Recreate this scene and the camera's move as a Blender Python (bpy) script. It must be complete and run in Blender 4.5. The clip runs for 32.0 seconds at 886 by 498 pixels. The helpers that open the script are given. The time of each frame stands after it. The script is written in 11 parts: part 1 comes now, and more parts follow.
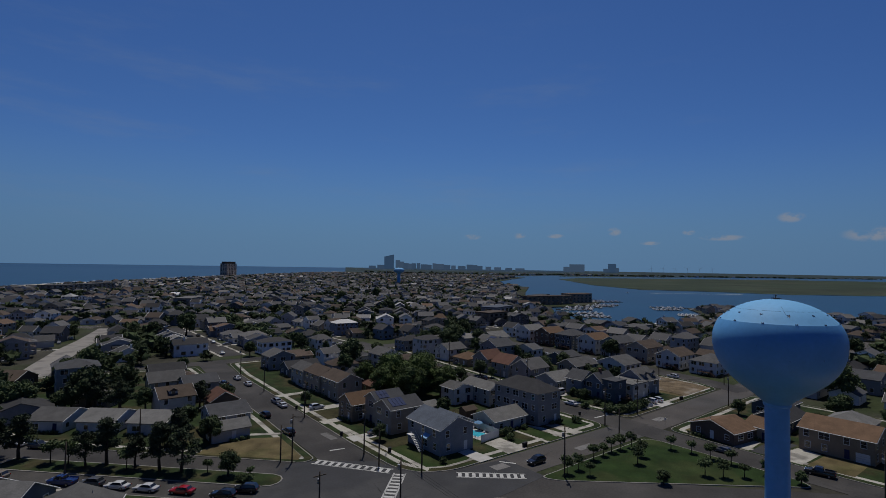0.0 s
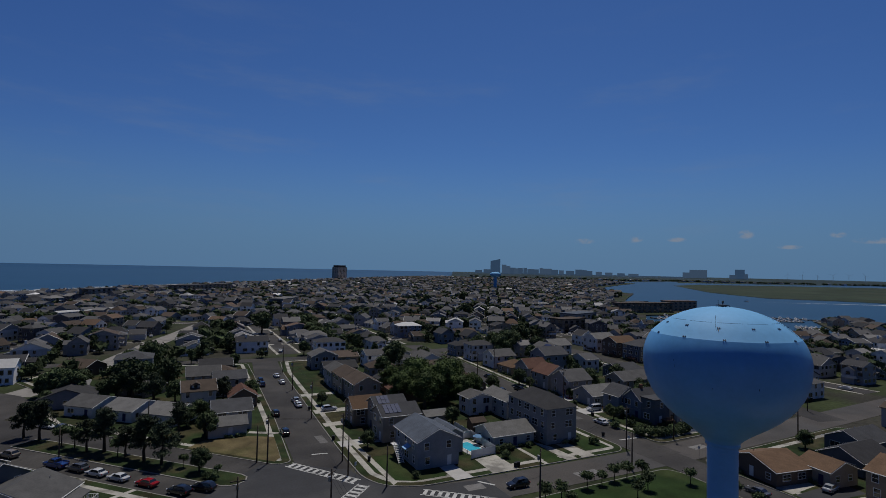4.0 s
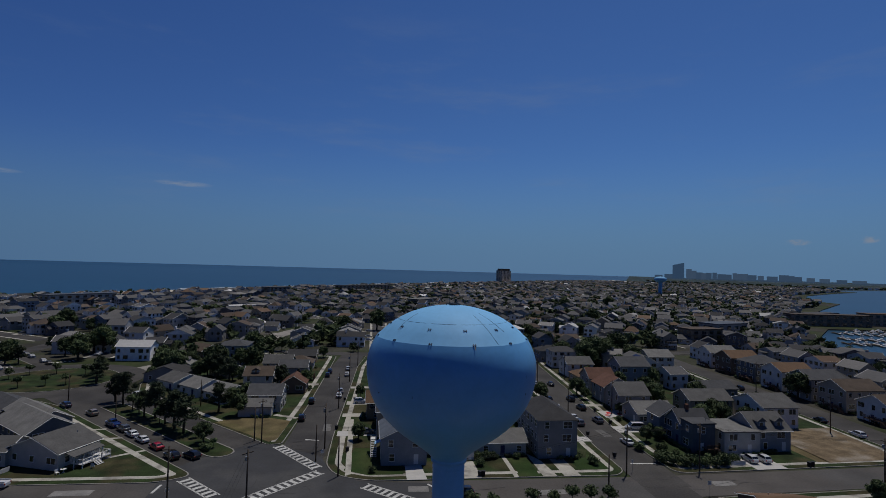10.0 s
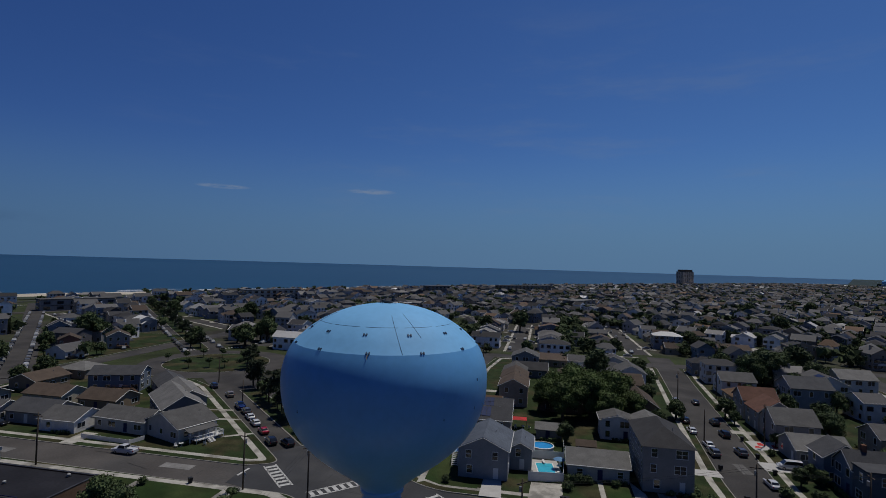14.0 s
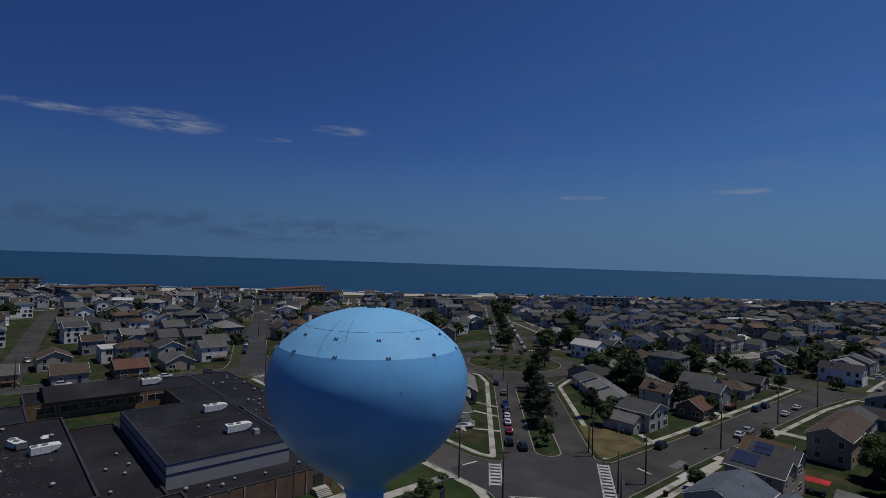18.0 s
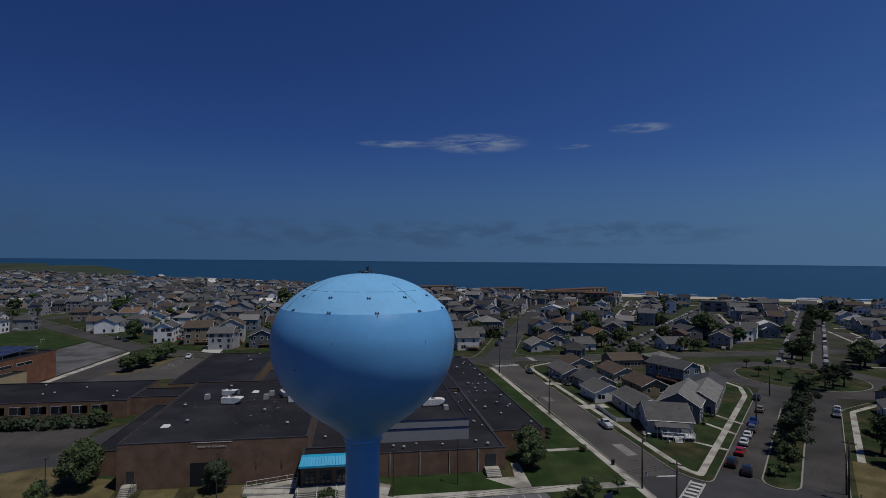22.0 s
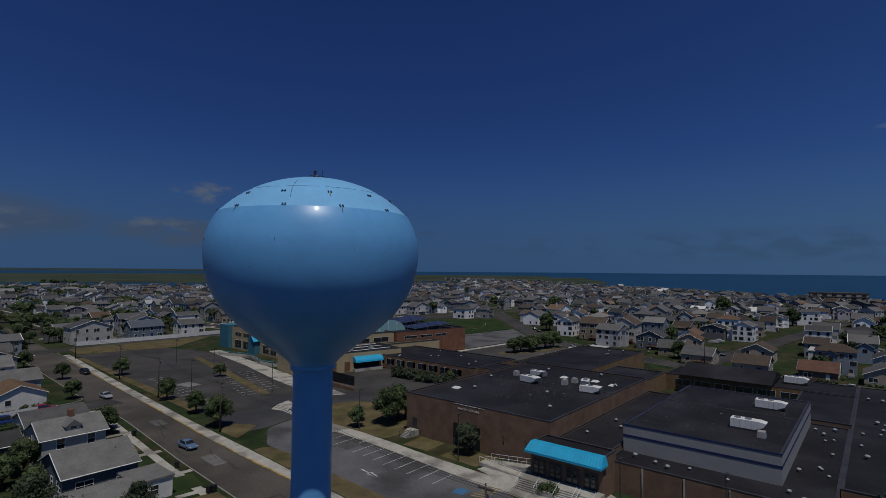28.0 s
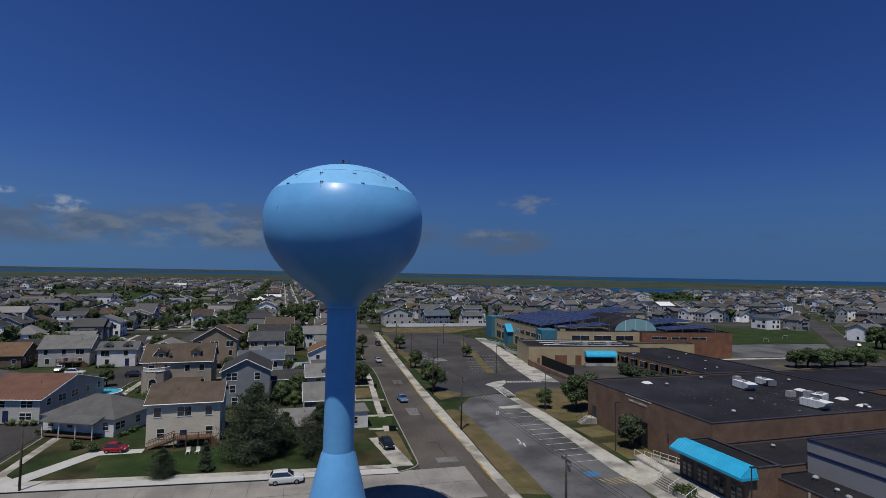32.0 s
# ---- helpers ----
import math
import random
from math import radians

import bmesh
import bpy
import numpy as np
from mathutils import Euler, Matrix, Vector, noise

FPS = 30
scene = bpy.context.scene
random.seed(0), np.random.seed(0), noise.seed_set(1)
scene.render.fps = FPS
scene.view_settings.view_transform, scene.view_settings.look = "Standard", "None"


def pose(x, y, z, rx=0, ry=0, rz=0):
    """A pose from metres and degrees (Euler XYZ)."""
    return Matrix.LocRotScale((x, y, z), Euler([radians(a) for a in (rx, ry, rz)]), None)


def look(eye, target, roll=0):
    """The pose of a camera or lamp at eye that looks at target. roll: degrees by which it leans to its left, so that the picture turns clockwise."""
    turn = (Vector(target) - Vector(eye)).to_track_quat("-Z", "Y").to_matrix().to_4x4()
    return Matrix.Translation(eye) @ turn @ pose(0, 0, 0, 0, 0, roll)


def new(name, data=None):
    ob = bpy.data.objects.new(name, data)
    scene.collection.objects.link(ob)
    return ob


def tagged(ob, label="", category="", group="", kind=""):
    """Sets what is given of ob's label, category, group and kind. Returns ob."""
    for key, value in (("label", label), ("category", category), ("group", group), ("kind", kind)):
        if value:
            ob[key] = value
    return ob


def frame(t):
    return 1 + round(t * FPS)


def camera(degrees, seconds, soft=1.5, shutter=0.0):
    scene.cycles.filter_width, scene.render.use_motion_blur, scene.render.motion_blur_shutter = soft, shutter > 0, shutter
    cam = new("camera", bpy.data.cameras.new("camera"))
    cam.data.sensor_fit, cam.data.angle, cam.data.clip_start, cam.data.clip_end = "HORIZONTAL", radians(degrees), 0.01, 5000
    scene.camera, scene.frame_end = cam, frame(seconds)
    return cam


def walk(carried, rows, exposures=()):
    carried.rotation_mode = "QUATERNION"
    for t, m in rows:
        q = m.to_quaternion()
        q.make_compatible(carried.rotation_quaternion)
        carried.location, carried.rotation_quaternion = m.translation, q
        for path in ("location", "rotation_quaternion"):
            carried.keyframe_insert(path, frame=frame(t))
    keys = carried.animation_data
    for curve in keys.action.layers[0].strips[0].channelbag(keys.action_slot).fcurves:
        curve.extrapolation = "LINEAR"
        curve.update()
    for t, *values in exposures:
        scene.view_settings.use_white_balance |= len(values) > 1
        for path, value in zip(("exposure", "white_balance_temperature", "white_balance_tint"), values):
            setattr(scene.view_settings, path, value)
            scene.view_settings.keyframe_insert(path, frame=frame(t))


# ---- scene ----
cam = camera(80.26, 32.0, soft=0.85)
ROWS = [
    (0.0, 0.97, -5.93, 43.67, -38.46, 1.93, -0.90),
    (0.5, 4.53, -7.11, 43.66, -37.00, 1.97, -0.97),
    (1.0, 8.14, -8.25, 43.68, -35.47, 1.97, -1.02),
    (1.5, 11.76, -9.39, 43.62, -33.90, 2.01, -1.03),
    (2.0, 15.36, -10.44, 43.54, -32.42, 2.03, -1.06),
    (2.5, 18.98, -11.47, 43.52, -30.93, 2.05, -1.07),
    (3.0, 22.58, -12.52, 43.39, -29.45, 2.10, -1.15),
    (3.5, 26.18, -13.57, 43.26, -28.01, 2.16, -1.20),
    (5.5, 40.81, -17.64, 43.26, -22.05, 2.27, -1.49),
    (6.0, 44.43, -18.59, 43.21, -20.48, 2.27, -1.57),
    (6.5, 48.12, -19.51, 43.16, -18.97, 2.28, -1.59),
    (7.0, 51.80, -20.40, 43.23, -17.41, 2.27, -1.61),
    (7.5, 55.46, -21.31, 43.26, -15.82, 2.28, -1.61),
    (8.0, 59.25, -22.27, 43.24, -14.17, 2.24, -1.61),
    (8.5, 62.96, -23.21, 43.25, -12.54, 2.26, -1.59),
    (9.0, 66.65, -24.31, 43.27, -10.92, 2.22, -1.58),
    (9.5, 70.29, -25.63, 43.22, -9.29, 2.23, -1.56),
    (10.0, 73.69, -27.01, 43.33, -7.61, 2.15, -1.61),
    (10.5, 76.59, -28.23, 43.13, -5.88, 2.08, -1.57),
    (11.0, 78.97, -28.88, 43.16, -4.93, 2.00, -1.50),
    (11.5, 81.24, -28.62, 43.12, -4.09, 1.97, -1.44),
    (12.0, 83.52, -27.39, 43.17, -2.35, 1.88, -1.37),
    (12.5, 85.84, -25.08, 43.12, -0.95, 1.84, -1.29),
    (13.0, 88.04, -22.43, 43.09, 1.30, 1.86, -1.36),
    (13.5, 90.49, -19.99, 43.16, 5.92, 1.75, -1.54),
    (14.0, 93.21, -17.58, 43.09, 10.98, 1.68, -1.71),
    (14.5, 96.04, -15.20, 43.12, 16.10, 1.58, -1.73),
    (16.5, 107.63, -7.49, 43.35, 35.02, 1.52, -1.69),
    (17.0, 110.75, -5.55, 43.55, 39.75, 1.49, -1.81),
    (17.5, 113.73, -3.53, 43.74, 44.56, 1.41, -1.88),
    (18.0, 116.52, -1.63, 43.80, 48.62, 1.38, -1.89),
    (18.5, 119.37, 0.53, 43.83, 52.36, 1.30, -1.84),
    (19.0, 121.89, 2.96, 43.56, 55.95, 1.32, -1.63),
    (19.5, 124.10, 5.59, 43.47, 59.75, 1.21, -1.42),
    (20.0, 125.91, 8.50, 43.17, 63.58, 1.16, -1.23),
    (20.5, 127.17, 11.47, 42.65, 67.75, 1.17, -1.10),
    (21.0, 127.87, 14.56, 42.24, 71.90, 1.14, -0.91),
    (21.5, 127.96, 17.89, 41.87, 76.31, 1.11, -0.70),
    (22.0, 127.66, 21.19, 41.24, 80.60, 1.13, -0.53),
    (22.5, 126.66, 24.19, 40.72, 85.05, 1.15, -0.38),
    (23.0, 125.34, 27.16, 40.16, 89.20, 1.23, -0.37),
    (23.5, 123.80, 29.98, 39.58, 93.33, 1.32, -0.37),
    (24.0, 121.92, 32.77, 39.02, 96.60, 1.42, -0.38),
    (24.5, 119.86, 35.37, 38.36, 99.23, 1.54, -0.38),
    (25.0, 117.73, 37.96, 37.65, 102.10, 1.68, -0.46),
    (25.5, 115.62, 40.68, 37.00, 105.89, 1.76, -0.54),
    (27.5, 107.59, 51.84, 33.80, 124.72, 2.22, -0.51),
    (28.0, 105.87, 55.05, 33.06, 129.66, 2.32, -0.49),
    (28.5, 104.06, 58.18, 32.33, 133.31, 2.38, -0.55),
    (29.0, 102.01, 61.08, 31.76, 136.93, 2.39, -0.56),
    (29.5, 99.76, 63.86, 31.18, 141.28, 2.46, -0.67),
    (30.0, 97.42, 66.45, 30.69, 145.79, 2.48, -0.76),
    (30.5, 94.97, 68.90, 30.22, 150.03, 2.54, -0.86),
    (31.0, 92.41, 71.20, 29.86, 154.61, 2.56, -0.93),
    (31.5, 89.76, 73.39, 29.54, 159.37, 2.60, -0.97),
    (32.0, 86.94, 75.43, 29.31, 163.19, 2.64, -1.00),
]
EXPOSURES = [(0, -0.62), (12, -0.64), (17, -0.66), (21, -0.70), (23, -0.66), (25.5, -1.08), (28, -0.82), (30, -0.28), (32, -0.12)]
walk(cam, [(t, pose(x, y, z, 90 + pitch, roll, yaw)) for t, x, y, z, yaw, pitch, roll in ROWS], EXPOSURES)

# ---- world, sun, exposure ----
SUN_AZ, SUN_EL = 54.5, 68.0
world = bpy.data.worlds.new("sky")
scene.world = world
world.use_nodes = True
wn, wl = world.node_tree.nodes, world.node_tree.links
wn.clear()


def wmath(op, a, b=None, c=None):
    n = wn.new("ShaderNodeMath")
    n.operation = op
    for i, v in enumerate((a, b, c)):
        if v is None:
            continue
        if isinstance(v, (int, float)):
            n.inputs[i].default_value = v
        else:
            wl.new(v, n.inputs[i])
    return n.outputs[0]


sky = wn.new("ShaderNodeTexSky")
sky.sky_type = "NISHITA"
sky.sun_disc = False
sky.sun_elevation = radians(SUN_EL)
sky.sun_rotation = radians(90 - SUN_AZ)
sky.altitude = 50
sky.air_density = 1.0
sky.dust_density = 0.35
sky.ozone_density = 3.0
coord = wn.new("ShaderNodeTexCoord")
sep = wn.new("ShaderNodeSeparateXYZ")
wl.new(coord.outputs["Generated"], sep.inputs[0])
SKY_X, SKY_Y, SKY_Z = sep.outputs


def toward(az, width):
    """1 in the direction az, falling to 0 at width degrees to either side."""
    dot = wmath("ADD", wmath("MULTIPLY", SKY_X, math.cos(radians(az))), wmath("MULTIPLY", SKY_Y, math.sin(radians(az))))
    n = wn.new("ShaderNodeMapRange")
    n.interpolation_type = "SMOOTHSTEP"
    wl.new(dot, n.inputs[0])
    n.inputs[1].default_value, n.inputs[2].default_value = math.cos(radians(width)), math.cos(radians(width * 0.45))
    return n.outputs[0]


def band(lo0, lo1, hi1, hi0):
    """1 between the heights lo1 and hi1 (sines), 0 outside lo0 and hi0."""
    out = []
    for a, b in ((lo0, lo1), (hi0, hi1)):
        n = wn.new("ShaderNodeMapRange")
        n.interpolation_type = "SMOOTHSTEP"
        wl.new(SKY_Z, n.inputs[0])
        n.inputs[1].default_value, n.inputs[2].default_value = a, b
        out.append(n.outputs[0])
    return wmath("MULTIPLY", *out)


def puffs(scale, stretch, detail, lo, hi, seed, rough=0.55):
    m = wn.new("ShaderNodeMapping")
    wl.new(coord.outputs["Generated"], m.inputs[0])
    m.inputs["Scale"].default_value = (scale, scale, scale * stretch)
    m.inputs["Location"].default_value = (seed, seed * 0.37, seed * 0.11)
    n = wn.new("ShaderNodeTexNoise")
    wl.new(m.outputs[0], n.inputs["Vector"])
    n.inputs["Scale"].default_value, n.inputs["Detail"].default_value, n.inputs["Roughness"].default_value = 1.0, detail, rough
    r = wn.new("ShaderNodeMapRange")
    r.interpolation_type = "SMOOTHSTEP"
    wl.new(n.outputs[0], r.inputs[0])
    r.inputs[1].default_value, r.inputs[2].default_value = lo, hi
    return r.outputs[0]


def over(colour, mask, tone):
    n = wn.new("ShaderNodeMix")
    n.data_type = "RGBA"
    wl.new(mask, n.inputs[0])
    wl.new(colour, n.inputs[6])
    n.inputs[7].default_value = (*tone, 1)
    return n.outputs[2]


# deep blue air, darker away from the sun and toward the zenith, with a pale haze low down
def graded(src, lo, hi, a, b, smooth=False):
    n = wn.new("ShaderNodeMapRange")
    if smooth:
        n.interpolation_type = "SMOOTHSTEP"
    wl.new(src, n.inputs[0])
    n.inputs[1].default_value, n.inputs[2].default_value, n.inputs[3].default_value, n.inputs[4].default_value = lo, hi, a, b
    return n.outputs[0]


def scaled(colour, factor):
    n = wn.new("ShaderNodeVectorMath")
    n.operation = "SCALE"
    if isinstance(colour, tuple):
        n.inputs[0].default_value = colour
    else:
        wl.new(colour, n.inputs[0])
    wl.new(factor, n.inputs["Scale"])
    return n.outputs[0]


def blend(mask, low, high):
    n = wn.new("ShaderNodeMix")
    n.data_type = "RGBA"
    wl.new(mask, n.inputs[0])
    wl.new(low, n.inputs[6])
    wl.new(high, n.inputs[7])
    return n.outputs[2]


tint = wn.new("ShaderNodeVectorMath")
tint.operation = "MULTIPLY"
wl.new(sky.outputs[0], tint.inputs[0])
sunward = wmath("ADD", wmath("MULTIPLY", SKY_X, math.cos(radians(SUN_AZ))), wmath("MULTIPLY", SKY_Y, math.sin(radians(SUN_AZ))))
toward_sun = graded(sunward, -1.0, 1.0, 0.0, 1.0)
hue = blend(toward_sun, scaled((0.45, 0.80, 1.80), graded(SKY_Z, -1, 1, 1.0, 1.0)), scaled((0.52, 0.86, 1.40), graded(SKY_Z, -1, 1, 1.0, 1.0)))
wl.new(hue, tint.inputs[1])
upper = scaled(scaled(tint.outputs[0], graded(sunward, -1.1, 1.0, 0.42, 0.93)), graded(SKY_Z, 0.42, 0.90, 1.0, 0.60, True))
haze = blend(toward_sun, scaled((0.74, 1.86, 4.15), graded(SKY_Z, -1, 1, 1.0, 1.0)), scaled((2.05, 4.15, 7.3), graded(SKY_Z, -1, 1, 1.0, 1.0)))
air = blend(wmath("MULTIPLY", band(-0.25, -0.02, 0.0, 0.23), 0.92), upper, haze)
# clouds: white cumulus low over the bay, a grey bank over the sea, thin high streaks
wisp = puffs(19, 7.5, 7, 0.33, 0.68, 1.7, 0.64)
lump = puffs(38, 1.6, 5, 0.38, 0.58, 3.1)


def cloud(az, z, wide, high, soft=0.1):
    """1 inside an ellipse of the sky at azimuth az and sine of height z."""
    a = wmath("ADD", wmath("MULTIPLY", SKY_X, -math.sin(radians(az))), wmath("MULTIPLY", SKY_Y, math.cos(radians(az))))
    ahead = wmath("GREATER_THAN", wmath("ADD", wmath("MULTIPLY", SKY_X, math.cos(radians(az))), wmath("MULTIPLY", SKY_Y, math.sin(radians(az)))), 0.3)
    u, v = wmath("DIVIDE", a, wide), wmath("DIVIDE", wmath("SUBTRACT", SKY_Z, z), high)
    r = wmath("ADD", wmath("MULTIPLY", u, u), wmath("MULTIPLY", v, v))
    return wmath("MULTIPLY", graded(r, 1.0, soft, 0.0, 1.0, True), ahead)


def clouds(spots, texture, tone, strength):
    m = None
    for spot in spots:
        c = cloud(*spot)
        m = c if m is None else wmath("MAXIMUM", m, c)
    return over(air, wmath("MULTIPLY", wmath("MULTIPLY", m, texture), strength), tone)


air = clouds(((182, 0.046, 0.70, 0.034), (160, 0.05, 0.4, 0.03), (-132, 0.075, 0.035, 0.010), (-139, 0.070, 0.03, 0.009), (-126, 0.078, 0.03, 0.009), (-146, 0.068, 0.03, 0.008), (-104, 0.068, 0.06, 0.014)), puffs(15, 3.0, 5, 0.40, 0.62, 8.6), (0.85, 1.75, 3.6), 0.62)
air = clouds(((-90, 0.074, 0.36, 0.052), (-68, 0.066, 0.22, 0.042), (-113, 0.06, 0.12, 0.03)), puffs(11, 2.2, 7, 0.34, 0.58, 2.9), (1.25, 1.85, 3.0), 0.85)
air = clouds(((-80, 0.066, 0.30, 0.036), (-96, 0.068, 0.16, 0.032), (-116, 0.130, 0.07, 0.022), (-113, 0.075, 0.09, 0.014), (-84, 0.10, 0.08, 0.02)), puffs(20, 2.4, 6, 0.42, 0.64, 5.2), (2.35, 2.95, 3.95), 0.72)
air = clouds(((12.1, 0.058, 0.045, 0.013), (18.0, 0.087, 0.022, 0.010), (23.5, 0.056, 0.040, 0.006), (26.5, 0.066, 0.012, 0.006), (33.5, 0.068, 0.014, 0.009), (39.5, 0.060, 0.018, 0.005), (43.5, 0.061, 0.018, 0.007), (48.5, 0.057, 0.022, 0.006), (30, 0.047, 0.02, 0.004), (-70.7, 0.097, 0.040, 0.016), (-66.5, 0.112, 0.02, 0.007)), lump, (4.6, 5.3, 6.6), 0.8)
air = clouds(((167.0, 0.216, 0.105, 0.021, 0.0), (175.5, 0.213, 0.085, 0.008), (150.0, 0.232, 0.06, 0.010), (157.0, 0.207, 0.04, 0.005), (109.0, 0.132, 0.05, 0.006), (124, 0.125, 0.05, 0.005)), wisp, (5.0, 5.9, 7.4), 0.62)
veil = wmath("MULTIPLY", wmath("MULTIPLY", puffs(3.0, 5.0, 6, 0.52, 0.80, 4.4, 0.6), band(0.04, 0.12, 0.30, 0.5)), toward(75, 70))
air = over(air, wmath("MULTIPLY", veil, 0.22), (3.6, 4.6, 6.2))
back = wn.new("ShaderNodeBackground")
back.inputs["Strength"].default_value = 0.066
wl.new(air, back.inputs["Color"])
wout = wn.new("ShaderNodeOutputWorld")
wl.new(back.outputs[0], wout.inputs[0])

sun = new("sun", bpy.data.lights.new("sun", "SUN"))
sun.data.energy, sun.data.angle, sun.data.color = 3.95, radians(0.53), (1.0, 0.95, 0.88)
_a, _e = radians(SUN_AZ), radians(SUN_EL)
sun.matrix_world = look((0, 0, 300), (-300 * math.cos(_a) * math.cos(_e), -300 * math.sin(_a) * math.cos(_e), 300 - 300 * math.sin(_e)))


# ---- materials ----
def material(name, colour, rough=0.8, metal=0.0, var=0.18, scale=0.6, fine=9.0, bump=0.0, random_tone=0.0, second=None, amount=0.5, spec=None, lines=None, coat=0.0, island=False):
    """Colour varied at two scales of noise, in world space; second: a colour of patches; lines: (axis, metres) of fine courses;
    random_tone: how far each object (or island) strays in tone."""
    m = bpy.data.materials.new(name)
    m.use_nodes = True
    nt = m.node_tree
    n, l = nt.nodes, nt.links
    b = n["Principled BSDF"]
    b.inputs["Roughness"].default_value = rough
    b.inputs["Metallic"].default_value = metal
    b.inputs["Specular IOR Level"].default_value = spec if spec is not None else (0.5 if rough < 0.5 else 0.2)
    b.inputs["Coat Weight"].default_value = coat
    b.inputs["Coat Roughness"].default_value = 0.1
    geo = n.new("ShaderNodeNewGeometry")

    def noise_at(s, detail=4):
        t = n.new("ShaderNodeTexNoise")
        t.inputs["Scale"].default_value, t.inputs["Detail"].default_value = s, detail
        l.new(geo.outputs["Position"], t.inputs["Vector"])
        return t.outputs[0]

    def ramp(src, a, c):
        r = n.new("ShaderNodeMapRange")
        l.new(src, r.inputs[0])
        r.inputs[1].default_value, r.inputs[2].default_value = 0.3, 0.7
        r.inputs[3].default_value, r.inputs[4].default_value = a, c
        return r.outputs[0]

    def mul(x, y):
        k = n.new("ShaderNodeMath")
        k.operation = "MULTIPLY"
        for i, v in enumerate((x, y)):
            if isinstance(v, (int, float)):
                k.inputs[i].default_value = v
            else:
                l.new(v, k.inputs[i])
        return k.outputs[0]

    big, small = noise_at(scale), noise_at(fine, 3)
    tone = mul(ramp(big, 1 - var, 1 + var), ramp(small, 1 - var * 0.7, 1 + var * 0.7))
    if random_tone:
        src = geo.outputs["Random Per Island"] if island else n.new("ShaderNodeObjectInfo").outputs["Random"]
        r = n.new("ShaderNodeMapRange")
        l.new(src, r.inputs[0])
        r.inputs[3].default_value, r.inputs[4].default_value = 1 - random_tone, 1 + random_tone
        tone = mul(tone, r.outputs[0])
    base = n.new("ShaderNodeRGB")
    base.outputs[0].default_value = (*colour, 1)
    col = base.outputs[0]
    if second:
        mx = n.new("ShaderNodeMix")
        mx.data_type = "RGBA"
        patch = noise_at(scale * 0.37, 5)
        r = n.new("ShaderNodeMapRange")
        r.interpolation_type = "SMOOTHSTEP"
        l.new(patch, r.inputs[0])
        r.inputs[1].default_value, r.inputs[2].default_value = 0.62 - amount * 0.3, 0.78 - amount * 0.3
        l.new(r.outputs[0], mx.inputs[0])
        l.new(col, mx.inputs[6])
        mx.inputs[7].default_value = (*second, 1)
        col = mx.outputs[2]
    height = small
    if lines:
        sp = n.new("ShaderNodeSeparateXYZ")
        l.new(geo.outputs["Position"], sp.inputs[0])
        f = n.new("ShaderNodeMath")
        f.operation = "FRACT"
        l.new(mul(sp.outputs[lines[0]], 1 / lines[1]), f.inputs[0])
        g = n.new("ShaderNodeMapRange")
        l.new(f.outputs[0], g.inputs[0])
        g.inputs[1].default_value, g.inputs[2].default_value = 0.0, 0.22
        g.inputs[3].default_value, g.inputs[4].default_value = lines[2], 1.0
        tone = mul(tone, g.outputs[0])
        height = g.outputs[0]
    scaled = n.new("ShaderNodeVectorMath")
    scaled.operation = "SCALE"
    l.new(col, scaled.inputs[0])
    l.new(tone, scaled.inputs["Scale"])
    l.new(scaled.outputs[0], b.inputs["Base Color"])
    if bump:
        bp = n.new("ShaderNodeBump")
        bp.inputs["Strength"].default_value = bump
        bp.inputs["Distance"].default_value = 0.05
        l.new(height, bp.inputs["Height"])
        l.new(bp.outputs[0], b.inputs["Normal"])
    return m


def glow_free_glass(name, colour, rough=0.06):
    m = material(name, colour, rough, 0.0, 0.12, 0.8, 5.0, spec=0.9)
    return m


M = {}
M["asphalt"] = material("asphalt", (0.056, 0.053, 0.050), 0.9, var=0.24, scale=0.12, fine=2.5, bump=0.15, second=(0.041, 0.039, 0.038), amount=0.6)
M["asphalt_warm"] = material("asphalt_warm", (0.08352, 0.07395, 0.06351), 0.9, var=0.22, scale=0.1, fine=2.5, bump=0.15, second=(0.05742, 0.0522, 0.04611), amount=0.6)
M["asphalt_new"] = material("asphalt_new", (0.042, 0.043, 0.046), 0.88, var=0.14, scale=0.15, fine=2.5, bump=0.12, second=(0.060, 0.060, 0.060), amount=0.35)
M["asphalt_pale"] = material("asphalt_pale", (0.076, 0.070, 0.065), 0.9, var=0.2, scale=0.1, fine=2.5, bump=0.12, second=(0.064, 0.062, 0.060), amount=0.5)
M["tar"] = material("tar", (0.03132, 0.03045, 0.03045), 0.7, var=0.2)
M["lot_grey"] = material("lot_grey", (0.1087, 0.1096, 0.1131), 0.9, var=0.15, scale=0.2, fine=3, second=(0.0609, 0.0609, 0.06264), amount=0.5)
M["concrete_road"] = material("concrete_road", (0.2349, 0.2218, 0.2018), 0.9, var=0.10, scale=0.3, fine=3, second=(0.1653, 0.1566, 0.1436), amount=0.5)
M["concrete"] = material("concrete", (0.365, 0.350, 0.310), 0.9, var=0.14, scale=0.5, fine=4, second=(0.1914, 0.1827, 0.161), amount=0.5)
M["concrete_white"] = material("concrete_white", (0.4002, 0.3915, 0.3741), 0.85, var=0.08, scale=0.5, fine=4)
M["kerb"] = material("kerb", (0.2262, 0.2175, 0.2001), 0.9, var=0.12, scale=0.8)
M["grass"] = material("grass", (0.02262, 0.03567, 0.01305), 0.95, var=0.40, scale=0.25, fine=5, bump=0.3, second=(0.04524, 0.04176, 0.02088), amount=0.55, spec=0.1)
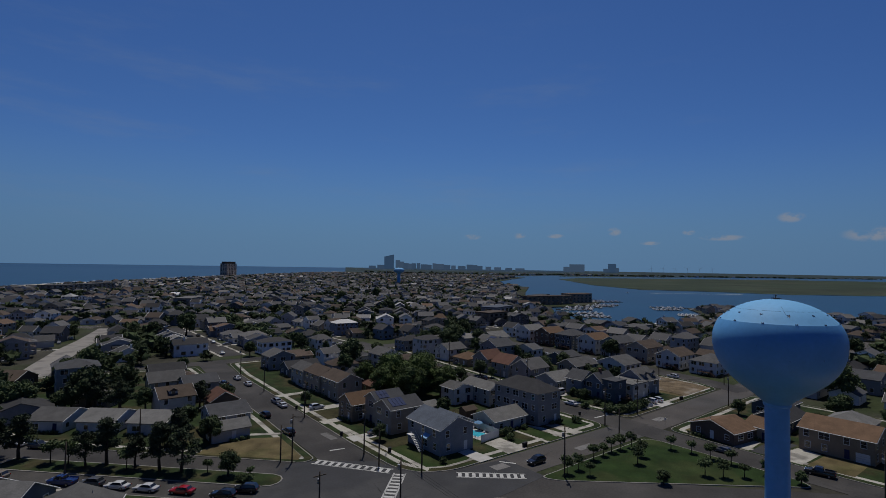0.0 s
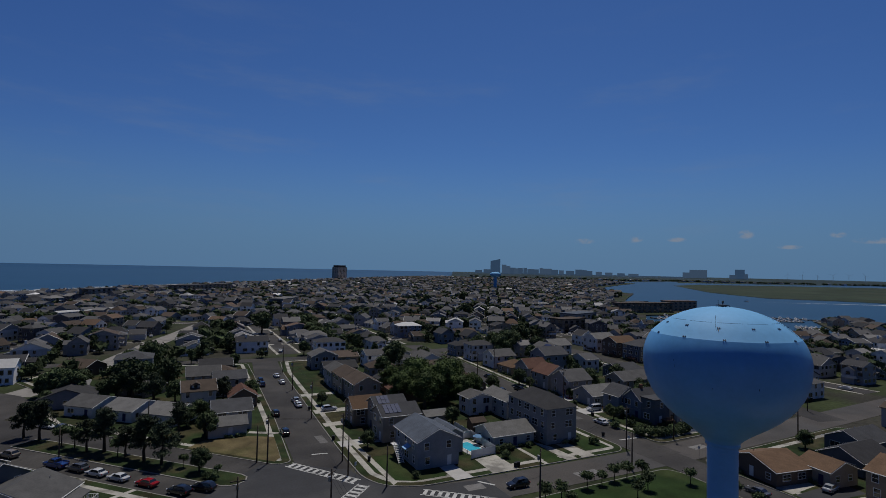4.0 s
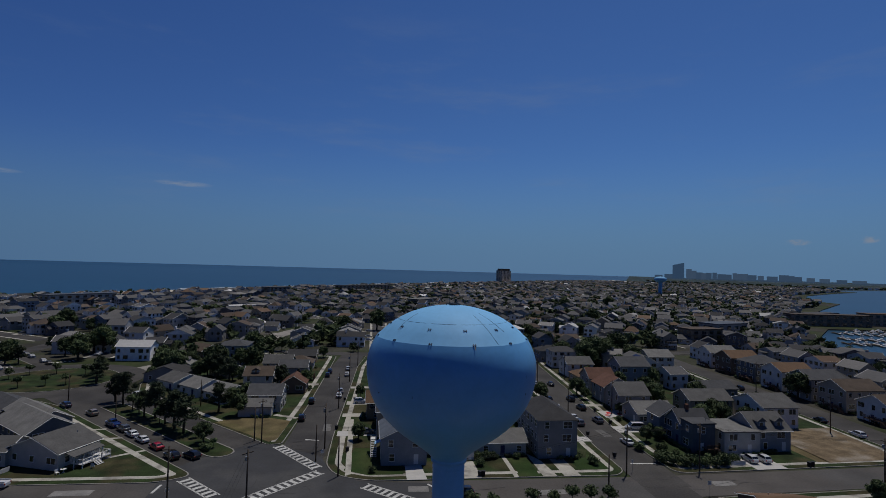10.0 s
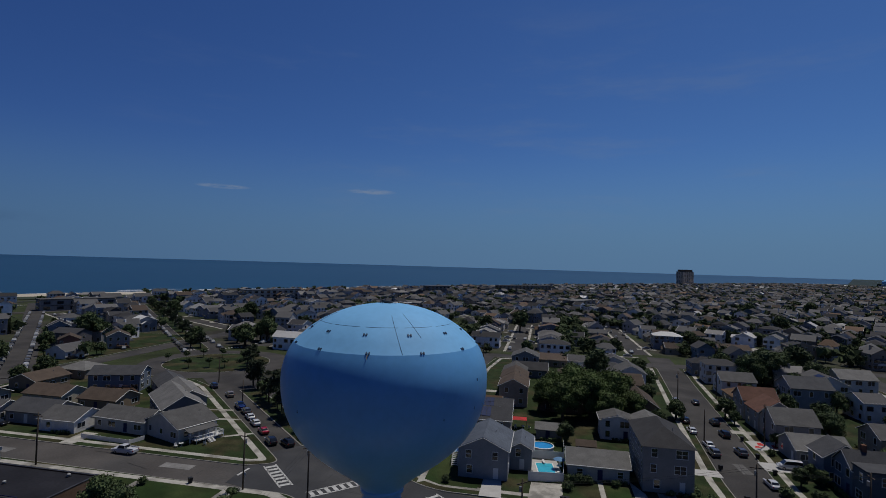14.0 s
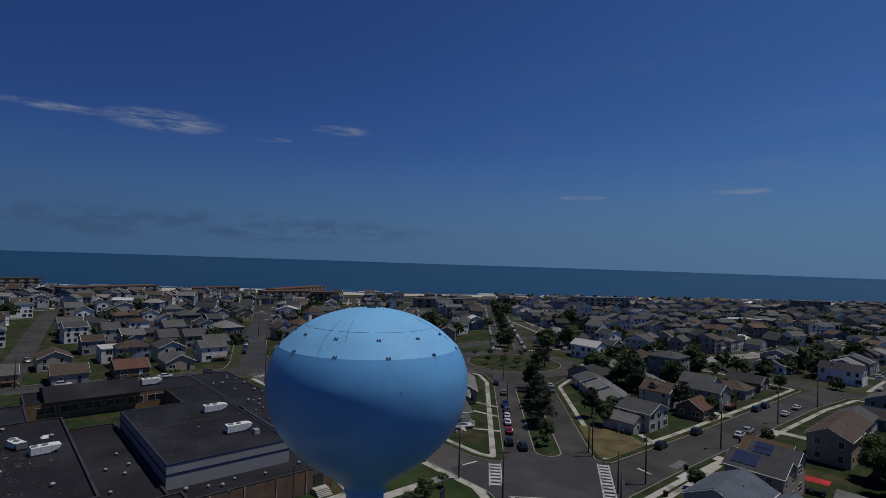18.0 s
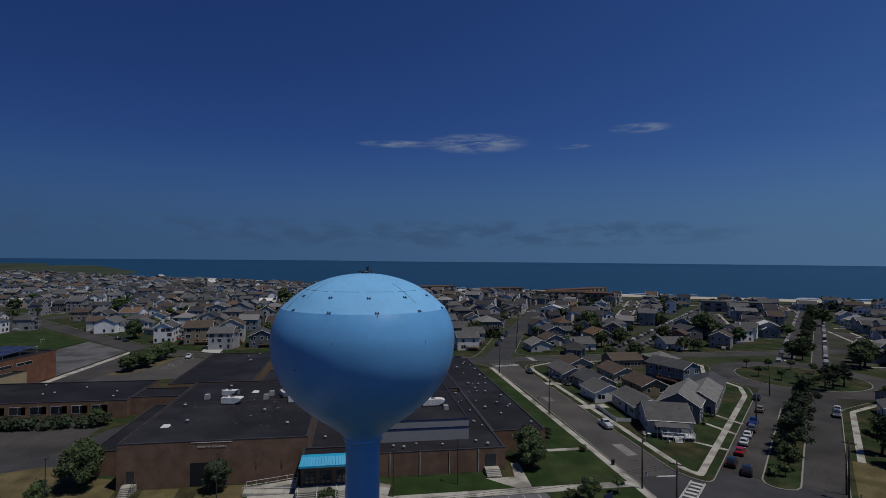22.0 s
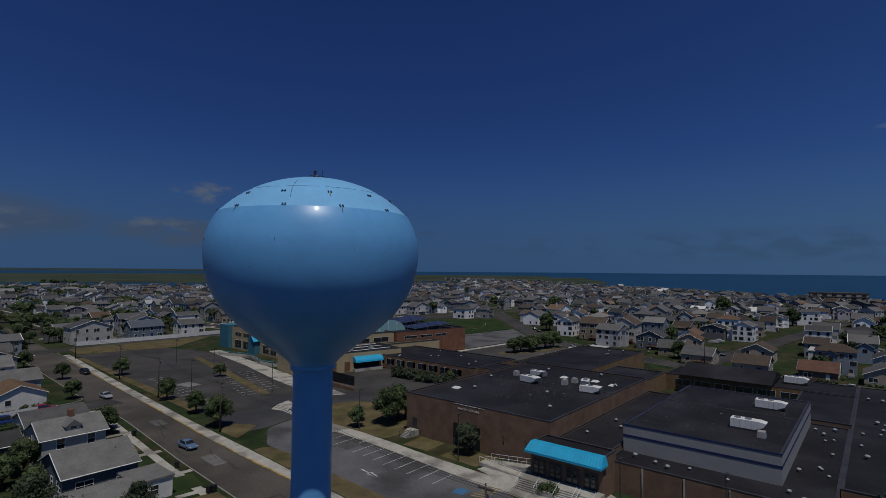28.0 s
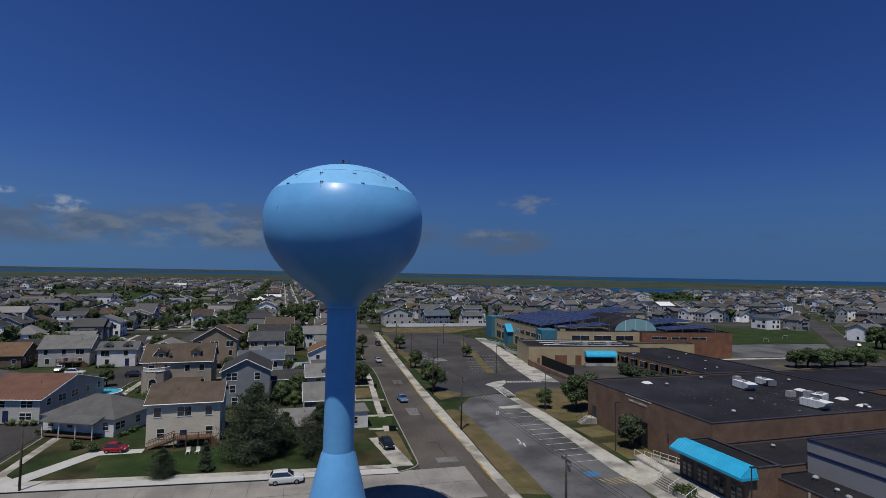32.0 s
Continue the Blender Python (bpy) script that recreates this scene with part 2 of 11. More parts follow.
M["grass_green"] = material("grass_green", (0.02088, 0.03915, 0.01131), 0.95, var=0.30, scale=0.2, fine=5, bump=0.3, second=(0.0348, 0.04698, 0.01653), amount=0.55, spec=0.1)
M["grass_dry"] = material("grass_dry", (0.108, 0.087, 0.045), 0.95, var=0.32, scale=0.25, fine=5, bump=0.3, second=(0.094, 0.084, 0.038), amount=0.5, spec=0.1)
M["soil"] = material("soil", (0.04524, 0.0435, 0.0348), 0.95, var=0.35, scale=0.05, fine=0.8, second=(0.0348, 0.04524, 0.01914), amount=0.7, spec=0.1)
M["dirt"] = material("dirt", (0.1348, 0.1027, 0.06525), 0.95, var=0.3, scale=0.3, fine=3, second=(0.2001, 0.174, 0.1392), amount=0.4, spec=0.1)
M["sand"] = material("sand", (0.42, 0.38, 0.31), 0.95, var=0.12, scale=0.02, fine=0.3, spec=0.1)
M["marsh"] = material("marsh", (0.036, 0.050, 0.031), 0.95, var=0.3, scale=0.006, fine=0.05, second=(0.046, 0.052, 0.034), amount=0.5, spec=0.1)
M["white_line"] = material("white_line", (0.4524, 0.4524, 0.435), 0.85, var=0.15, scale=0.8, fine=6, second=(0.261, 0.261, 0.2523), amount=0.35)
M["yellow_line"] = material("yellow_line", (0.348, 0.2436, 0.087), 0.85, var=0.35, scale=0.5, fine=3, second=(0.2349, 0.2088, 0.1566), amount=0.6)
M["blue_line"] = material("blue_line", (0.0522, 0.1392, 0.261), 0.8, var=0.15)
M["tank_paint"] = material("tank_paint", (0.126, 0.360, 0.660), 0.36, var=0.05, scale=0.35, fine=2.0, spec=0.30, coat=0.06)
M["tank_chalk"] = material("tank_chalk", (0.180, 0.436, 0.715), 0.62, var=0.05, scale=0.35, fine=2.0, spec=0.14)
M["tank_joint"] = material("tank_joint", (0.05, 0.09, 0.15), 0.6, var=0.2)
M["rust"] = material("rust", (0.261, 0.174, 0.0522), 0.8, var=0.3)
M["steel"] = material("steel", (0.3045, 0.3132, 0.3306), 0.45, 0.7, var=0.1)
M["galvanised"] = material("galvanised", (0.2871, 0.2915, 0.2958), 0.6, 0.0, var=0.15)
M["dark_steel"] = material("dark_steel", (0.0522, 0.05655, 0.0609), 0.5, 0.4, var=0.1)
M["white_metal"] = material("white_metal", (0.62, 0.62, 0.61), 0.55, 0.0, var=0.10, scale=0.8)
M["pole_wood"] = material("pole_wood", (0.07395, 0.05916, 0.04524), 0.9, var=0.25, scale=1.5)
M["wire"] = material("wire", (0.02, 0.02, 0.02), 0.7, var=0.1)
M["bark"] = material("bark", (0.06525, 0.0522, 0.03915), 0.95, var=0.3, scale=2, bump=0.4, spec=0.2)
M["leaf"] = material("leaf", (0.060, 0.086, 0.034), 0.8, var=0.35, scale=0.5, fine=2.5, random_tone=0.25, spec=0.25)
M["leaf_bright"] = material("leaf_bright", (0.072, 0.108, 0.030), 0.8, var=0.35, scale=0.5, fine=2.5, random_tone=0.2, spec=0.25)
M["leaf_pine"] = material("leaf_pine", (0.043, 0.058, 0.032), 0.85, var=0.35, scale=0.5, fine=2.5, random_tone=0.25, spec=0.2)
M["glass"] = glow_free_glass("glass", (0.018, 0.022, 0.028))
M["trim"] = material("trim", (0.6264, 0.6264, 0.609), 0.6, var=0.06)
M["wood_deck"] = material("wood_deck", (0.1218, 0.07395, 0.04785), 0.85, var=0.25, scale=1, lines=(0, 0.3, 0.7))
M["brick"] = material("brick", (0.155, 0.099, 0.069), 0.9, var=0.20, scale=0.5, fine=6, lines=(2, 0.30, 0.93), bump=0.1)
M["brick_tan"] = material("brick_tan", (0.1783, 0.1175, 0.06525), 0.9, var=0.18, scale=0.5, fine=6, lines=(2, 0.30, 0.85), bump=0.2)
M["brick_red"] = material("brick_red", (0.1827, 0.087, 0.05394), 0.9, var=0.2, scale=0.5, fine=6, lines=(2, 0.3, 0.82))
M["block_cream"] = material("block_cream", (0.3741, 0.2958, 0.1783), 0.9, var=0.10, scale=0.4, fine=4, lines=(2, 0.4, 0.9))
M["teal"] = material("teal", (0.045, 0.155, 0.21), 0.6, var=0.1)
M["awning"] = material("awning", (0.02, 0.34, 0.56), 0.45, var=0.10, scale=0.6, random_tone=0.05)
M["roof_tar"] = material("roof_tar", (0.01436, 0.01436, 0.01784), 0.8, var=0.30, scale=0.16, fine=1.8, second=(0.02349, 0.02349, 0.02871), amount=0.45, bump=0.1, spec=0.18)
M["roof_patch"] = material("roof_patch", (0.1914, 0.1827, 0.174), 0.9, var=0.3, scale=1.2)
M["metal_panel"] = material("metal_panel", (0.261, 0.261, 0.261), 0.6, var=0.06, scale=0.5)
M["navy"] = material("navy", (0.01914, 0.0261, 0.08265), 0.6, var=0.1)
M["solar"] = material("solar", (0.0174, 0.03132, 0.09135), 0.5, 0.0, var=0.15, scale=1.2, fine=5, spec=0.12)
M["pool_water"] = material("pool_water", (0.05, 0.42, 0.55), 0.08, var=0.10, scale=0.9, fine=4)
M["pool_blue"] = material("pool_blue", (0.03, 0.28, 0.62), 0.12, var=0.10, scale=0.9, fine=4)
M["red_cloth"] = material("red_cloth", (0.3915, 0.0261, 0.0261), 0.7, var=0.2)
M["tyre"] = material("tyre", (0.01305, 0.01305, 0.01392), 0.85, var=0.2)
M["rim"] = material("rim", (0.348, 0.348, 0.3654), 0.35, 0.8, var=0.1)
M["headlight"] = material("headlight", (0.609, 0.609, 0.6264), 0.12, var=0.05)
M["taillight"] = material("taillight", (0.3045, 0.0087, 0.0087), 0.2, var=0.05)
M["plastic_dark"] = material("plastic_dark", (0.0174, 0.01914, 0.02088), 0.6, var=0.2)
WALLS = {}
for nm, c in dict(white=(0.609, 0.6003, 0.5742), cream=(0.4176, 0.3741, 0.2871), beige=(0.3306, 0.2828, 0.2262), tan=(0.2436, 0.1914, 0.1348), grey=(0.2436, 0.2393, 0.2349),
                  bluegrey=(0.2349, 0.2479, 0.261), blue=(0.1305, 0.161, 0.2044), slate=(0.0957, 0.1131, 0.1305), pale=(0.4089, 0.4002, 0.3741), ivory=(0.522, 0.4785, 0.3915), dusk=(0.187, 0.2044, 0.2175), aqua=(0.1305, 0.3132, 0.3654),
                  brown=(0.1392, 0.1001, 0.07395), taupe=(0.2044, 0.174, 0.1436), yellow=(0.4002, 0.3306, 0.1914), brownred=(0.174, 0.087, 0.06525)).items():
    WALLS[nm] = material("siding_" + nm, c, 0.7, var=0.09, scale=0.6, fine=5, lines=(2, 0.22, 0.86), bump=0.12, random_tone=0.06)
ROOFS = {}
for nm, c in dict(grey=(0.09135, 0.09048, 0.08874), dark=(0.04002, 0.04002, 0.04176), light=(0.1496, 0.1479, 0.1418), brown=(0.08004, 0.0609, 0.04698), tan=(0.128, 0.080, 0.049),
                  rust=(0.118, 0.062, 0.045), orange=(0.165, 0.088, 0.050), blue=(0.08265, 0.09744, 0.1218), slate=(0.06525, 0.06699, 0.07134), white=(0.435, 0.435, 0.4263)).items():
    ROOFS[nm] = material("shingles_" + nm, c, 0.9, var=0.16, scale=0.5, fine=4, lines=(2, 0.14, 0.82), bump=0.25, random_tone=0.10)
CARS = {}
for nm, c in dict(white=(0.5394, 0.5481, 0.5568), black=(0.01044, 0.01131, 0.01305), silver=(0.2958, 0.3132, 0.3306), grey=(0.087, 0.09135, 0.1001), blue=(0.0174, 0.0435, 0.174),
                  red=(0.3132, 0.01044, 0.01392), tan=(0.2262, 0.1914, 0.1479), navy=(0.01305, 0.02175, 0.0609), bluegrey=(0.1044, 0.174, 0.2784)).items():
    CARS[nm] = material("car_paint_" + nm, c, 0.22, var=0.03, spec=0.6, coat=0.5)


# ---- building helpers ----
class Shape:
    """Vertices and faces with material slots, to become one mesh."""

    def __init__(self):
        self.v, self.f, self.m, self.mats = [], [], [], []

    def slot(self, mat):
        if mat not in self.mats:
            self.mats.append(mat)
        return self.mats.index(mat)

    def add(self, verts, faces, mat=None):
        k = len(self.v)
        s = self.slot(mat) if mat else 0
        self.v += [tuple(p) for p in verts]
        for f in faces:
            self.f.append(tuple(i + k for i in f))
            self.m.append(s)
        return self

    def box(self, x0, x1, y0, y1, z0, z1, mat=None, m=None, taper=0.0):
        t = taper
        p = [(x0, y0, z0), (x1, y0, z0), (x1, y1, z0), (x0, y1, z0), (x0 + t, y0 + t, z1), (x1 - t, y0 + t, z1), (x1 - t, y1 - t, z1), (x0 + t, y1 - t, z1)]
        if m:
            p = [m @ Vector(q) for q in p]
        return self.add(p, [(0, 3, 2, 1), (4, 5, 6, 7), (0, 1, 5, 4), (1, 2, 6, 5), (2, 3, 7, 6), (3, 0, 4, 7)], mat)

    def prism(self, poly, z0, z1, mat=None):
        n = len(poly)
        area = sum(poly[i][0] * poly[(i + 1) % n][1] - poly[(i + 1) % n][0] * poly[i][1] for i in range(n))
        if area < 0:
            poly = poly[::-1]
        p = [(x, y, z0) for x, y in poly] + [(x, y, z1) for x, y in poly]
        f = [tuple(range(n, 2 * n)), tuple(range(n - 1, -1, -1))] + [(i, (i + 1) % n, (i + 1) % n + n, i + n) for i in range(n)]
        return self.add(p, f, mat)

    def tube(self, path, radii, sides=8, mat=None, cap=True):
        rings, up = [], Vector((0, 0, 1))
        pts = [Vector(p) for p in path]
        for i, p in enumerate(pts):
            d = (pts[min(i + 1, len(pts) - 1)] - pts[max(i - 1, 0)]).normalized()
            a = d.cross(up if abs(d.z) < 0.95 else Vector((1, 0, 0))).normalized()
            b = d.cross(a)
            r = radii[i] if isinstance(radii, (list, tuple)) else radii
            rings.append([p + r * (math.cos(2 * math.pi * k / sides) * a + math.sin(2 * math.pi * k / sides) * b) for k in range(sides)])
        f = []
        for i in range(len(rings) - 1):
            for k in range(sides):
                f.append((i * sides + k, (i + 1) * sides + k, (i + 1) * sides + (k + 1) % sides, i * sides + (k + 1) % sides))
        if cap:
            f.append(tuple(range(sides)))
            f.append(tuple(range(len(rings) * sides - 1, (len(rings) - 1) * sides - 1, -1)))
        return self.add([q for r in rings for q in r], f, mat)

    def lathe(self, profile, sides=32, mat=None, x=0, y=0):
        n = len(profile)
        v = [(x + r * math.cos(2 * math.pi * k / sides), y + r * math.sin(2 * math.pi * k / sides), z) for r, z in profile for k in range(sides)]
        f = [(i * sides + k, i * sides + (k + 1) % sides, (i + 1) * sides + (k + 1) % sides, (i + 1) * sides + k) for i in range(n - 1) for k in range(sides)]
        return self.add(v, f, mat)

    def mesh(self, name, mat=None, smooth=False):
        me = bpy.data.meshes.new(name)
        me.from_pydata(self.v, [], self.f)
        for mt in (self.mats or [mat]):
            me.materials.append(mt)
        if self.mats:
            me.polygons.foreach_set("material_index", self.m)
        if smooth:
            me.polygons.foreach_set("use_smooth", [True] * len(me.polygons))
        me.update()
        return me


def link(name, mesh, parent=None, at=None, label="", category="", kind="", group=""):
    ob = new(name, mesh)
    if parent:
        ob.parent = parent
    if at is not None:
        ob.matrix_basis = at
    return tagged(ob, label, category, group, kind)


def part(name, shape, mat, parent, label="", smooth=False, at=None):
    return link(name, shape.mesh(name, mat, smooth), parent, at, label)


def thing(name, at, label, category, group=""):
    ob = new(name)
    ob.matrix_basis = at
    ob.empty_display_size = 0.5
    return tagged(ob, label, category, group)


def round_poly(poly, r, n=5):
    out, k = [], len(poly)
    for i in range(k):
        p, a, b = Vector(poly[i]), Vector(poly[i - 1]), Vector(poly[(i + 1) % k])
        da, db = (a - p), (b - p)
        d = min(r, da.length * 0.45, db.length * 0.45)
        s, e = p + da.normalized() * d, p + db.normalized() * d
        for j in range(n + 1):
            t = j / n
            out.append(tuple((1 - t) ** 2 * s + 2 * t * (1 - t) * p + t * t * e))
    return out


def inset(poly, d):
    """The polygon moved in by d; edges that would turn round are dropped."""
    n = len(poly)
    if sum(poly[i][0] * poly[(i + 1) % n][1] - poly[(i + 1) % n][0] * poly[i][1] for i in range(n)) < 0:
        poly = poly[::-1]
    edges = []
    for i in range(n):
        a, b = Vector(poly[i]), Vector(poly[(i + 1) % n])
        u = (b - a).normalized()
        edges.append((a + Vector((-u.y, u.x)) * d, u))

    def corners():
        out = []
        for i in range(len(edges)):
            (p, u), (q, w) = edges[i - 1], edges[i]
            c = u.x * w.y - u.y * w.x
            out.append((p + q) / 2 if abs(c) < 1e-4 else p + u * (((q - p).x * w.y - (q - p).y * w.x) / c))
        return out

    while len(edges) > 3:
        c = corners()
        bad = [i for i in range(len(edges)) if (c[(i + 1) % len(edges)] - c[i]).dot(edges[i][1]) < 0.01]
        if not bad:
            break
        edges.pop(bad[0])
    return [tuple(p) for p in corners()]


def inside(x, y, poly):
    c, j = False, len(poly) - 1
    for i in range(len(poly)):
        (xi, yi), (xj, yj) = poly[i], poly[j]
        if (yi > y) != (yj > y) and x < (xj - xi) * (y - yi) / (yj - yi) + xi:
            c = not c
        j = i
    return c


def strip(path, width):
    """The outline of a band of that width along a path."""
    lft, rgt = [], []
    for i, p in enumerate(path):
        a, b = Vector(path[max(i - 1, 0)]), Vector(path[min(i + 1, len(path) - 1)])
        d = (b - a).normalized()
        o = Vector((-d.y, d.x)) * width / 2
        lft.append(tuple(Vector(p) + o))
        rgt.append(tuple(Vector(p) - o))
    return lft + rgt[::-1]

# ---- ground, water, roads ----
def slab(name, poly, z0, z1, mat, kind="structure", label="", parent=None, category=""):
    s = Shape().prism(poly, z0, z1)
    return link(name, s.mesh(name, mat), parent, None, label, category, kind)


def disc(r, n=96):
    return [(r * math.cos(2 * math.pi * i / n), r * math.sin(2 * math.pi * i / n)) for i in range(n)]


water_mat = material("sea_water", (0.004, 0.038, 0.072), 0.34, var=0.12, scale=0.004, fine=0.05, bump=0.0, spec=0.26)
slab("ground", disc(4990), -9, -6, M["soil"], label="sandy ground that runs under sea, bay and town")
sea = Shape().lathe([(0.01, -1.0), (3500, -1.0), (4100, 2.2), (4550, 9.5), (4985, 20.5), (4986, -5.9)], 128)
link("water", sea.mesh("water", water_mat), label="open dark blue sea reaching the horizon", kind="structure")
LAND = [(-2400, -2500), (-1500, -1100), (-980, -420), (-760, -150), (-585, 100), (-445, 310), (-335, 505), (-215, 735), (-90, 930), (60, 1180),
        (700, 2040), (1700, 3200), (2500, 4100), (2750, 3900), (2150, 2500), (1890, 1900), (1790, 1640), (1500, 1440), (1180, 1190), (960, 950), (905, 815), (720, 655), (600, 545), (545, 478),
        (590, 440), (596, 408), (545, 384), (470, 386), (415, 335), (386, 300), (362, 266), (366, 232), (400, 205), (470, 205), (520, 236), (610, 300), (640, 250), (600, 100), (560, -60), (540, -300), (620, -700), (900, -1100),
        (700, -1500), (200, -1500), (-400, -760), (-900, -700), (-1400, -1200), (-1900, -2400)]
slab("land", LAND, -5, -0.05, M["soil"], label="flat barrier island of sandy soil and thin grass")
BEACH = [(-2400, -2500), (-1500, -1100), (-980, -420), (-760, -150), (-585, 100), (-445, 310), (-335, 505), (-215, 735), (-90, 930), (60, 1180), (700, 2040), (1700, 3200), (2500, 4100),
         (2440, 4110), (1650, 3240), (650, 2075), (0, 1205), (-150, 955), (-270, 755), (-392, 520), (-502, 325), (-640, 115), (-812, -135), (-1030, -400), (-1550, -1080), (-2450, -2480)]
slab("beach", BEACH, -1.4, -0.6, M["sand"], label="pale sand beach along the sea")
surf = Shape()
rs = random.Random(3)
for i in range(13, len(BEACH) - 1):
    (x0, y0), (x1, y1) = BEACH[i], BEACH[i + 1]
    L = math.hypot(x1 - x0, y1 - y0)
    nx, ny = (y1 - y0) / L, -(x1 - x0) / L
    if nx > 0:
        nx, ny = -nx, -ny
    for row in range(3):
        s = 0.0
        while s < L:
            ln, o, w = rs.uniform(15, 60), 6 + row * 16 + rs.uniform(-4, 4), rs.uniform(1.5, 5)
            if rs.random() < (0.75, 0.5, 0.25)[row]:
                e = min(L, s + ln)
                q = [(x0 + (x1 - x0) * k / L + nx * d, y0 + (y1 - y0) * k / L + ny * d, -0.9) for k, d in ((s, o), (e, o + rs.uniform(-2, 2)), (e, o + w), ((s + e) / 2, o + w * 1.5), (s, o + w))]
                surf.add(q, [(0, 1, 2, 3, 4)])
            s += ln + rs.uniform(4, 30)
link("surf", surf.mesh("surf", material("foam", (0.75, 0.77, 0.78), 0.9, var=0.1)), label="broken white lines of surf off the beach", kind="stuff", category="surf")
dunes = [(-400, 315), (-290, 505), (-170, 735), (-45, 935), (100, 1180), (715, 2020), (690, 2035), (60, 1185), (-85, 940), (-208, 740), (-330, 508), (-438, 318), (-575, 100), (-750, -150), (-720, -150), (-540, 100)]
slab("dune", dunes, -0.4, 0.5, M["marsh"], label="low dune strip with rough grass behind the beach")
# marsh islands across the bay and behind the southern houses
for nm, poly in (("marsh_bay", [(1080, 640), (1150, 520), (1160, 440), (1180, 380), (1330, 260), (1700, 60), (2700, 60), (3600, 700), (3300, 1090), (2560, 1440), (2080, 1560), (1740, 1410), (1215, 860)]),
                 ("marsh_far", [(2350, 1900), (2700, 1760), (3400, 1500), (4500, 900), (4700, 1300), (3800, 2600), (2900, 2300)]),
                 ("marsh_south", [(-4300, -2300), (-2300, -1250), (-1200, -950), (-500, -1150), (150, -1650), (800, -1700), (1500, -2100), (2600, -3900), (1000, -4700), (-1500, -4600), (-3600, -3300)]),
                 ("marsh_west", [(-2500, -1150), (-1420, -560), (-1050, -470), (-900, -640), (-1200, -860), (-2300, -1500)])):
    slab(nm, poly, -3, -0.5 if nm == "marsh_west" else -0.55, M["marsh"], label="flat green salt marsh beyond the town")
# the mainland along the horizon behind the southern marsh
rim = Shape()
arc_n = 40
for i in range(arc_n + 1):
    a = radians(228 + 112 * i / arc_n)
    e = min(1.0, i / 6)
    for d, z in ((4300, 1.0), (4600, 8.0 + 5.0 * e), (4960, 16.0 + 9.5 * e), (4965, -5.0)):
        rim.v.append((d * math.cos(a), d * math.sin(a), z))
for i in range(arc_n):
    for k in range(3):
        rim.f.append((i * 4 + k, i * 4 + k + 1, i * 4 + k + 5, i * 4 + k + 4))
        rim.m.append(0)
# blue haze of the distance is mixed into this green
M["hazed_marsh"] = material("hazed_marsh", (0.030, 0.046, 0.048), 0.95, var=0.25, scale=0.004, fine=0.03, spec=0.1)
link("mainland", rim.mesh("mainland", M["hazed_marsh"]), label="low green mainland along the horizon", kind="structure")

# wooded land across the inlet, rising with the curve of the sea
shore = Shape()
RIM = [(10, 4300), (18, 4050), (26, 3700), (34, 3420), (40, 3380), (44, 2720), (46, 2640), (50, 2500), (56, 2900), (62, 3700)]
for a, d0 in RIM:
    a = radians(a)
    for d, z in ((d0, -1.2), (d0 + 12, 0.4), (max(d0 + 40, 3500), 1.2), (max(d0 + 80, 4100), 4.0), (4550, 12.0), (4940, 23.5), (4945, -5.0)):
        shore.v.append((d * math.cos(a), d * math.sin(a), z))
for i in range(len(RIM) - 1):
    for k in range(6):
        shore.f.append((i * 7 + k, i * 7 + k + 1, i * 7 + k + 8, i * 7 + k + 7))
        shore.m.append(0)
link("far_land", shore.mesh("far_land", M["hazed_marsh"]), label="dark wooded land across the inlet", kind="structure")

ROADS = {
    "road_main": ([(-78, 79.3), (0, 78.6), (45, 78.0), (80, 76.0), (135, 75.3), (210, 78.0), (290, 82), (420, 86)], 10.5),
    "road_south": ([(61, 74), (62, 12), (60.3, -20), (57.6, -60), (55, -110), (49, -200), (40, -330), (30, -470)], 10.6),
    "road_avenue": ([(58.5, 92), (59.6, 110), (61.5, 160), (63, 205), (66, 240)], 10.8),
    "road_side": ([(135, 75), (135.5, 100), (138.5, 130), (141, 160), (145.5, 205), (149, 260)], 10.4),
    "road_bay": ([(208, 76), (214, 100), (217, 130), (221, 180), (228, 260)], 10.5),
    "road_cross": ([(-60, 262), (20, 244), (66, 238), (110, 236), (150, 238), (228, 246), (330, 262)], 10.0),
    "road_diagonal": ([(66, 82), (80, 68), (127, 20), (142, 2)], 12.0),
    "road_concrete": ([(60, 4), (90, 2.5), (124, -1.5), (160, -6)], 11.0),
    "road_right": ([(134.5, 75), (134.5, 30), (133, -4), (128, -90), (120, -200)], 9.6),
    "road_block": ([(56, -92), (100, -86), (128, -87), (200, -92), (300, -100)], 9.0),
    "road_west": ([(-84, 300), (-83.5, 79), (-88, 30), (-92.5, 0), (-104, -33), (-117, -62), (-126, -73)], 9.5),
    "road_shore": ([(-92, 4), (-140, 10.5), (-230, 22), (-340, 37)], 9.0),
    "road_cottage": ([(-84, 79), (-110, 90), (-150, 106), (-200, 128), (-330, 190)], 10.5),
    "road_far_west": ([(-118, -66), (-165, -109), (-205, -146), (-300, -235), (-420, -340), (-600, -520)], 10.0),
    "road_south_cross": ([(300, -205), (120, -198), (49, -196), (-30, -200), (-86, -205), (-300, -170)], 10.0),
    "road_beach_row": ([(-560, 60), (-395, 290), (-300, 470), (-160, 720)], 9.0),
    "road_plaza": ([(-16, 196), (-1, 224), (8, 266), (19, 310), (30, 345), (45, 400)], 11.0),
    "road_parked": ([(-84, 132), (-160, 203), (-266, 298), (-330, 356)], 10.5),
    "road_inner_row": ([(-330, 190), (-250, 330), (-150, 480), (-40, 640), (60, 800)], 9.0),
}
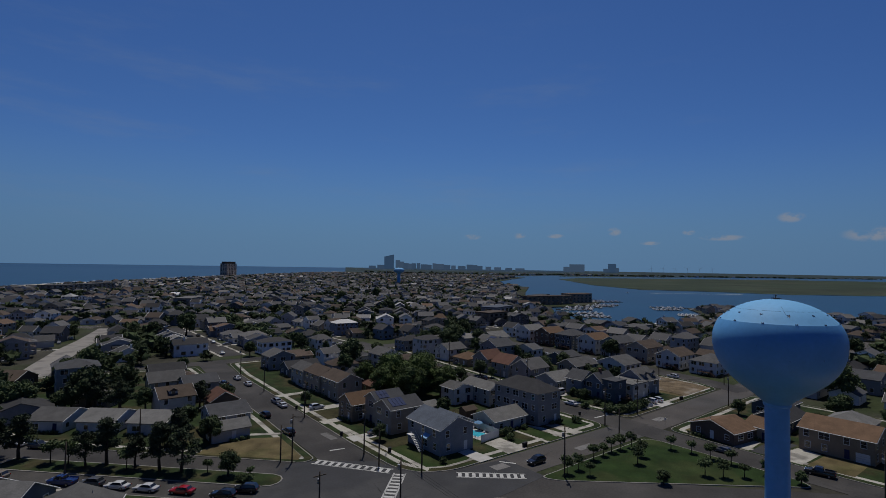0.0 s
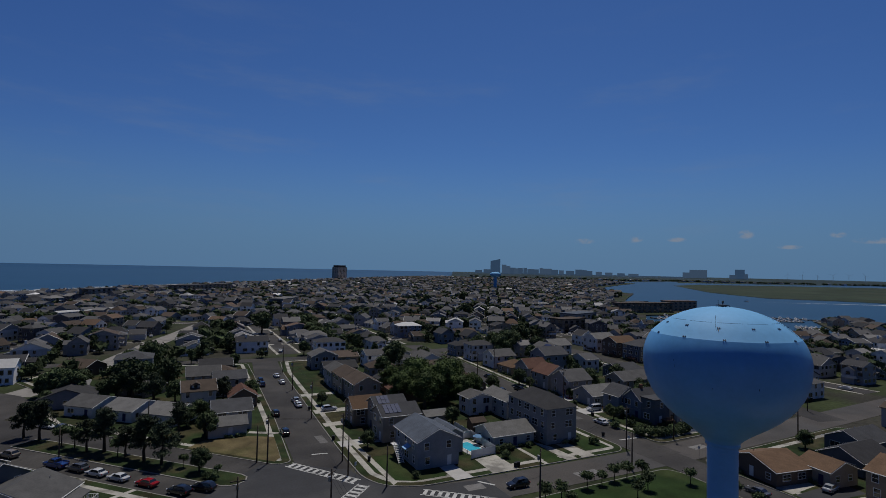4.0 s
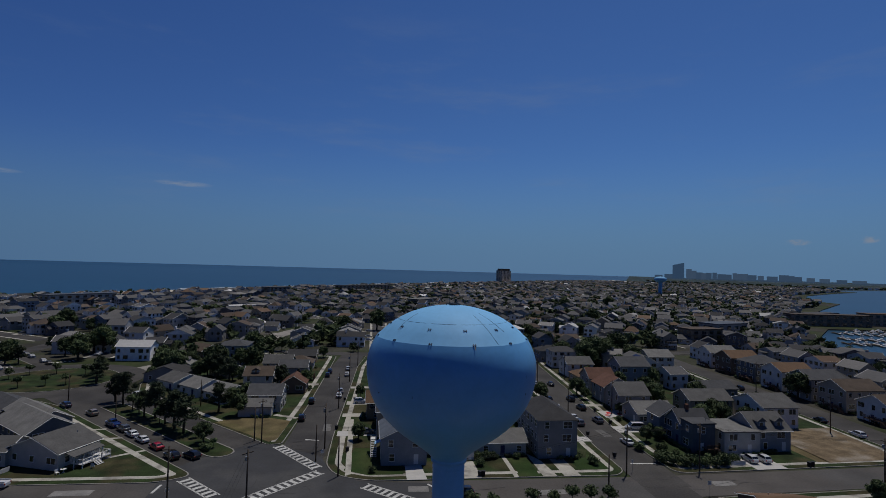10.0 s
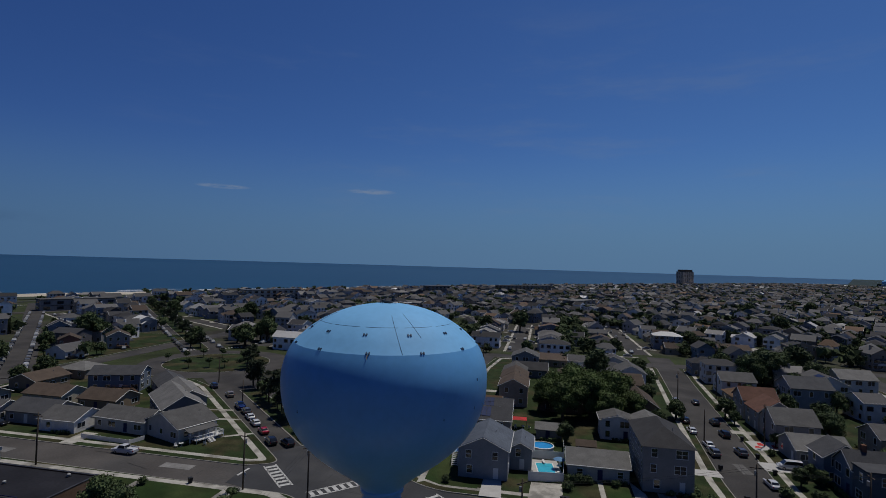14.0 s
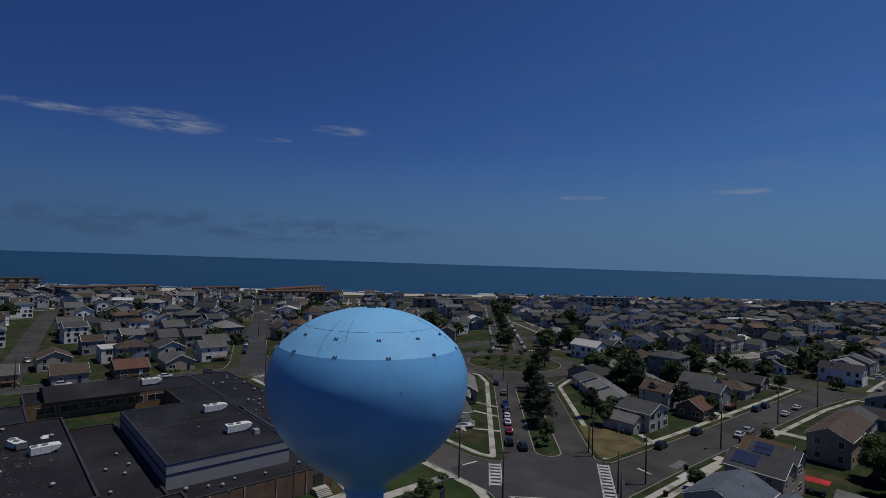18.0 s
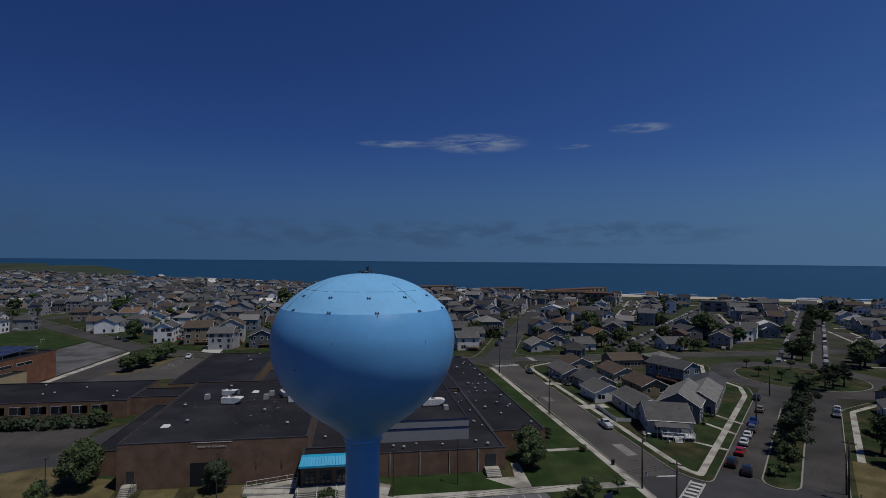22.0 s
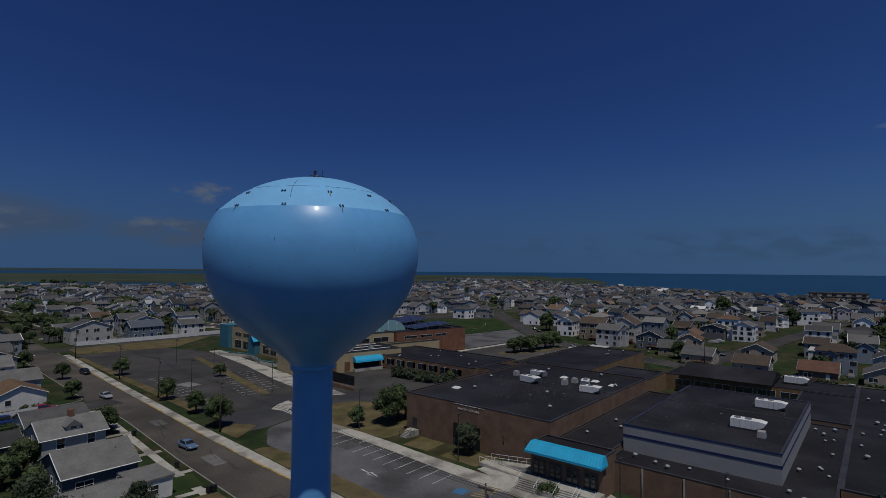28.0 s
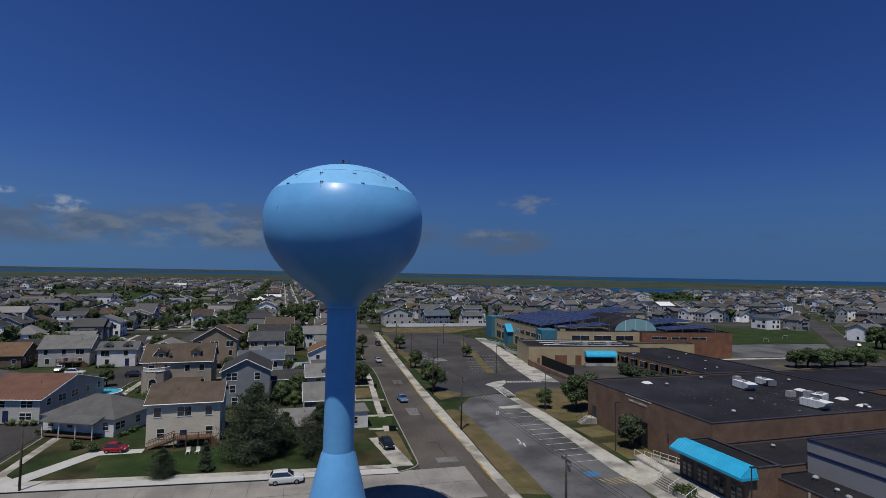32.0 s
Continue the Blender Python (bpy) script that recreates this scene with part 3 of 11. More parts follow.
ROAD_MAT = {"road_concrete": M["concrete_road"], "road_plaza": M["concrete_road"], "road_main": M["asphalt_pale"], "road_side": M["asphalt"], "road_south": M["asphalt_warm"], "road_cottage": M["asphalt_new"]}
for i, (nm, (path, w)) in enumerate(ROADS.items()):
    slab(nm, strip(path, w), -0.06, (0.152 if nm in ("road_parked", "road_shore") else 0.004 * (i % 5)), ROAD_MAT.get(nm, M["asphalt"]), label="worn grey asphalt street" if nm not in ("road_concrete", "road_plaza") else "pale concrete street toward the shore" if nm == "road_plaza" else "pale concrete street beside the water tower")
# the boulevard with its median, and the circle
CIRC = Vector((-38.0, 178.5))
BD = Vector((-1, 1)).normalized()
BN = Vector((1, 1)).normalized()


def blvd(s, n):
    """A place on the boulevard: s metres along it, n metres across it from its middle."""
    p = Vector((45.2, 95.3)) + BD * s + BN * n
    return (p.x, p.y)


slab("road_boulevard", [blvd(-14, -10.2), blvd(90, -10.2), blvd(90, 10.2), blvd(-14, 10.2)], -0.06, 0.021, M["asphalt"], label="wide boulevard of worn grey asphalt")
slab("road_boulevard_far", [blvd(140, -9.5), blvd(430, -9.5), blvd(430, 9.5), blvd(140, 9.5)], -0.06, 0.021, M["asphalt"], label="boulevard running on toward the beach")
slab("road_circle", [(CIRC.x + 29.5 * math.cos(a * math.pi / 32), CIRC.y + 29.5 * math.sin(a * math.pi / 32)) for a in range(64)], -0.06, 0.026, M["asphalt"], label="asphalt traffic circle")
slab("road_junction", [(34, 75), (50, 71), (56, 66), (68, 66), (88, 68), (88, 80), (72, 82), (65.5, 90), (63.5, 96), (53.5, 104), (47, 106), (37, 96), (33, 90)], -0.06, 0.030, M["asphalt_new"], label="broad asphalt junction of five streets")

BLOCKS = {
    "west": [(33, 83.4), (39.3, 86.6), (-16, 142), (-27, 149), (-45, 149), (-62, 160), (-78, 152), (-78, 100), (-70, 86.5), (-62, 84.6)],
    "north": [(50.2, 104.6), (53.4, 105.2), (55.4, 140), (57.4, 205), (58, 232), (30, 238), (-10, 246), (-22, 222), (-6, 192), (-6, 172), (0, 155.5)],
    "pool": [(64.9, 91), (67.5, 85), (74, 81.8), (127.5, 81.4), (130, 84), (130.3, 101), (133, 130), (135.7, 160), (140.2, 204), (143, 232), (72, 233), (68.5, 205), (66.9, 160), (65, 110)],
    "modern": [(141, 81.7), (203, 83.8), (207.5, 92), (211, 130), (215.6, 180), (222, 240), (154, 233), (150.5, 205), (146.3, 160), (143.7, 130), (140.7, 100)],
    "corner_east": [(140, 69.4), (203, 71.8), (205, -2), (140, 1), (138.7, 30)],
    "tower": [(67.4, 10.0), (67.4, 62), (71, 68), (112, 27.4), (121, 16), (124, 6.5), (90, 8.6)],
    "south_east": [(66.3, -3), (70, -1.2), (90, -3.4), (122, -7.2), (126.5, -12), (123.5, -80.5), (100, -81.2), (60.2, -87), (61, -70), (64, -38)],
    "south_east_far": [(60.8, -97), (100, -91), (122.5, -92), (116, -190), (56, -190)],
    "east_south": [(138, -9), (290, -22), (290, -95), (200, -87), (134, -82)],
    "school": [(47, 73.4), (51, 71.6), (56, 66), (56.4, 12), (55, -20), (52.3, -60), (49.6, -110), (44, -190), (-56, -198), (-62, -79), (-117, -74), (-112, -62), (-98.5, -32), (-87, 0), (-82.5, 30), (-78.5, 66), (-70, 73.6), (-30, 74.4)],
    "cottage": [(-89.5, 94), (-98, 91), (-150, 112), (-160, 240), (-89.5, 240)],
    "cottage_south": [(-89.5, 70), (-100, 76), (-150, 96), (-240, 130), (-300, 0), (-250, -178), (-205, -138.5), (-165, -101), (-131, -69.5), (-123, -61), (-110, -33), (-98, 0), (-93.5, 30)],
}
WALKED = {"west", "north", "pool", "modern", "south_east", "tower", "corner_east"}
for nm, poly in BLOCKS.items():
    p = round_poly(poly, 3.5)
    b = slab("kerb_" + nm, p, -0.05, 0.12, M["kerb"], label="raised block edged by a concrete kerb")
    ring = lambda d: round_poly(inset(poly, d), max(3.5 - d, 0.7))
    slab("verge_" + nm, ring(0.22), 0.11, 0.127, M["grass"], label="grass verge between kerb and footpath")
    if nm in WALKED and nm != "tower":
        slab("pavement_" + nm, ring(1.9), 0.12, 0.134, M["concrete"], label="concrete footpath round the block")
        slab("lawn_" + nm, ring(3.3), 0.125, 0.141, M["grass"], label="patchy front lawns and yards")
# the triangular green park and the island of the circle, and the median
PARK = [(86.4, 68.2), (127.5, 69.0), (129.4, 66), (129.4, 34), (127.5, 31.5), (88.5, 64.5)]
pk = round_poly(PARK, 2.5)
slab("kerb_park", pk, -0.05, 0.12, M["kerb"], label="kerb round a triangular green")
slab("lawn_park", round_poly(inset(PARK, 0.25), 2.3), 0.1, 0.14, M["grass_green"], label="mown green lawn of a triangular park")
ISL = [(CIRC.x + 20.5 * math.cos(a * math.pi / 32), CIRC.y + 20.5 * math.sin(a * math.pi / 32)) for a in range(64)]
slab("kerb_island", ISL, -0.05, 0.14, M["kerb"], label="kerb of the round traffic island")
slab("lawn_island", inset(ISL, 0.3), 0.1, 0.16, M["grass"], label="patchy lawn of the traffic island")
for s0, s1, tail in ((3.5, 66, ""), (150, 420, "_far")):
    med = [blvd(s0 + 3, -3.2), blvd(s1, -3.2), blvd(s1, 3.2), blvd(s0 + 3, 3.2)] + [blvd(s0 + 3 - 3 * math.cos(a), 3.2 * math.sin(a)) for a in (0.9, 0.4, 0, -0.4, -0.9)]
    slab("kerb_median" + tail, med, -0.05, 0.14, M["kerb"], label="kerb of the boulevard's median")
    slab("lawn_median" + tail, inset(med, 0.3), 0.1, 0.16, M["grass"], label="grass median with trees along the boulevard")

# ---- painted lines ----
def bars(name, a, b, width, n, label, across=None, fill=0.5, mat=None, rails=False, z=0.037):
    """A ladder crossing from a to b: n bars that stand across the way."""
    a, b = Vector(a), Vector(b)
    d = (b - a)
    L = d.length
    d.normalize()
    o = Vector((-d.y, d.x)) * width / 2
    s = Shape()
    for i in range(n):
        p, q = a + d * L * (i + 0.5 - fill / 2) / n, a + d * L * (i + 0.5 + fill / 2) / n
        s.add([(*(p - o), z), (*(q - o), z), (*(q + o), z), (*(p + o), z)], [(0, 1, 2, 3)])
    if rails:
        for k in (-1, 1):
            e = o * k
            h = o.normalized() * 0.16
            s.add([(*(a + e - h), z), (*(b + e - h), z), (*(b + e + h), z), (*(a + e + h), z)], [(0, 1, 2, 3) if k else (3, 2, 1, 0)])
    return link(name, s.mesh(name, mat or M["white_line"]), label=label, kind="structure")


bars("crosswalk_1", (52.6, 103.9), (63.4, 89.2), 2.3, 11, "white ladder crosswalk over the avenue", rails=True)
bars("crosswalk_2", (64.2, 87.2), (51.4, 74.1), 2.4, 12, "white ladder crosswalk over the boulevard's mouth", rails=True)
bars("crosswalk_3", (37.7, 84.9), (45.9, 76.4), 2.4, 7, "white ladder crosswalk over the side street", rails=True)
bars("crosswalk_4", (73.4, 79.6), (84.6, 70.3), 2.4, 10, "white ladder crosswalk beside the park", rails=True)
bars("crosswalk_5", (-70.5, 74.6), (-72.5, 85.0), 2.2, 9, "faded white crosswalk", rails=True)
bars("crosswalk_6", (-87, 94), (-79.5, 94), 2.2, 7, "faded white crosswalk")
bars("crosswalk_7", (50.5, -188), (59.5, -189), 2.2, 8, "faded white crosswalk")
bars("crosswalk_8", (-100.8, -0.6), (-99.6, 9.6), 2.2, 9, "faded white crosswalk", z=0.156)
bars("crosswalk_9", (-62, 205), (-69, 198), 2.2, 7, "faded white crosswalk at the circle")
bars("crosswalk_10", (-50, 216), (-57, 209), 2.2, 7, "faded white crosswalk at the circle")
stop = Shape()
for a, b in (((62, 107.5), (58.5, 108.2)), ((86.0, 79.6), (88.2, 76.6)), ((133.5, 88), (139.6, 87.6)), ((34.5, 82.5), (34.2, 78.6)), ((57, 70), (61.2, 70))):
    a, b = Vector(a), Vector(b)
    o = (b - a).normalized()
    o = Vector((-o.y, o.x)) * 0.25
    stop.add([(*(a - o), 0.036), (*(b - o), 0.036), (*(b + o), 0.036), (*(a + o), 0.036)], [(0, 1, 2, 3)])
link("stop_lines", stop.mesh("stop_lines", M["white_line"]), label="white stop lines on the asphalt", kind="structure")
yk = Shape()
yk.prism(strip([(57.75, 9.5), (57.4, 1.6), (56.5, -15), (56.0, -29.6), (55.0, -47.2), (53.5, -65), (50.3, -110), (45.6, -170)], 0.34), -0.03, 0.144)
link("yellow_kerb", yk.mesh("yellow_kerb", M["yellow_line"]), label="yellow painted kerb along the school side", kind="structure")

# ---- school grounds ----
def patch(nm, poly, mat, z=0.145, label="", r=0.0):
    return slab(nm, round_poly(poly, r) if r else poly, 0.1, z, mat, label=label)


slab("pavement_school_east", [(55.6, 66), (52.6, 66), (55.0, 30), (56.4, 10), (55.9, 2.5), (54.8, -12), (53.4, -33), (51.8, -62), (48.0, -110), (42, -180), (44, -180), (50.2, -110), (53.4, -65), (54.9, -47), (55.9, -29.6), (56.4, -15), (57.3, 1.6), (57.7, 10), (57.2, 30)], -0.04, 0.139, M["concrete"], label="concrete footpath beside the yellow kerb")
patch("pavement_school_front", [(38.8, 20), (34.6, 22), (34.7, 4), (34.3, -7), (33.6, -16), (32.9, -28), (32.6, -40.5), (35.2, -40), (35.4, -33.6), (40.9, -33.2), (41.2, -31.6), (36.4, -30.8), (36.4, -28), (36.9, -14), (37.8, -3.5), (38.6, 5)], M["concrete"], 0.149, "concrete footpath before the school")
patch("lot_base", [(50.4, -44), (47.6, -64), (44.8, -112), (41, -176), (12, -176), (4, -150), (8, -104), (12, -82), (9.8, -79), (-24, -71.8), (-20, -64), (-13, -38.5), (8, -38.6), (33, -37.5), (34.2, -46)], M["asphalt"], 0.1405, "broad worn asphalt of the school lots")
patch("lot_visitors", [(36.6, -31), (37.6, 4), (39.5, 16), (46, 22), (52.4, 13), (51.2, -14), (49.8, -34), (44, -43), (35.5, -45), (34.8, -33)], M["lot_grey"], 0.145, "grey asphalt parking lot before the school", r=1.5)
patch("lot_bus", [(44.0, -43.5), (50.2, -44.5), (47.6, -60), (36.5, -58), (26, -66), (14, -56), (8, -40), (-10, -36), (-14, -24), (22, -26), (33.5, -36), (33.5, -46)], M["asphalt_new"], 0.143, "dark asphalt drive between the schools", r=1.5)
patch("lot_far", [(45.6, -68), (43, -118), (39.6, -176), (30, -176), (8, -150), (15, -100), (26, -68.5)], M["asphalt"], 0.147, "large worn asphalt parking lot", r=1.5)
patch("lawn_gym_side", [(33, -19.6), (33.2, -42), (31.6, -45), (26, -48), (21.5, -48.6), (16.5, -46), (13.6, -39), (14.5, -28), (20, -27.8), (22, -21), (27.2, -19.8)], M["grass_dry"], 0.150, "dry brown lawn beside the school", r=2)
patch("lawn_front_a", [(27.2, -15.2), (33.1, -14.8), (32.8, -8.9), (27.2, -9.2)], M["grass_dry"], 0.150, "dry brown lawn before the brick wall")
patch("lawn_front_b", [(33.0, -5.6), (33.2, 2.2), (28.6, 4.2), (27.2, 2.0), (27.2, -5.8)], M["grass_dry"], 0.150, "dry brown lawn before the brick wall")
patch("plaza", [(29, 4), (33.8, 3), (38, 17), (40.5, 22), (36, 27), (31, 28), (29, 24)], M["concrete"], 0.153, "pale concrete forecourt at the school entrance")
patch("lawn_north_a", [(39.0, 55.6), (53, 55.6), (52.5, 62), (47, 70), (39.0, 71.4)], M["grass_green"], 0.147, "mown green lawn beside the street corner", r=1)
patch("lawn_north_b", [(19.3, 62.8), (23.8, 54.6), (35.4, 53.4), (35.4, 71.6), (19.3, 71.8)], M["grass_green"], 0.147, "mown green lawn beside the side street", r=0.5)
patch("lawn_north_d", [(28.6, 28.6), (35.4, 28.0), (35.4, 50.2), (30.6, 50.2), (30.6, 45.6), (28.6, 45.6)], M["grass_green"], 0.147, "mown green strip before the classroom wing")
patch("lot_north", [(38.2, 27.4), (46, 24), (53.2, 30), (53.2, 55), (38.2, 55)], M["lot_grey"], 0.1475, "grey asphalt parking lot beside the classroom wing", r=0.8)
patch("path_north", [(35.6, 26), (38.0, 26), (38.0, 72.6), (35.6, 72.6)], M["concrete"], 0.151, "straight concrete path beside the lawns")
patch("path_north_b", [(17.7, 62.5), (19.1, 62.5), (19.1, 72.5), (17.7, 72.5)], M["concrete"], 0.152, "concrete path to the street")
patch("path_wing", [(30.8, 45.8), (35.7, 50.4), (35.7, 53.2), (24.2, 54.2), (24.2, 52.6), (30.8, 51.4)], M["concrete"], 0.153, "concrete path to the wing door")
patch("lawn_north_c", [(-60, 66.5), (17.4, 64), (17.4, 71.5), (-62, 71.5)], M["grass_green"], 0.147, "mown green lawn beside the side street", r=1)
patch("pavement_north", [(-68, 73.4), (46, 73.2), (50, 70.8), (48.5, 69.8), (44, 71.7), (-68, 71.9)], M["concrete"], 0.144, "concrete footpath along the side street")
patch("island_lot_a", [(51.6, -41.4), (44.4, -46.4), (46.8, -50.8), (51.6, -49.2)], M["grass_dry"], 0.165, "dry grass island in the lot", r=0.8)
patch("island_lot_b", [(48.6, -66), (46.2, -112), (42.8, -168), (40.8, -168), (43.8, -112), (45.8, -67)], M["grass_dry"], 0.152, "dry grass strip beside the lot", r=0.5)
patch("island_lot_c", [(29, -70), (26.6, -69.5), (19, -104), (12, -140), (14, -141), (21.5, -105)], M["grass_dry"], 0.165, "dry grass island between the lots", r=0.8)
patch("island_tip", [(35.4, -55.6), (34.3, -51.8), (31.0, -53.4), (28.9, -56.2), (27.8, -59.6), (31.5, -58.2)], M["concrete"], 0.17, "concrete traffic island", r=0.8)
patch("island_visitors", [(52.4, 11.4), (51.6, 3.5), (50.9, -9), (50.2, -20.5), (49.8, -32), (51.4, -33.2), (53.2, -33.0), (54.6, -12), (55.7, 2.7), (56.2, 10)], M["grass_dry"], 0.160, "strip of dry grass beside the lot", r=0.5)
patch("pavement_new_school", [(20.4, -57.8), (14.0, -53.8), (10.6, -76), (4.6, -112), (-1.4, -150), (3.0, -151), (9.6, -112), (16.2, -84)], M["concrete"], 0.153, "pale concrete footpath before the new school")
patch("lane_school_west", [(-58, -66), (-108, -58.6), (-113, -62.5), (-117, -72.4), (-62, -76.4)], M["asphalt"], 0.149, "worn asphalt lane behind the school")
patch("lot_west", [(-60, -67.5), (-63, -37), (-79, -31.5), (-97, -35), (-108, -58.8)], M["asphalt_pale"], 0.147, "worn grey asphalt parking lot behind the school")
patch("island_west", [(-70, -63.4), (-105.5, -57.6), (-103.5, -50), (-92, -50.6), (-72, -57)], M["grass_dry"], 0.165, "dry grass strip with shrubs beside the lot", r=1.2)
patch("pavement_west", [(-60, -76.5), (-117.6, -72.5), (-118.6, -74.9), (-60, -79.2)], M["concrete"], 0.153, "concrete footpath beside the play court")
patch("drive_west", [(-110.8, -36.0), (-134, -38), (-134, -47), (-114.8, -44.5)], M["concrete_white"], 0.149, "broad pale concrete drive before a tall house")
patch("court", [(-66, -80), (-120, -76), (-150, -105), (-98, -111)], M["lot_grey"], 0.154, "grey asphalt play court")
patch("field", [(-98, -112), (-151, -106), (-197, -151), (-152, -182), (-118, -150)], M["grass_green"], 0.150, "green sports field behind the schools")
patch("green_corner", [(40, -178), (38, -196), (-20, -196), (6, -172)], M["grass_dry"], 0.150, "rough lawn at the corner", r=1)
GOLF = [(-232, -366), (-236, -330), (-250, -294), (-300, -318), (-357, -354), (-412, -456), (-510, -610), (-480, -720), (-366, -500)]
slab("golf_green", round_poly(GOLF, 6), -0.1, 0.08, M["grass_green"], label="green fairway beyond the houses")
patch("golf_b", [(410, -690), (290, -715), (130, -425), (190, -400), (280, -480)], M["grass_green"], 0.08, "green fairway beyond the houses")
ln = Shape()
def stall(x0, y0, x1, y1, w=0.14, z=0.152):
    d = Vector((x1 - x0, y1 - y0)).normalized()
    o = Vector((-d.y, d.x)) * w / 2
    ln.add([(x0 - o.x, y0 - o.y, z), (x1 - o.x, y1 - o.y, z), (x1 + o.x, y1 + o.y, z), (x0 + o.x, y0 + o.y, z)], [(0, 1, 2, 3)])
for i in range(11):
    y = -27.4 + i * 2.88
    stall(36.4 + i * 0.1, y, 41.7 + i * 0.16, y)
for i in range(10):
    stall(38.6, 28.5 + i * 2.75, 43.4, 28.9 + i * 2.75)
for i in range(14):
    y = -72 - i * 3.0
    stall(28 - i * 0.9, y, 33 - i * 0.9, y - 1)
    stall(45 - i * 0.3, y, 40 - i * 0.3, y - 1)
for i in range(10):
    y = -74 - i * 3.0
    stall(21 - i * 0.8, y, 25.5 - i * 0.8, y - 0.6)
for i in range(9):
    stall(-80.0 - i * 2.7, -49.5 + i * 0.15, -81.2 - i * 2.7, -44.6 + i * 0.15)
stall(46.4, -11.5, 46.9, -7.5, 0.25)
ln.add([(46.1, -9.2, 0.152), (47.3, -9.2, 0.152), (46.75, -7.0, 0.152)], [(0, 1, 2)])
link("parking_lines", ln.mesh("parking_lines", M["white_line"]), label="white parking stall lines and arrow", kind="structure")
bars("crosswalk_11", (33.0, -52.8), (34.0, -41.6), 2.4, 11, "white ladder crosswalk over the school drive", z=0.156, rails=True)
bars("crosswalk_12", (28.2, -57.6), (18.6, -56.0), 1.5, 12, "white ladder crosswalk toward the new school", z=0.156, rails=True)
hb = Shape().add([(41.6, 5.3, 0.153), (43.8, 5.5, 0.153), (43.6, 7.4, 0.153), (41.4, 7.2, 0.153)], [(0, 1, 2, 3)])
link("blue_square", hb.mesh("blue_square", M["blue_line"]), label="blue painted square in a parking stall", kind="structure")
yh = Shape()
for i in range(6):
    yh.add([(38.5 + i * 0.8, 8.4, 0.153), (38.8 + i * 0.8, 8.4, 0.153), (38.2 + i * 0.8, 10.6, 0.153), (37.9 + i * 0.8, 10.6, 0.153)], [(0, 1, 2, 3)])
link("yellow_hatching", yh.mesh("yellow_hatching", material("faded_yellow", (0.26, 0.20, 0.09), 0.9, var=0.25)), label="yellow hatched no-parking strip", kind="structure")

# ---- wear on the roads: crack sealing, patches, slab joints ----
rw = random.Random(12)
tar = Shape()
def ribbon(shape, pts, w, z):
    for (x0, y0), (x1, y1) in zip(pts, pts[1:]):
        d = Vector((x1 - x0, y1 - y0))
        if d.length < 0.01:
            continue
        d.normalize()
        o = Vector((-d.y, d.x)) * w / 2
        shape.add([(x0 - o.x, y0 - o.y, z), (x1 - o.x, y1 - o.y, z), (x1 + o.x, y1 + o.y, z), (x0 + o.x, y0 + o.y, z)], [(0, 1, 2, 3)])


def wander(x, y, ang, n, step):
    pts = [(x, y)]
    for _ in range(n):
        ang += rw.gauss(0, 0.12)
        x, y = x + step * math.cos(ang), y + step * math.sin(ang)
        pts.append((x, y))
    return pts


for nm, n in (("road_main", 26), ("road_south", 40), ("road_avenue", 34), ("road_side", 24), ("road_right", 14), ("road_bay", 12)):
    path, wd = ROADS[nm]
    for _ in range(n):
        i = rw.randrange(len(path) - 1)
        (x0, y0), (x1, y1) = path[i], path[i + 1]
        if math.hypot((x0 + x1) / 2 - 80, (y0 + y1) / 2 - 30) > 170:
            continue
        t = rw.random()
        d = Vector((x1 - x0, y1 - y0)).normalized()
        off = rw.choice((0.0, rw.uniform(-0.38, 0.38))) * wd
        x, y = x0 + (x1 - x0) * t - d.y * off, y0 + (y1 - y0) * t + d.x * off
        a = math.atan2(d.y, d.x) + (0 if rw.random() < 0.6 else math.pi / 2)
        m = 6 if abs(a - math.atan2(d.y, d.x)) < 0.1 else 2
        ribbon(tar, wander(x, y, a, m, 1.1), rw.uniform(0.07, 0.14), 0.034)
for _ in range(24):
    s_, n_ = rw.uniform(0, 80), rw.choice((-1, 1)) * rw.uniform(4.2, 9.4)
    x, y = blvd(s_, n_)
    ribbon(tar, wander(x, y, radians(135) + rw.choice((0, 0, math.pi / 2)), 5, 0.9), rw.uniform(0.07, 0.13), 0.036)
for _ in range(12):
    ribbon(tar, wander(rw.uniform(40, 62), rw.uniform(76, 98), rw.uniform(0, 3), 5, 0.9), 0.1, 0.036)
for _ in range(40):
    ribbon(tar, wander(rw.uniform(14, 42), rw.uniform(-130, -66), rw.choice((1.6, 0.1)), 7, 1.2), 0.11, 0.156)
link("crack_sealing", tar.mesh("crack_sealing", M["tar"]), label="thin black tar lines over cracks in the asphalt", kind="stuff", category="crack sealing")
mend = Shape()
for x, y, w_, d_, a in ((61.5, -4.8, 3.4, 2.2, -3), (58.8, 22, 2.6, 5, 0), (63, 118, 2.0, 6, 2), (110, 74.2, 6, 2.2, 0), (20, 79.6, 7, 2.4, 0), (-22, 78, 5, 2.6, 0), (148, 76.0, 5, 2.4, 1), (60, -34, 2.4, 6, -4), (57, -64, 2.4, 5, -4), (137, 110, 2.2, 6, 3), (84, 77.4, 4, 2.6, -3), (24, -84, 5, 3, 12), (36, -96, 4, 6, 8), (40, -22, 4, 3, 5)):
    m = pose(x, y, 0.158 if (x < 45 and y < -10) else 0.033, 0, 0, a)
    mend.add([m @ Vector(p) for p in ((-w_ / 2, -d_ / 2, 0), (w_ / 2, -d_ / 2, 0), (w_ / 2, d_ / 2, 0), (-w_ / 2, d_ / 2, 0))], [(0, 1, 2, 3)])
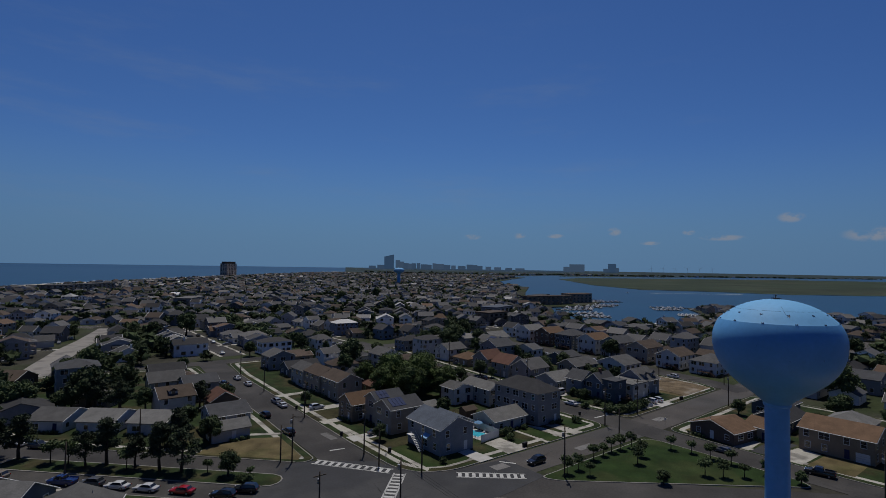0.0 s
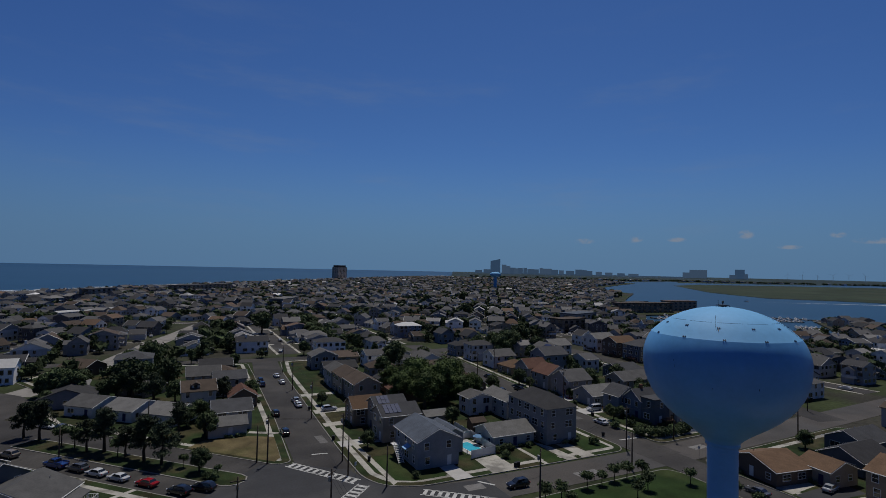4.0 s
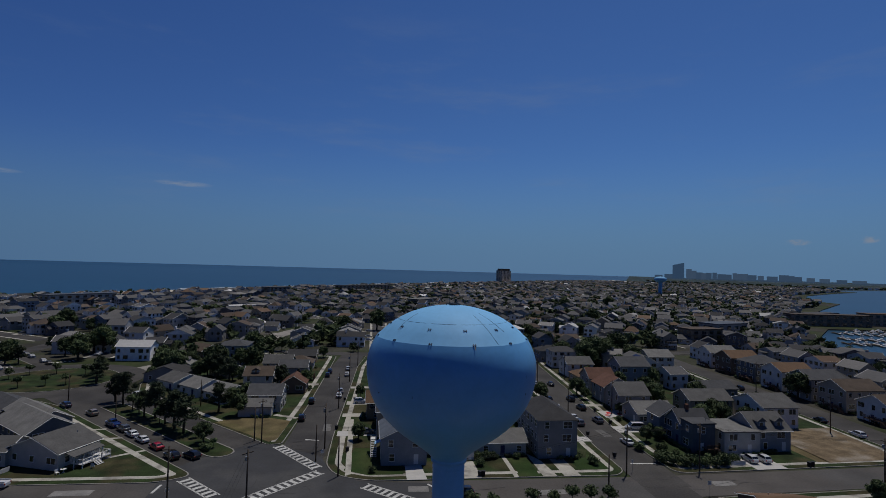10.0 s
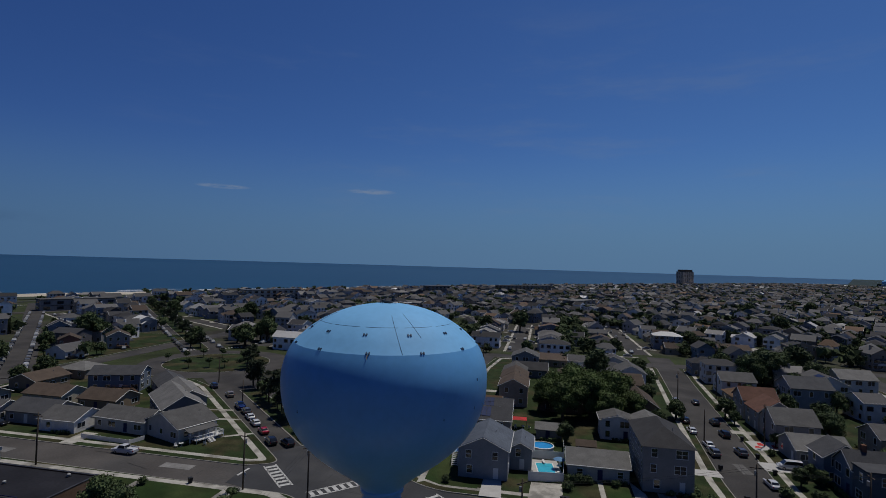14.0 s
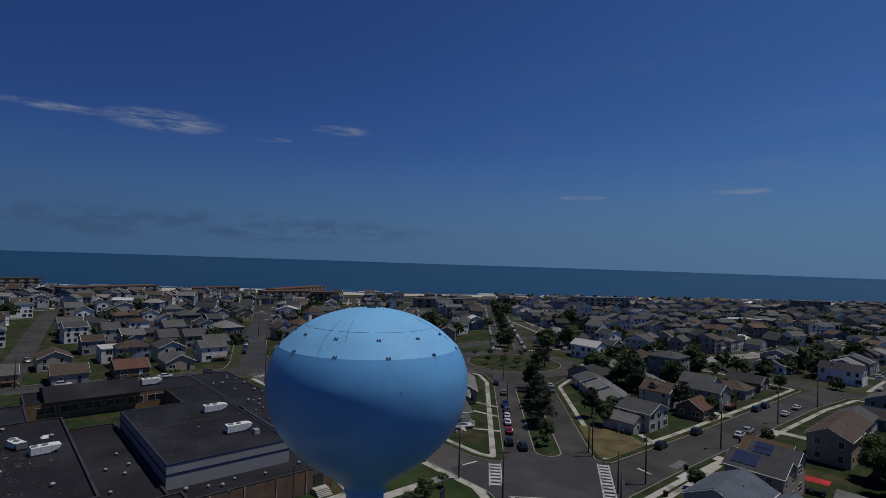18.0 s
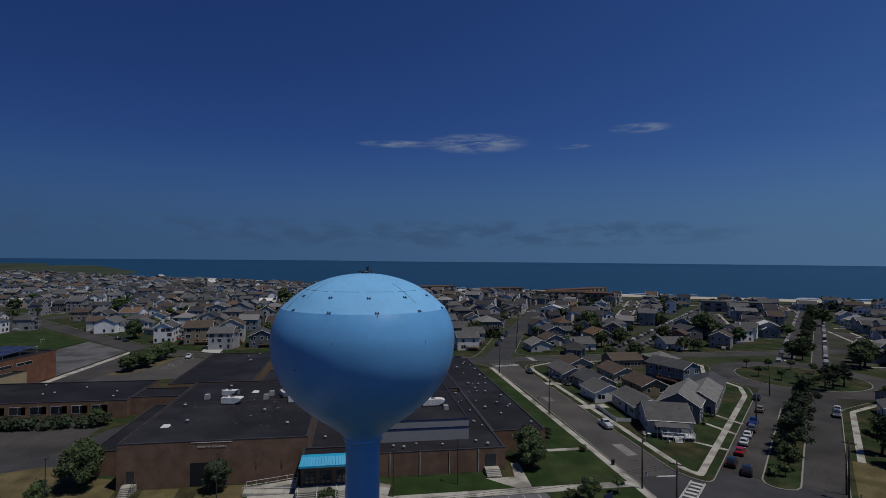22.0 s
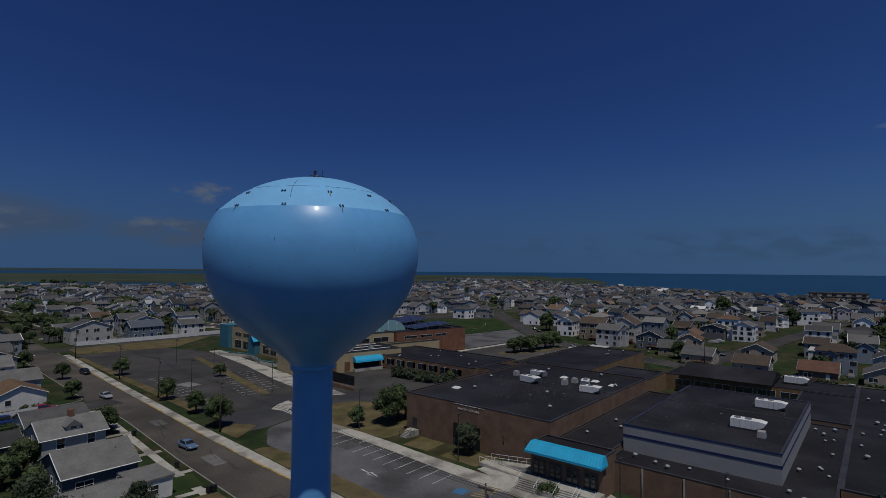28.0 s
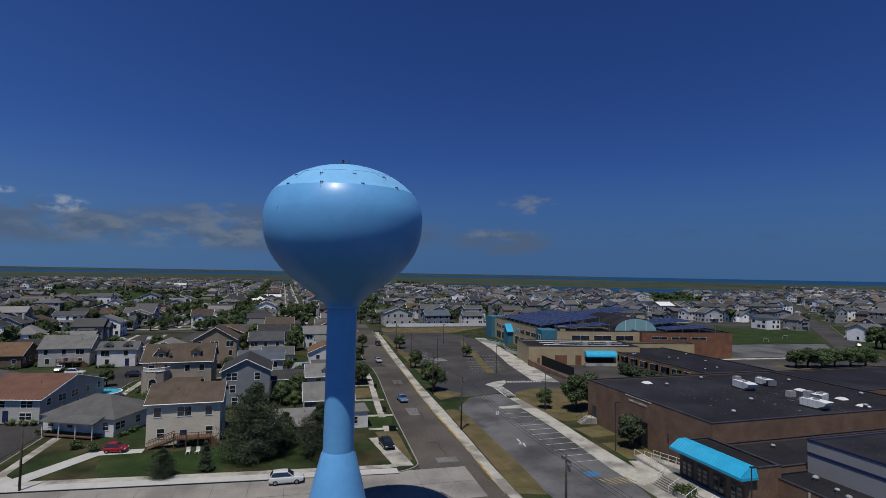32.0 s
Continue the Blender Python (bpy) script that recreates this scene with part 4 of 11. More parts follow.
link("road_patches", mend.mesh("road_patches", material("road_patch", (0.13, 0.127, 0.122), 0.9, var=0.2, scale=0.5, fine=3, random_tone=0.5, island=True)), label="paler and darker asphalt repair patches", kind="stuff", category="road patch")
jt = Shape()
for i in range(22):
    x = 63 + i * 4.6
    y = 4.0 - (x - 60) * 0.062
    ribbon(jt, [(x, y - 5.2), (x + 0.3, y + 5.2)], 0.05, 0.028)
ribbon(jt, [(60, 4.0), (90, 2.5), (124, -1.5), (160, -6)], 0.07, 0.029)
link("slab_joints", jt.mesh("slab_joints", material("joint_filler", (0.13, 0.12, 0.11), 0.9, var=0.2)), label="dark joints between the concrete road slabs", kind="stuff", category="joint")

# ---- water tower ----
TX, TY = 81.27, 21.99
tower = thing("water_tower", pose(TX, TY, 0.14), "light blue painted steel water tower with one flared pedestal", "water tower")
prof = []
for i in range(13):
    a = i / 14 * radians(62)
    prof.append((7.30 * math.sin(a) / math.sin(radians(62)), 36.45 + 3.38 * (math.cos(a) - math.cos(radians(62))) / (1 - math.cos(radians(62)))))
prof.append((6.99, 36.95))
kn = [(7.22, 36.58), (7.43, 36.16), (7.61, 35.68), (7.74, 35.22), (7.83, 34.75), (7.85, 34.1), (7.80, 33.3), (7.66, 32.5), (7.42, 31.7), (7.08, 30.95), (6.62, 30.2), (6.05, 29.5), (5.4, 28.85), (4.7, 28.25), (3.95, 27.7), (3.25, 27.2), (2.65, 26.75), (2.1, 26.3), (1.75, 25.95), (1.56, 25.6)]
part("tank", Shape().lathe([prof[-1]] + kn, 72), M["tank_paint"], tower, "glossy blue spheroid tank", smooth=True)
part("crown", Shape().lathe([(0.01, 39.83)] + prof[1:], 72), M["tank_chalk"], tower, "chalky weathered light blue crown", smooth=True)
part("stem", Shape().lathe([(1.5, 25.62), (1.47, 25.4), (1.47, 18), (1.5, 14), (1.52, 11.6)], 40), M["tank_paint"], tower, "slender blue steel shaft", smooth=True)
part("base_cone", Shape().lathe([(1.53, 11.6), (1.70, 11.2), (2.35, 8.7), (3.3, 4.6), (4.2, 0.4), (4.3, 0.0)], 48), M["tank_paint"], tower, "flared blue base cone", smooth=True)
part("collar", Shape().lathe([(1.50, 25.9), (1.66, 25.85), (1.66, 25.45), (1.50, 25.4)], 40), M["tank_paint"], tower, smooth=True)
part("footing", Shape().lathe([(0.1, 0.3), (4.9, 0.3), (4.9, -0.1)], 48), M["concrete"], tower, "round concrete footing")
part("hatch", Shape().lathe([(0.01, 40.04), (0.3, 40.0), (0.36, 39.88), (0.36, 39.5)], 20), M["dark_steel"], tower, "round roof hatch")
for k in range(6):
    a = k * math.pi / 3
    part("rail_post", Shape().tube([(0.62 * math.cos(a), 0.62 * math.sin(a), 39.53), (0.62 * math.cos(a), 0.62 * math.sin(a), 39.98)], 0.03, 5), M["dark_steel"], tower)
ring = [(0.62 * math.cos(a * math.pi / 8), 0.62 * math.sin(a * math.pi / 8), 39.98) for a in range(17)]
part("rail_ring", Shape().tube(ring, 0.03, 5), M["dark_steel"], tower)
part("beacon", Shape().lathe([(0.05, 39.88), (0.05, 40.18), (0.11, 40.20), (0.11, 40.38), (0.02, 40.43)], 10, x=0.3, y=0.2), M["dark_steel"], tower, "small warning beacon")
part("antenna", Shape().tube([(-0.3, 0.3, 39.78), (-0.3, 0.3, 40.53)], 0.02, 5), M["dark_steel"], tower)


def tank_at(z):
    pts = prof + kn
    for (r0, z0), (r1, z1) in zip(pts, pts[1:]):
        if z0 >= z >= z1:
            t = (z0 - z) / (z0 - z1)
            return r0 + (r1 - r0) * t, (z0 - z1), (r1 - r0)
    return 1.5, 1, 0


lug = Shape()
lug.box(-0.04, 0.04, 0, 0.08, -0.09, 0.09)
lug.box(0.15, 0.23, 0, 0.08, -0.09, 0.09)
lug.box(0.03, 0.16, 0, 0.02, -0.03, 0.03)
lug_mesh = lug.mesh("lifting_lug", M["tank_joint"])
streak_mesh = Shape().add([(-0.03, 0.03, 0), (0.03, 0.03, 0), (0.015, 0.03, -0.34), (-0.01, 0.03, -0.42)], [(0, 1, 2, 3)]).mesh("rust_streak", M["rust"])
rl = random.Random(8)
for z, n, off in ((38.05, 12, 0.1), (37.02, 12, 0.25)):
    r, dz, dr = tank_at(z)
    tilt = math.degrees(math.atan2(dr, dz))
    for k in range(n):
        a = 2 * math.pi * (k + off) / n
        m = pose(r * math.cos(a), r * math.sin(a), z, 0, 0, math.degrees(a) - 90) @ pose(0, 0, 0, tilt)
        lk = link("lifting_lug", lug_mesh, tower, m)
        if rl.random() < 0.22:
            link("rust_streak", streak_mesh, tower, m @ pose(0.1, 0.0, -0.12), "yellowish rust streak")
for z in (33.0, 34.6):
    r, dz, dr = tank_at(z)
    for k in range(7):
        a = rl.uniform(0, 2 * math.pi)
        m = pose(r * math.cos(a), r * math.sin(a), z + rl.uniform(-0.5, 0.5), 0, 0, math.degrees(a) - 90)
        s = Shape().box(-0.01, 0.01, -0.12, 0.012, -0.14, rl.uniform(-0.05, 0.14))
        part("weld_mark", s, M["tank_joint"], tower, at=m)
for i in range(12):
    r, _, _ = tank_at(38.5)
    arc = [2 * math.pi * (i + k / 6) / 12 for k in range(6)]
    part("roof_seam", Shape().tube([((r + .01) * math.cos(a), (r + .01) * math.sin(a), 38.5) for a in arc], 0.012, 4, cap=False), M["tank_joint"], tower, "dark broken weld seam round the crown")
for a, lo, hi in ((-1.2, 37.0, 39.2), (-0.95, 37.9, 39.3), (0.6, 37.6, 39.1), (2.0, 37.6, 39.4), (3.6, 37.8, 39.1)):
    pts = []
    for i in range(7):
        z = hi + (lo - hi) * i / 6
        r, _, _ = tank_at(z)
        pts.append(((r + .012) * math.cos(a + i * 0.012), (r + .012) * math.sin(a + i * 0.012), z))
    part("roof_seam", Shape().tube(pts, 0.016, 4, cap=False), M["tank_joint"], tower, "dark weld seam down the crown")
for z in (24.9, 18.0):
    part("stem_band", Shape().lathe([(1.475, z + 0.06), (1.495, z + 0.05), (1.495, z - 0.05), (1.475, z - 0.06)], 40), M["tank_paint"], tower)
part("ladder_door", Shape().box(-0.45, 0.45, 2.9, 4.25, 0.3, 2.3), M["tank_joint"], tower, "steel access door", at=pose(0, 0, 0, 0, 0, 150))

# ---- brick school ----
M["coping"] = material("coping", (0.040, 0.040, 0.046), 0.55, var=0.25, scale=0.4, fine=2.0, metal=0.0)
school = thing("brick_school", pose(0, 0, 0.14), "low brown brick school with flat black tarred roofs", "school")
def mass(x0, x1, y0, y1, h, wall, parent=school, roof=True, name="wall", par=0.35, z0=0.0, roof_mat=None, label="", at=None):
    t = 0.3

    def ring(a0, a1, b0, b1, c0, c1, d0, d1, lo, hi):
        """A closed ring of wall between an outer and an inner rectangle."""
        o = [(a0, b0), (a1, b0), (a1, b1), (a0, b1)]
        n = [(c0, d0), (c1, d0), (c1, d1), (c0, d1)]
        v = [(x, y, z) for z in (lo, hi) for q in (o, n) for x, y in q]
        f = []
        for k in range(4):
            e = (k + 1) % 4
            f += [(k, e, e + 8, k + 8), (e + 4, k + 4, k + 12, e + 12), (k + 8, e + 8, e + 12, k + 12), (e, k, k + 4, e + 4)]
        return Shape().add(v, f)

    s = ring(x0, x1, y0, y1, x0 + t, x1 - t, y0 + t, y1 - t, z0, h + par)
    w = part(name, s, wall, parent, label, at=at)
    if roof:
        part("roof", Shape().box(x0 + t + .003, x1 - t - .003, y0 + t + .003, y1 - t - .003, h - 0.3, h), roof_mat or M["roof_tar"], parent, "flat black tar roof", at=at)
        e = 0.05
        c = ring(x0 - e, x1 + e, y0 - e, y1 + e, x0 + t + e, x1 - t - e, y0 + t + e, y1 - t - e, h + par, h + par + 0.06)
        part("coping", c, M["coping"] if parent is school else M["dark_steel"], parent, "weathered grey metal roof edge", at=at)
    return w


mass(-20.5, 26.8, -19.8, 12.8, 7.7, M["brick"], label="brown brick wall of the auditorium")
mass(-20.5, 26.85, 12.9, 22.5, 4.8, M["brick"])
mass(26.9, 31.9, 12.1, 23.9, 5.7, M["brick"], par=0.25)
mass(-17.0, 27.4, 22.6, 50.5, 4.3, M["brick"], label="brown brick wall of the classroom wing", par=0.15)
mass(-64, 17.6, 50.6, 62.3, 4.3, M["brick"], par=0.15)
mass(-64, -50, 8.0, 50.5, 4.3, M["brick_tan"], par=0.15)
mass(-49.9, -21.0, 40, 50.5, 4.2, M["brick"], par=0.1)
mass(-50, -21.0, -6.0, 8.0, 4.5, M["brick_tan"], par=0.2)
mass(-41, -18.5, -84.0, -36.0, 4.3, M["brick"], par=0.2, label="brown brick wall of the bus wing")
mass(-30.3, -20.7, -35.9, -6.1, 4.4, M["brick"], par=0.2)
mass(-78, -30.5, -30.2, -7.6, 5.3, M["brick_tan"], par=0.28)
mass(-12, 19.5, -27.4, -19.9, 4.4, M["brick"], par=0.2)
for jx, jy0, jy1, jz in ((-1.2, -19.4, 12.4, 7.7), (-1.0, 23.2, 44.2, 8.3)):
    part("roof_joint", Shape().box(jx, jx + 0.28, jy0, jy1, jz, jz + 0.16, taper=0.04), M["coping"], school, "raised joint across the tar roof")
for bx, by in ((-2.7, 0.6), (-6.0, 1.4), (-4.4, -13.0), (13.6, 41.0)):
    part("duct_box", Shape().box(bx - 0.7, bx + 0.7, by - 0.55, by + 0.55, 7.7 if by < 20 else 8.3, 8.75 if by < 20 else 9.2, taper=0.06), M["galvanised"], school, "grey sheet-metal duct box")
for bx, by in ((-9.5, -3.0), (-10.2, 4.4), (-8.6, 9.2), (16.0, -15.4)):
    part("skylight", Shape().box(bx - 0.8, bx + 0.8, by - 0.8, by + 0.8, 7.7, 8.02, taper=0.35), M["white_metal"], school, "white pyramid roof hood")
# the raised gymnasium box, in pale metal with navy stripes
gy = mass(-17.0, 21.3, 22.9, 44.5, 8.3, M["metal_panel"], name="gym_wall", z0=4.0, par=0.12, label="pale grey metal wall with navy stripes")
for z0, z1 in ((6.65, 6.95), (8.35, 8.58)):
    s = Shape()
    s.box(21.3, 21.36, 22.84, 44.56, z0, z1)
    s.box(-17.06, 21.3, 44.5, 44.56, z0, z1)
    s.box(-17.06, 21.3, 22.84, 22.9, z0, z1)
    part("stripe", s, M["navy"], school, "navy stripe")
# gabled roof over the far corridor
s = Shape()
s.add([(-66, 12, 4.9), (-48, 12, 4.9), (-48, 34, 4.9), (-66, 34, 4.9), (-57, 12, 7.2), (-57, 34, 7.2)], [(0, 4, 5, 3), (1, 2, 5, 4), (0, 1, 4), (2, 3, 5)])
part("gable_roof", s, M["roof_tar"], school, "low dark gable roof")
# entrance: brick vestibule, doors, blue mansard canopy
can = Shape()
x0, x1, ya, yb = 31.0, 33.5, 11.9, 24.3
can.add([(x0, ya, 5.1), (x1, ya, 5.1), (x1, yb, 5.1), (x0, yb, 5.1), (x0, ya + 0.3, 6.2), (x1 - 1.3, ya + 0.3, 6.2), (x1 - 1.3, yb - 0.3, 6.2), (x0, yb - 0.3, 6.2)],
        [(0, 1, 5, 4), (1, 2, 6, 5), (2, 3, 7, 6), (4, 5, 6, 7), (3, 2, 1, 0)])
part("canopy", can, M["awning"], school, "bright blue standing-seam metal canopy")
part("canopy_fascia", Shape().box(x0, x1 + 0.05, ya - 0.05, yb + 0.05, 4.75, 5.1), M["awning"], school)
rib = Shape()
for i in range(25):
    y = ya + 0.25 + i * (yb - ya - 0.5) / 24
    k = 0.3 * (1 - 2 * i / 24)
    rib.tube([(x1 + 0.01, y, 5.12), (x1 - 1.28, y + k * 0.93, 6.22)], 0.04, 4)
for i in range(6):
    x = x0 + 0.3 + i * 0.5
    rib.tube([(x, yb + 0.01, 5.12), (min(x, x1 - 1.3), yb - 0.28, 6.22)], 0.04, 4)
part("canopy_seam", rib, M["awning"], school)
for k in range(4):
    y = 12.6 + k * 2.8
    d = part("door", Shape().box(31.9, 31.98, y, y + 2.1, 1.15, 3.6), M["dark_steel"], school, "dark double entrance door")
    for j in range(2):
        for q in range(3):
            part("pane", Shape().box(31.98, 32.01, y + 0.2 + j * 0.95, y + 0.85 + j * 0.95, 1.5 + q * 0.65, 2.0 + q * 0.65), M["glass"], d)
part("landing", Shape().box(31.95, 34.4, 11.4, 24.2, 0, 1.1), M["concrete"], school, "raised concrete landing")


def steps(x0, y0, y1, n, h, parent, run=0.32):
    for i in range(n):
        part("step", Shape().box(x0, x0 + (n - i) * run, y0, y1, h * i / n, h * (i + 1) / n), M["concrete"], parent)


st = thing("entrance_steps", pose(0, 0, 0.14), "pale concrete entrance steps with steel handrails", "steps")
for y0, y1 in ((11.8, 15.2), (18.2, 21.2), (21.6, 24.0)):
    steps(34.4, y0, y1, 6, 1.1, st)
    for y in (y0 + 0.1, y1 - 0.1):
        r = Shape().tube([(34.4, y, 2.0), (36.5, y, 0.95)], 0.035, 6)
        for q in range(3):
            r.tube([(34.5 + q * 0.95, y, 1.0 - q * 0.47), (34.5 + q * 0.95, y, 1.95 - q * 0.47)], 0.03, 6)
        part("handrail", r, M["white_metal"], st)
part("planter", Shape().box(34.4, 36.2, 15.5, 17.9, 0, 0.75, taper=0.05), M["concrete"], st, "concrete planter")
rampt = thing("access_ramp", pose(0, 0, 0.14), "pale concrete access ramp with steel railing", "ramp")
rp = Shape()
rp.add([(28.6, 2.4, 0), (30.4, 2.4, 0), (30.4, 11.4, 0), (28.6, 11.4, 0), (28.6, 2.4, 0.05), (30.4, 2.4, 0.05), (30.4, 11.4, 1.1), (28.6, 11.4, 1.1)], [(4, 5, 6, 7), (0, 1, 5, 4), (1, 2, 6, 5), (2, 3, 7, 6), (3, 0, 4, 7)])
part("ramp", rp, M["concrete"], rampt)
part("ramp_return", Shape().add([(30.5, 2.4, 0), (32.3, 2.4, 0), (32.3, 11.0, 0), (30.5, 11.0, 0), (30.5, 2.4, 0.6), (32.3, 2.4, 0.6), (32.3, 11.0, 0.05), (30.5, 11.0, 0.05)], [(4, 5, 6, 7), (0, 1, 5, 4), (1, 2, 6, 5), (2, 3, 7, 6), (3, 0, 4, 7)]), M["concrete"], rampt)
for x, za, zb in ((28.7, 0.1, 1.1), (30.4, 0.1, 1.1), (32.3, 0.6, 0.1)):
    r = Shape().tube([(x, 2.4, za + 0.95), (x, 11.2, zb + 0.95)], 0.035, 6)
    for q in range(6):
        t = q / 5
        r.tube([(x, 2.4 + 8.8 * t, za + (zb - za) * t), (x, 2.4 + 8.8 * t, za + (zb - za) * t + 0.95)], 0.03, 6)
    part("railing", r, M["white_metal"], rampt)
# auditorium front: sign letters, doorway with brown frame, side stairs
sign = thing("school_sign", pose(26.86, -4.0, 7.0, 90, 0, 90), "white metal letters on the brick wall reading north school", "sign")
cu = bpy.data.curves.new("letters", "FONT")
cu.body, cu.size, cu.extrude, cu.align_x, cu.space_character = "NORTH SCHOOL", 0.46, 0.03, "CENTER", 1.5
tmp = bpy.data.objects.new("letters_curve", cu)
scene.collection.objects.link(tmp)
bpy.context.view_layer.update()
me = bpy.data.meshes.new_from_object(tmp.evaluated_get(bpy.context.evaluated_depsgraph_get()))
bpy.data.objects.remove(tmp)
me.materials.clear()
me.materials.append(M["white_metal"])
link("letters", me, sign)
part("lintel", Shape().box(26.8, 26.86, -7.5, -0.5, 7.75, 7.82), M["white_metal"], school)
part("recess", Shape().box(26.8, 26.85, -7.6, -1.4, 0.1, 4.2), M["plastic_dark"], school, "dark recessed side doorway")
part("door", Shape().box(26.8, 26.87, -18.1, -16.9, 1.1, 3.3), M["dark_steel"], school, "dark steel side door")
ss = thing("side_steps", pose(0, 0, 0.14), "concrete side steps with steel railing", "steps")
part("landing", Shape().box(26.9, 28.3, -18.6, -16.4, 0, 1.1), M["concrete"], ss)
steps(28.3, -18.4, -16.6, 6, 1.1, ss)
for y in (-18.5, -16.5):
    r = Shape().tube([(26.9, y, 2.05), (28.3, y, 2.05), (30.3, y, 1.0)], 0.035, 6)
    for q in range(4):
        r.tube([(27.0 + q * 1.05, y, 1.1 - max(0, q - 1) * 0.52), (27.0 + q * 1.05, y, 2.05 - max(0, q - 1) * 0.5)], 0.03, 6)
    part("railing", r, M["dark_steel"], ss)
for y0, y1 in ((3.5, 3.75), (8.0, 8.3)):
    part("slit_window", Shape().box(26.8, 26.84, y0, y1, 2.4, 3.9), M["glass"], school)


def window_band(x, y0, y1, z0, z1, n, axis, wall=school, face=1, depth=0.05, at=None):
    """A row of dark classroom windows on a wall, each a window with a frame and its panes."""
    for i in range(n):
        a, b = y0 + (y1 - y0) * (i + 0.1) / n, y0 + (y1 - y0) * (i + 0.9) / n
        lo, hi = (x, x + depth * face) if face > 0 else (x + depth * face, x)
        if axis == "x":
            w = part("window", Shape().box(lo, hi, a, b, z0, z1), M["trim"], wall, at=at)
            for j in range(2):
                c, d = a + 0.06 + j * (b - a - 0.06) / 2, a + (j + 1) * (b - a - 0.06) / 2
                part("pane", Shape().box(lo - (0.01 if face < 0 else 0), hi + (0.01 if face > 0 else 0), c, d, z0 + 0.07, z1 - 0.07), M["glass"], w)
        else:
            w = part("window", Shape().box(a, b, lo, hi, z0, z1), M["trim"], wall, at=at)
            for j in range(2):
                c, d = a + 0.06 + j * (b - a - 0.06) / 2, a + (j + 1) * (b - a - 0.06) / 2
                part("pane", Shape().box(c, d, lo - (0.01 if face < 0 else 0), hi + (0.01 if face > 0 else 0), z0 + 0.07, z1 - 0.07), M["glass"], w)


for k in range(4):
    y = 28.0 + k * 5.7
    part("pier", Shape().box(27.4, 27.55, y - 0.09, y + 0.09, 0, 4.3), M["concrete"], school, "pale downpipe")
part("door", Shape().box(27.4, 27.48, 46.6, 48.6, 1.0, 3.3), M["dark_steel"], school, "dark side door")
sw = thing("wing_steps", pose(0, 0, 0.14), "concrete steps up to the wing door", "steps")
part("landing", Shape().box(27.5, 28.8, 46.2, 49.0, 0, 0.95), M["concrete"], sw)
steps(28.8, 46.2, 49.0, 5, 0.95, sw)
window_band(62.3, -60, 15, 1.6, 3.6, 14, "y")
window_band(-18.5, -82, -40, 1.5, 3.5, 9, "x")
window_band(50.5, -48, -22, 1.6, 3.4, 5, "y", face=-1)
window_band(-50, 10, 40, 1.6, 3.4, 6, "x")
for k in range(9):
    part("panel", Shape().box(-18.5, -18.44, -78.6 + k * 4.6, -77.2 + k * 4.6, 0.3, 4.0), M["brick_tan"], school, "tan brick panel between windows")


# roof plant
def hvac(x, y, z, rz, L=5.2, w=2.2, h=1.7):
    t = thing("rooftop_unit", pose(x, y, z, 0, 0, rz), "white sheet-metal air handling unit on a black roof", "rooftop unit", "units on the school roofs")
    s = Shape()
    pr = [(-L / 2, 0.25), (L / 2 - 1.2, 0.25), (L / 2, 0.75), (L / 2 + 0.35, 1.35), (L / 2 - 0.6, 1.75 * h / 1.7), (-L / 2, 1.75 * h / 1.7)]
    n = len(pr)
    s.add([(a, -w / 2, b) for a, b in pr] + [(a, w / 2, b) for a, b in pr], [tuple(range(n)), tuple(range(2 * n - 1, n - 1, -1))] + [(i, i + n, (i + 1) % n + n, (i + 1) % n) for i in range(n)])
    part("casing", s, M["white_metal"], t)
    part("curb", Shape().box(-L / 2 - 0.15, L / 2 - 0.6, -w / 2 - 0.12, w / 2 + 0.12, 0, 0.25), M["dark_steel"], t)
    for k in (-1.4, 0.1):
        part("fan_cowl", Shape().lathe([(0.5, h), (0.5, h + 0.18), (0.4, h + 0.2), (0.02, h + 0.16)], 14, x=k, y=0), M["steel"], t)
    for k in range(5):
        part("seam", Shape().box(-L / 2 + 0.5 + k * 0.8, -L / 2 + 0.53 + k * 0.8, -w / 2 - 0.01, w / 2 + 0.01, 0.3, h), M["steel"], t)
    return t


hvac(10.2, 38.6, 8.45, 90, 4.6, 1.9, 1.5)
hvac(-6.4, 39.4, 8.45, 90, 4.6, 1.9, 1.5)
hvac(0.6, -6.4, 7.85, 80, 4.2, 2.0, 1.45)
hvac(-6.8, -8.6, 7.85, 80, 3.0, 1.8, 1.3)
hvac(1.0, 8.2, 7.85, 95, 4.0, 2.0, 1.4)
hvac(-4.6, 4.6, 7.85, 20, 3.2, 1.7, 1.25)
hvac(-58, 38, 4.6, 90, 5.0)
vent_m = Shape().lathe([(0.28, 0), (0.28, 0.42), (0.46, 0.45), (0.46, 0.62), (0.3, 0.8), (0.02, 0.86)], 14).mesh("hood", M["galvanised"], True)
vent_b = Shape().box(-0.42, 0.42, -0.42, 0.42, 0, 0.16).mesh("curb", M["dark_steel"])
rv = random.Random(21)


def vent(x, y, z, k=1.0):
    t = thing("roof_vent", pose(x, y, z, 0, 0, rv.uniform(0, 90)) @ Matrix.Scale(k * 0.68, 4), "small domed sheet-metal roof vent", "roof vent", "vents on the school roofs")
    link("hood", vent_m, t)
    link("curb", vent_b, t)


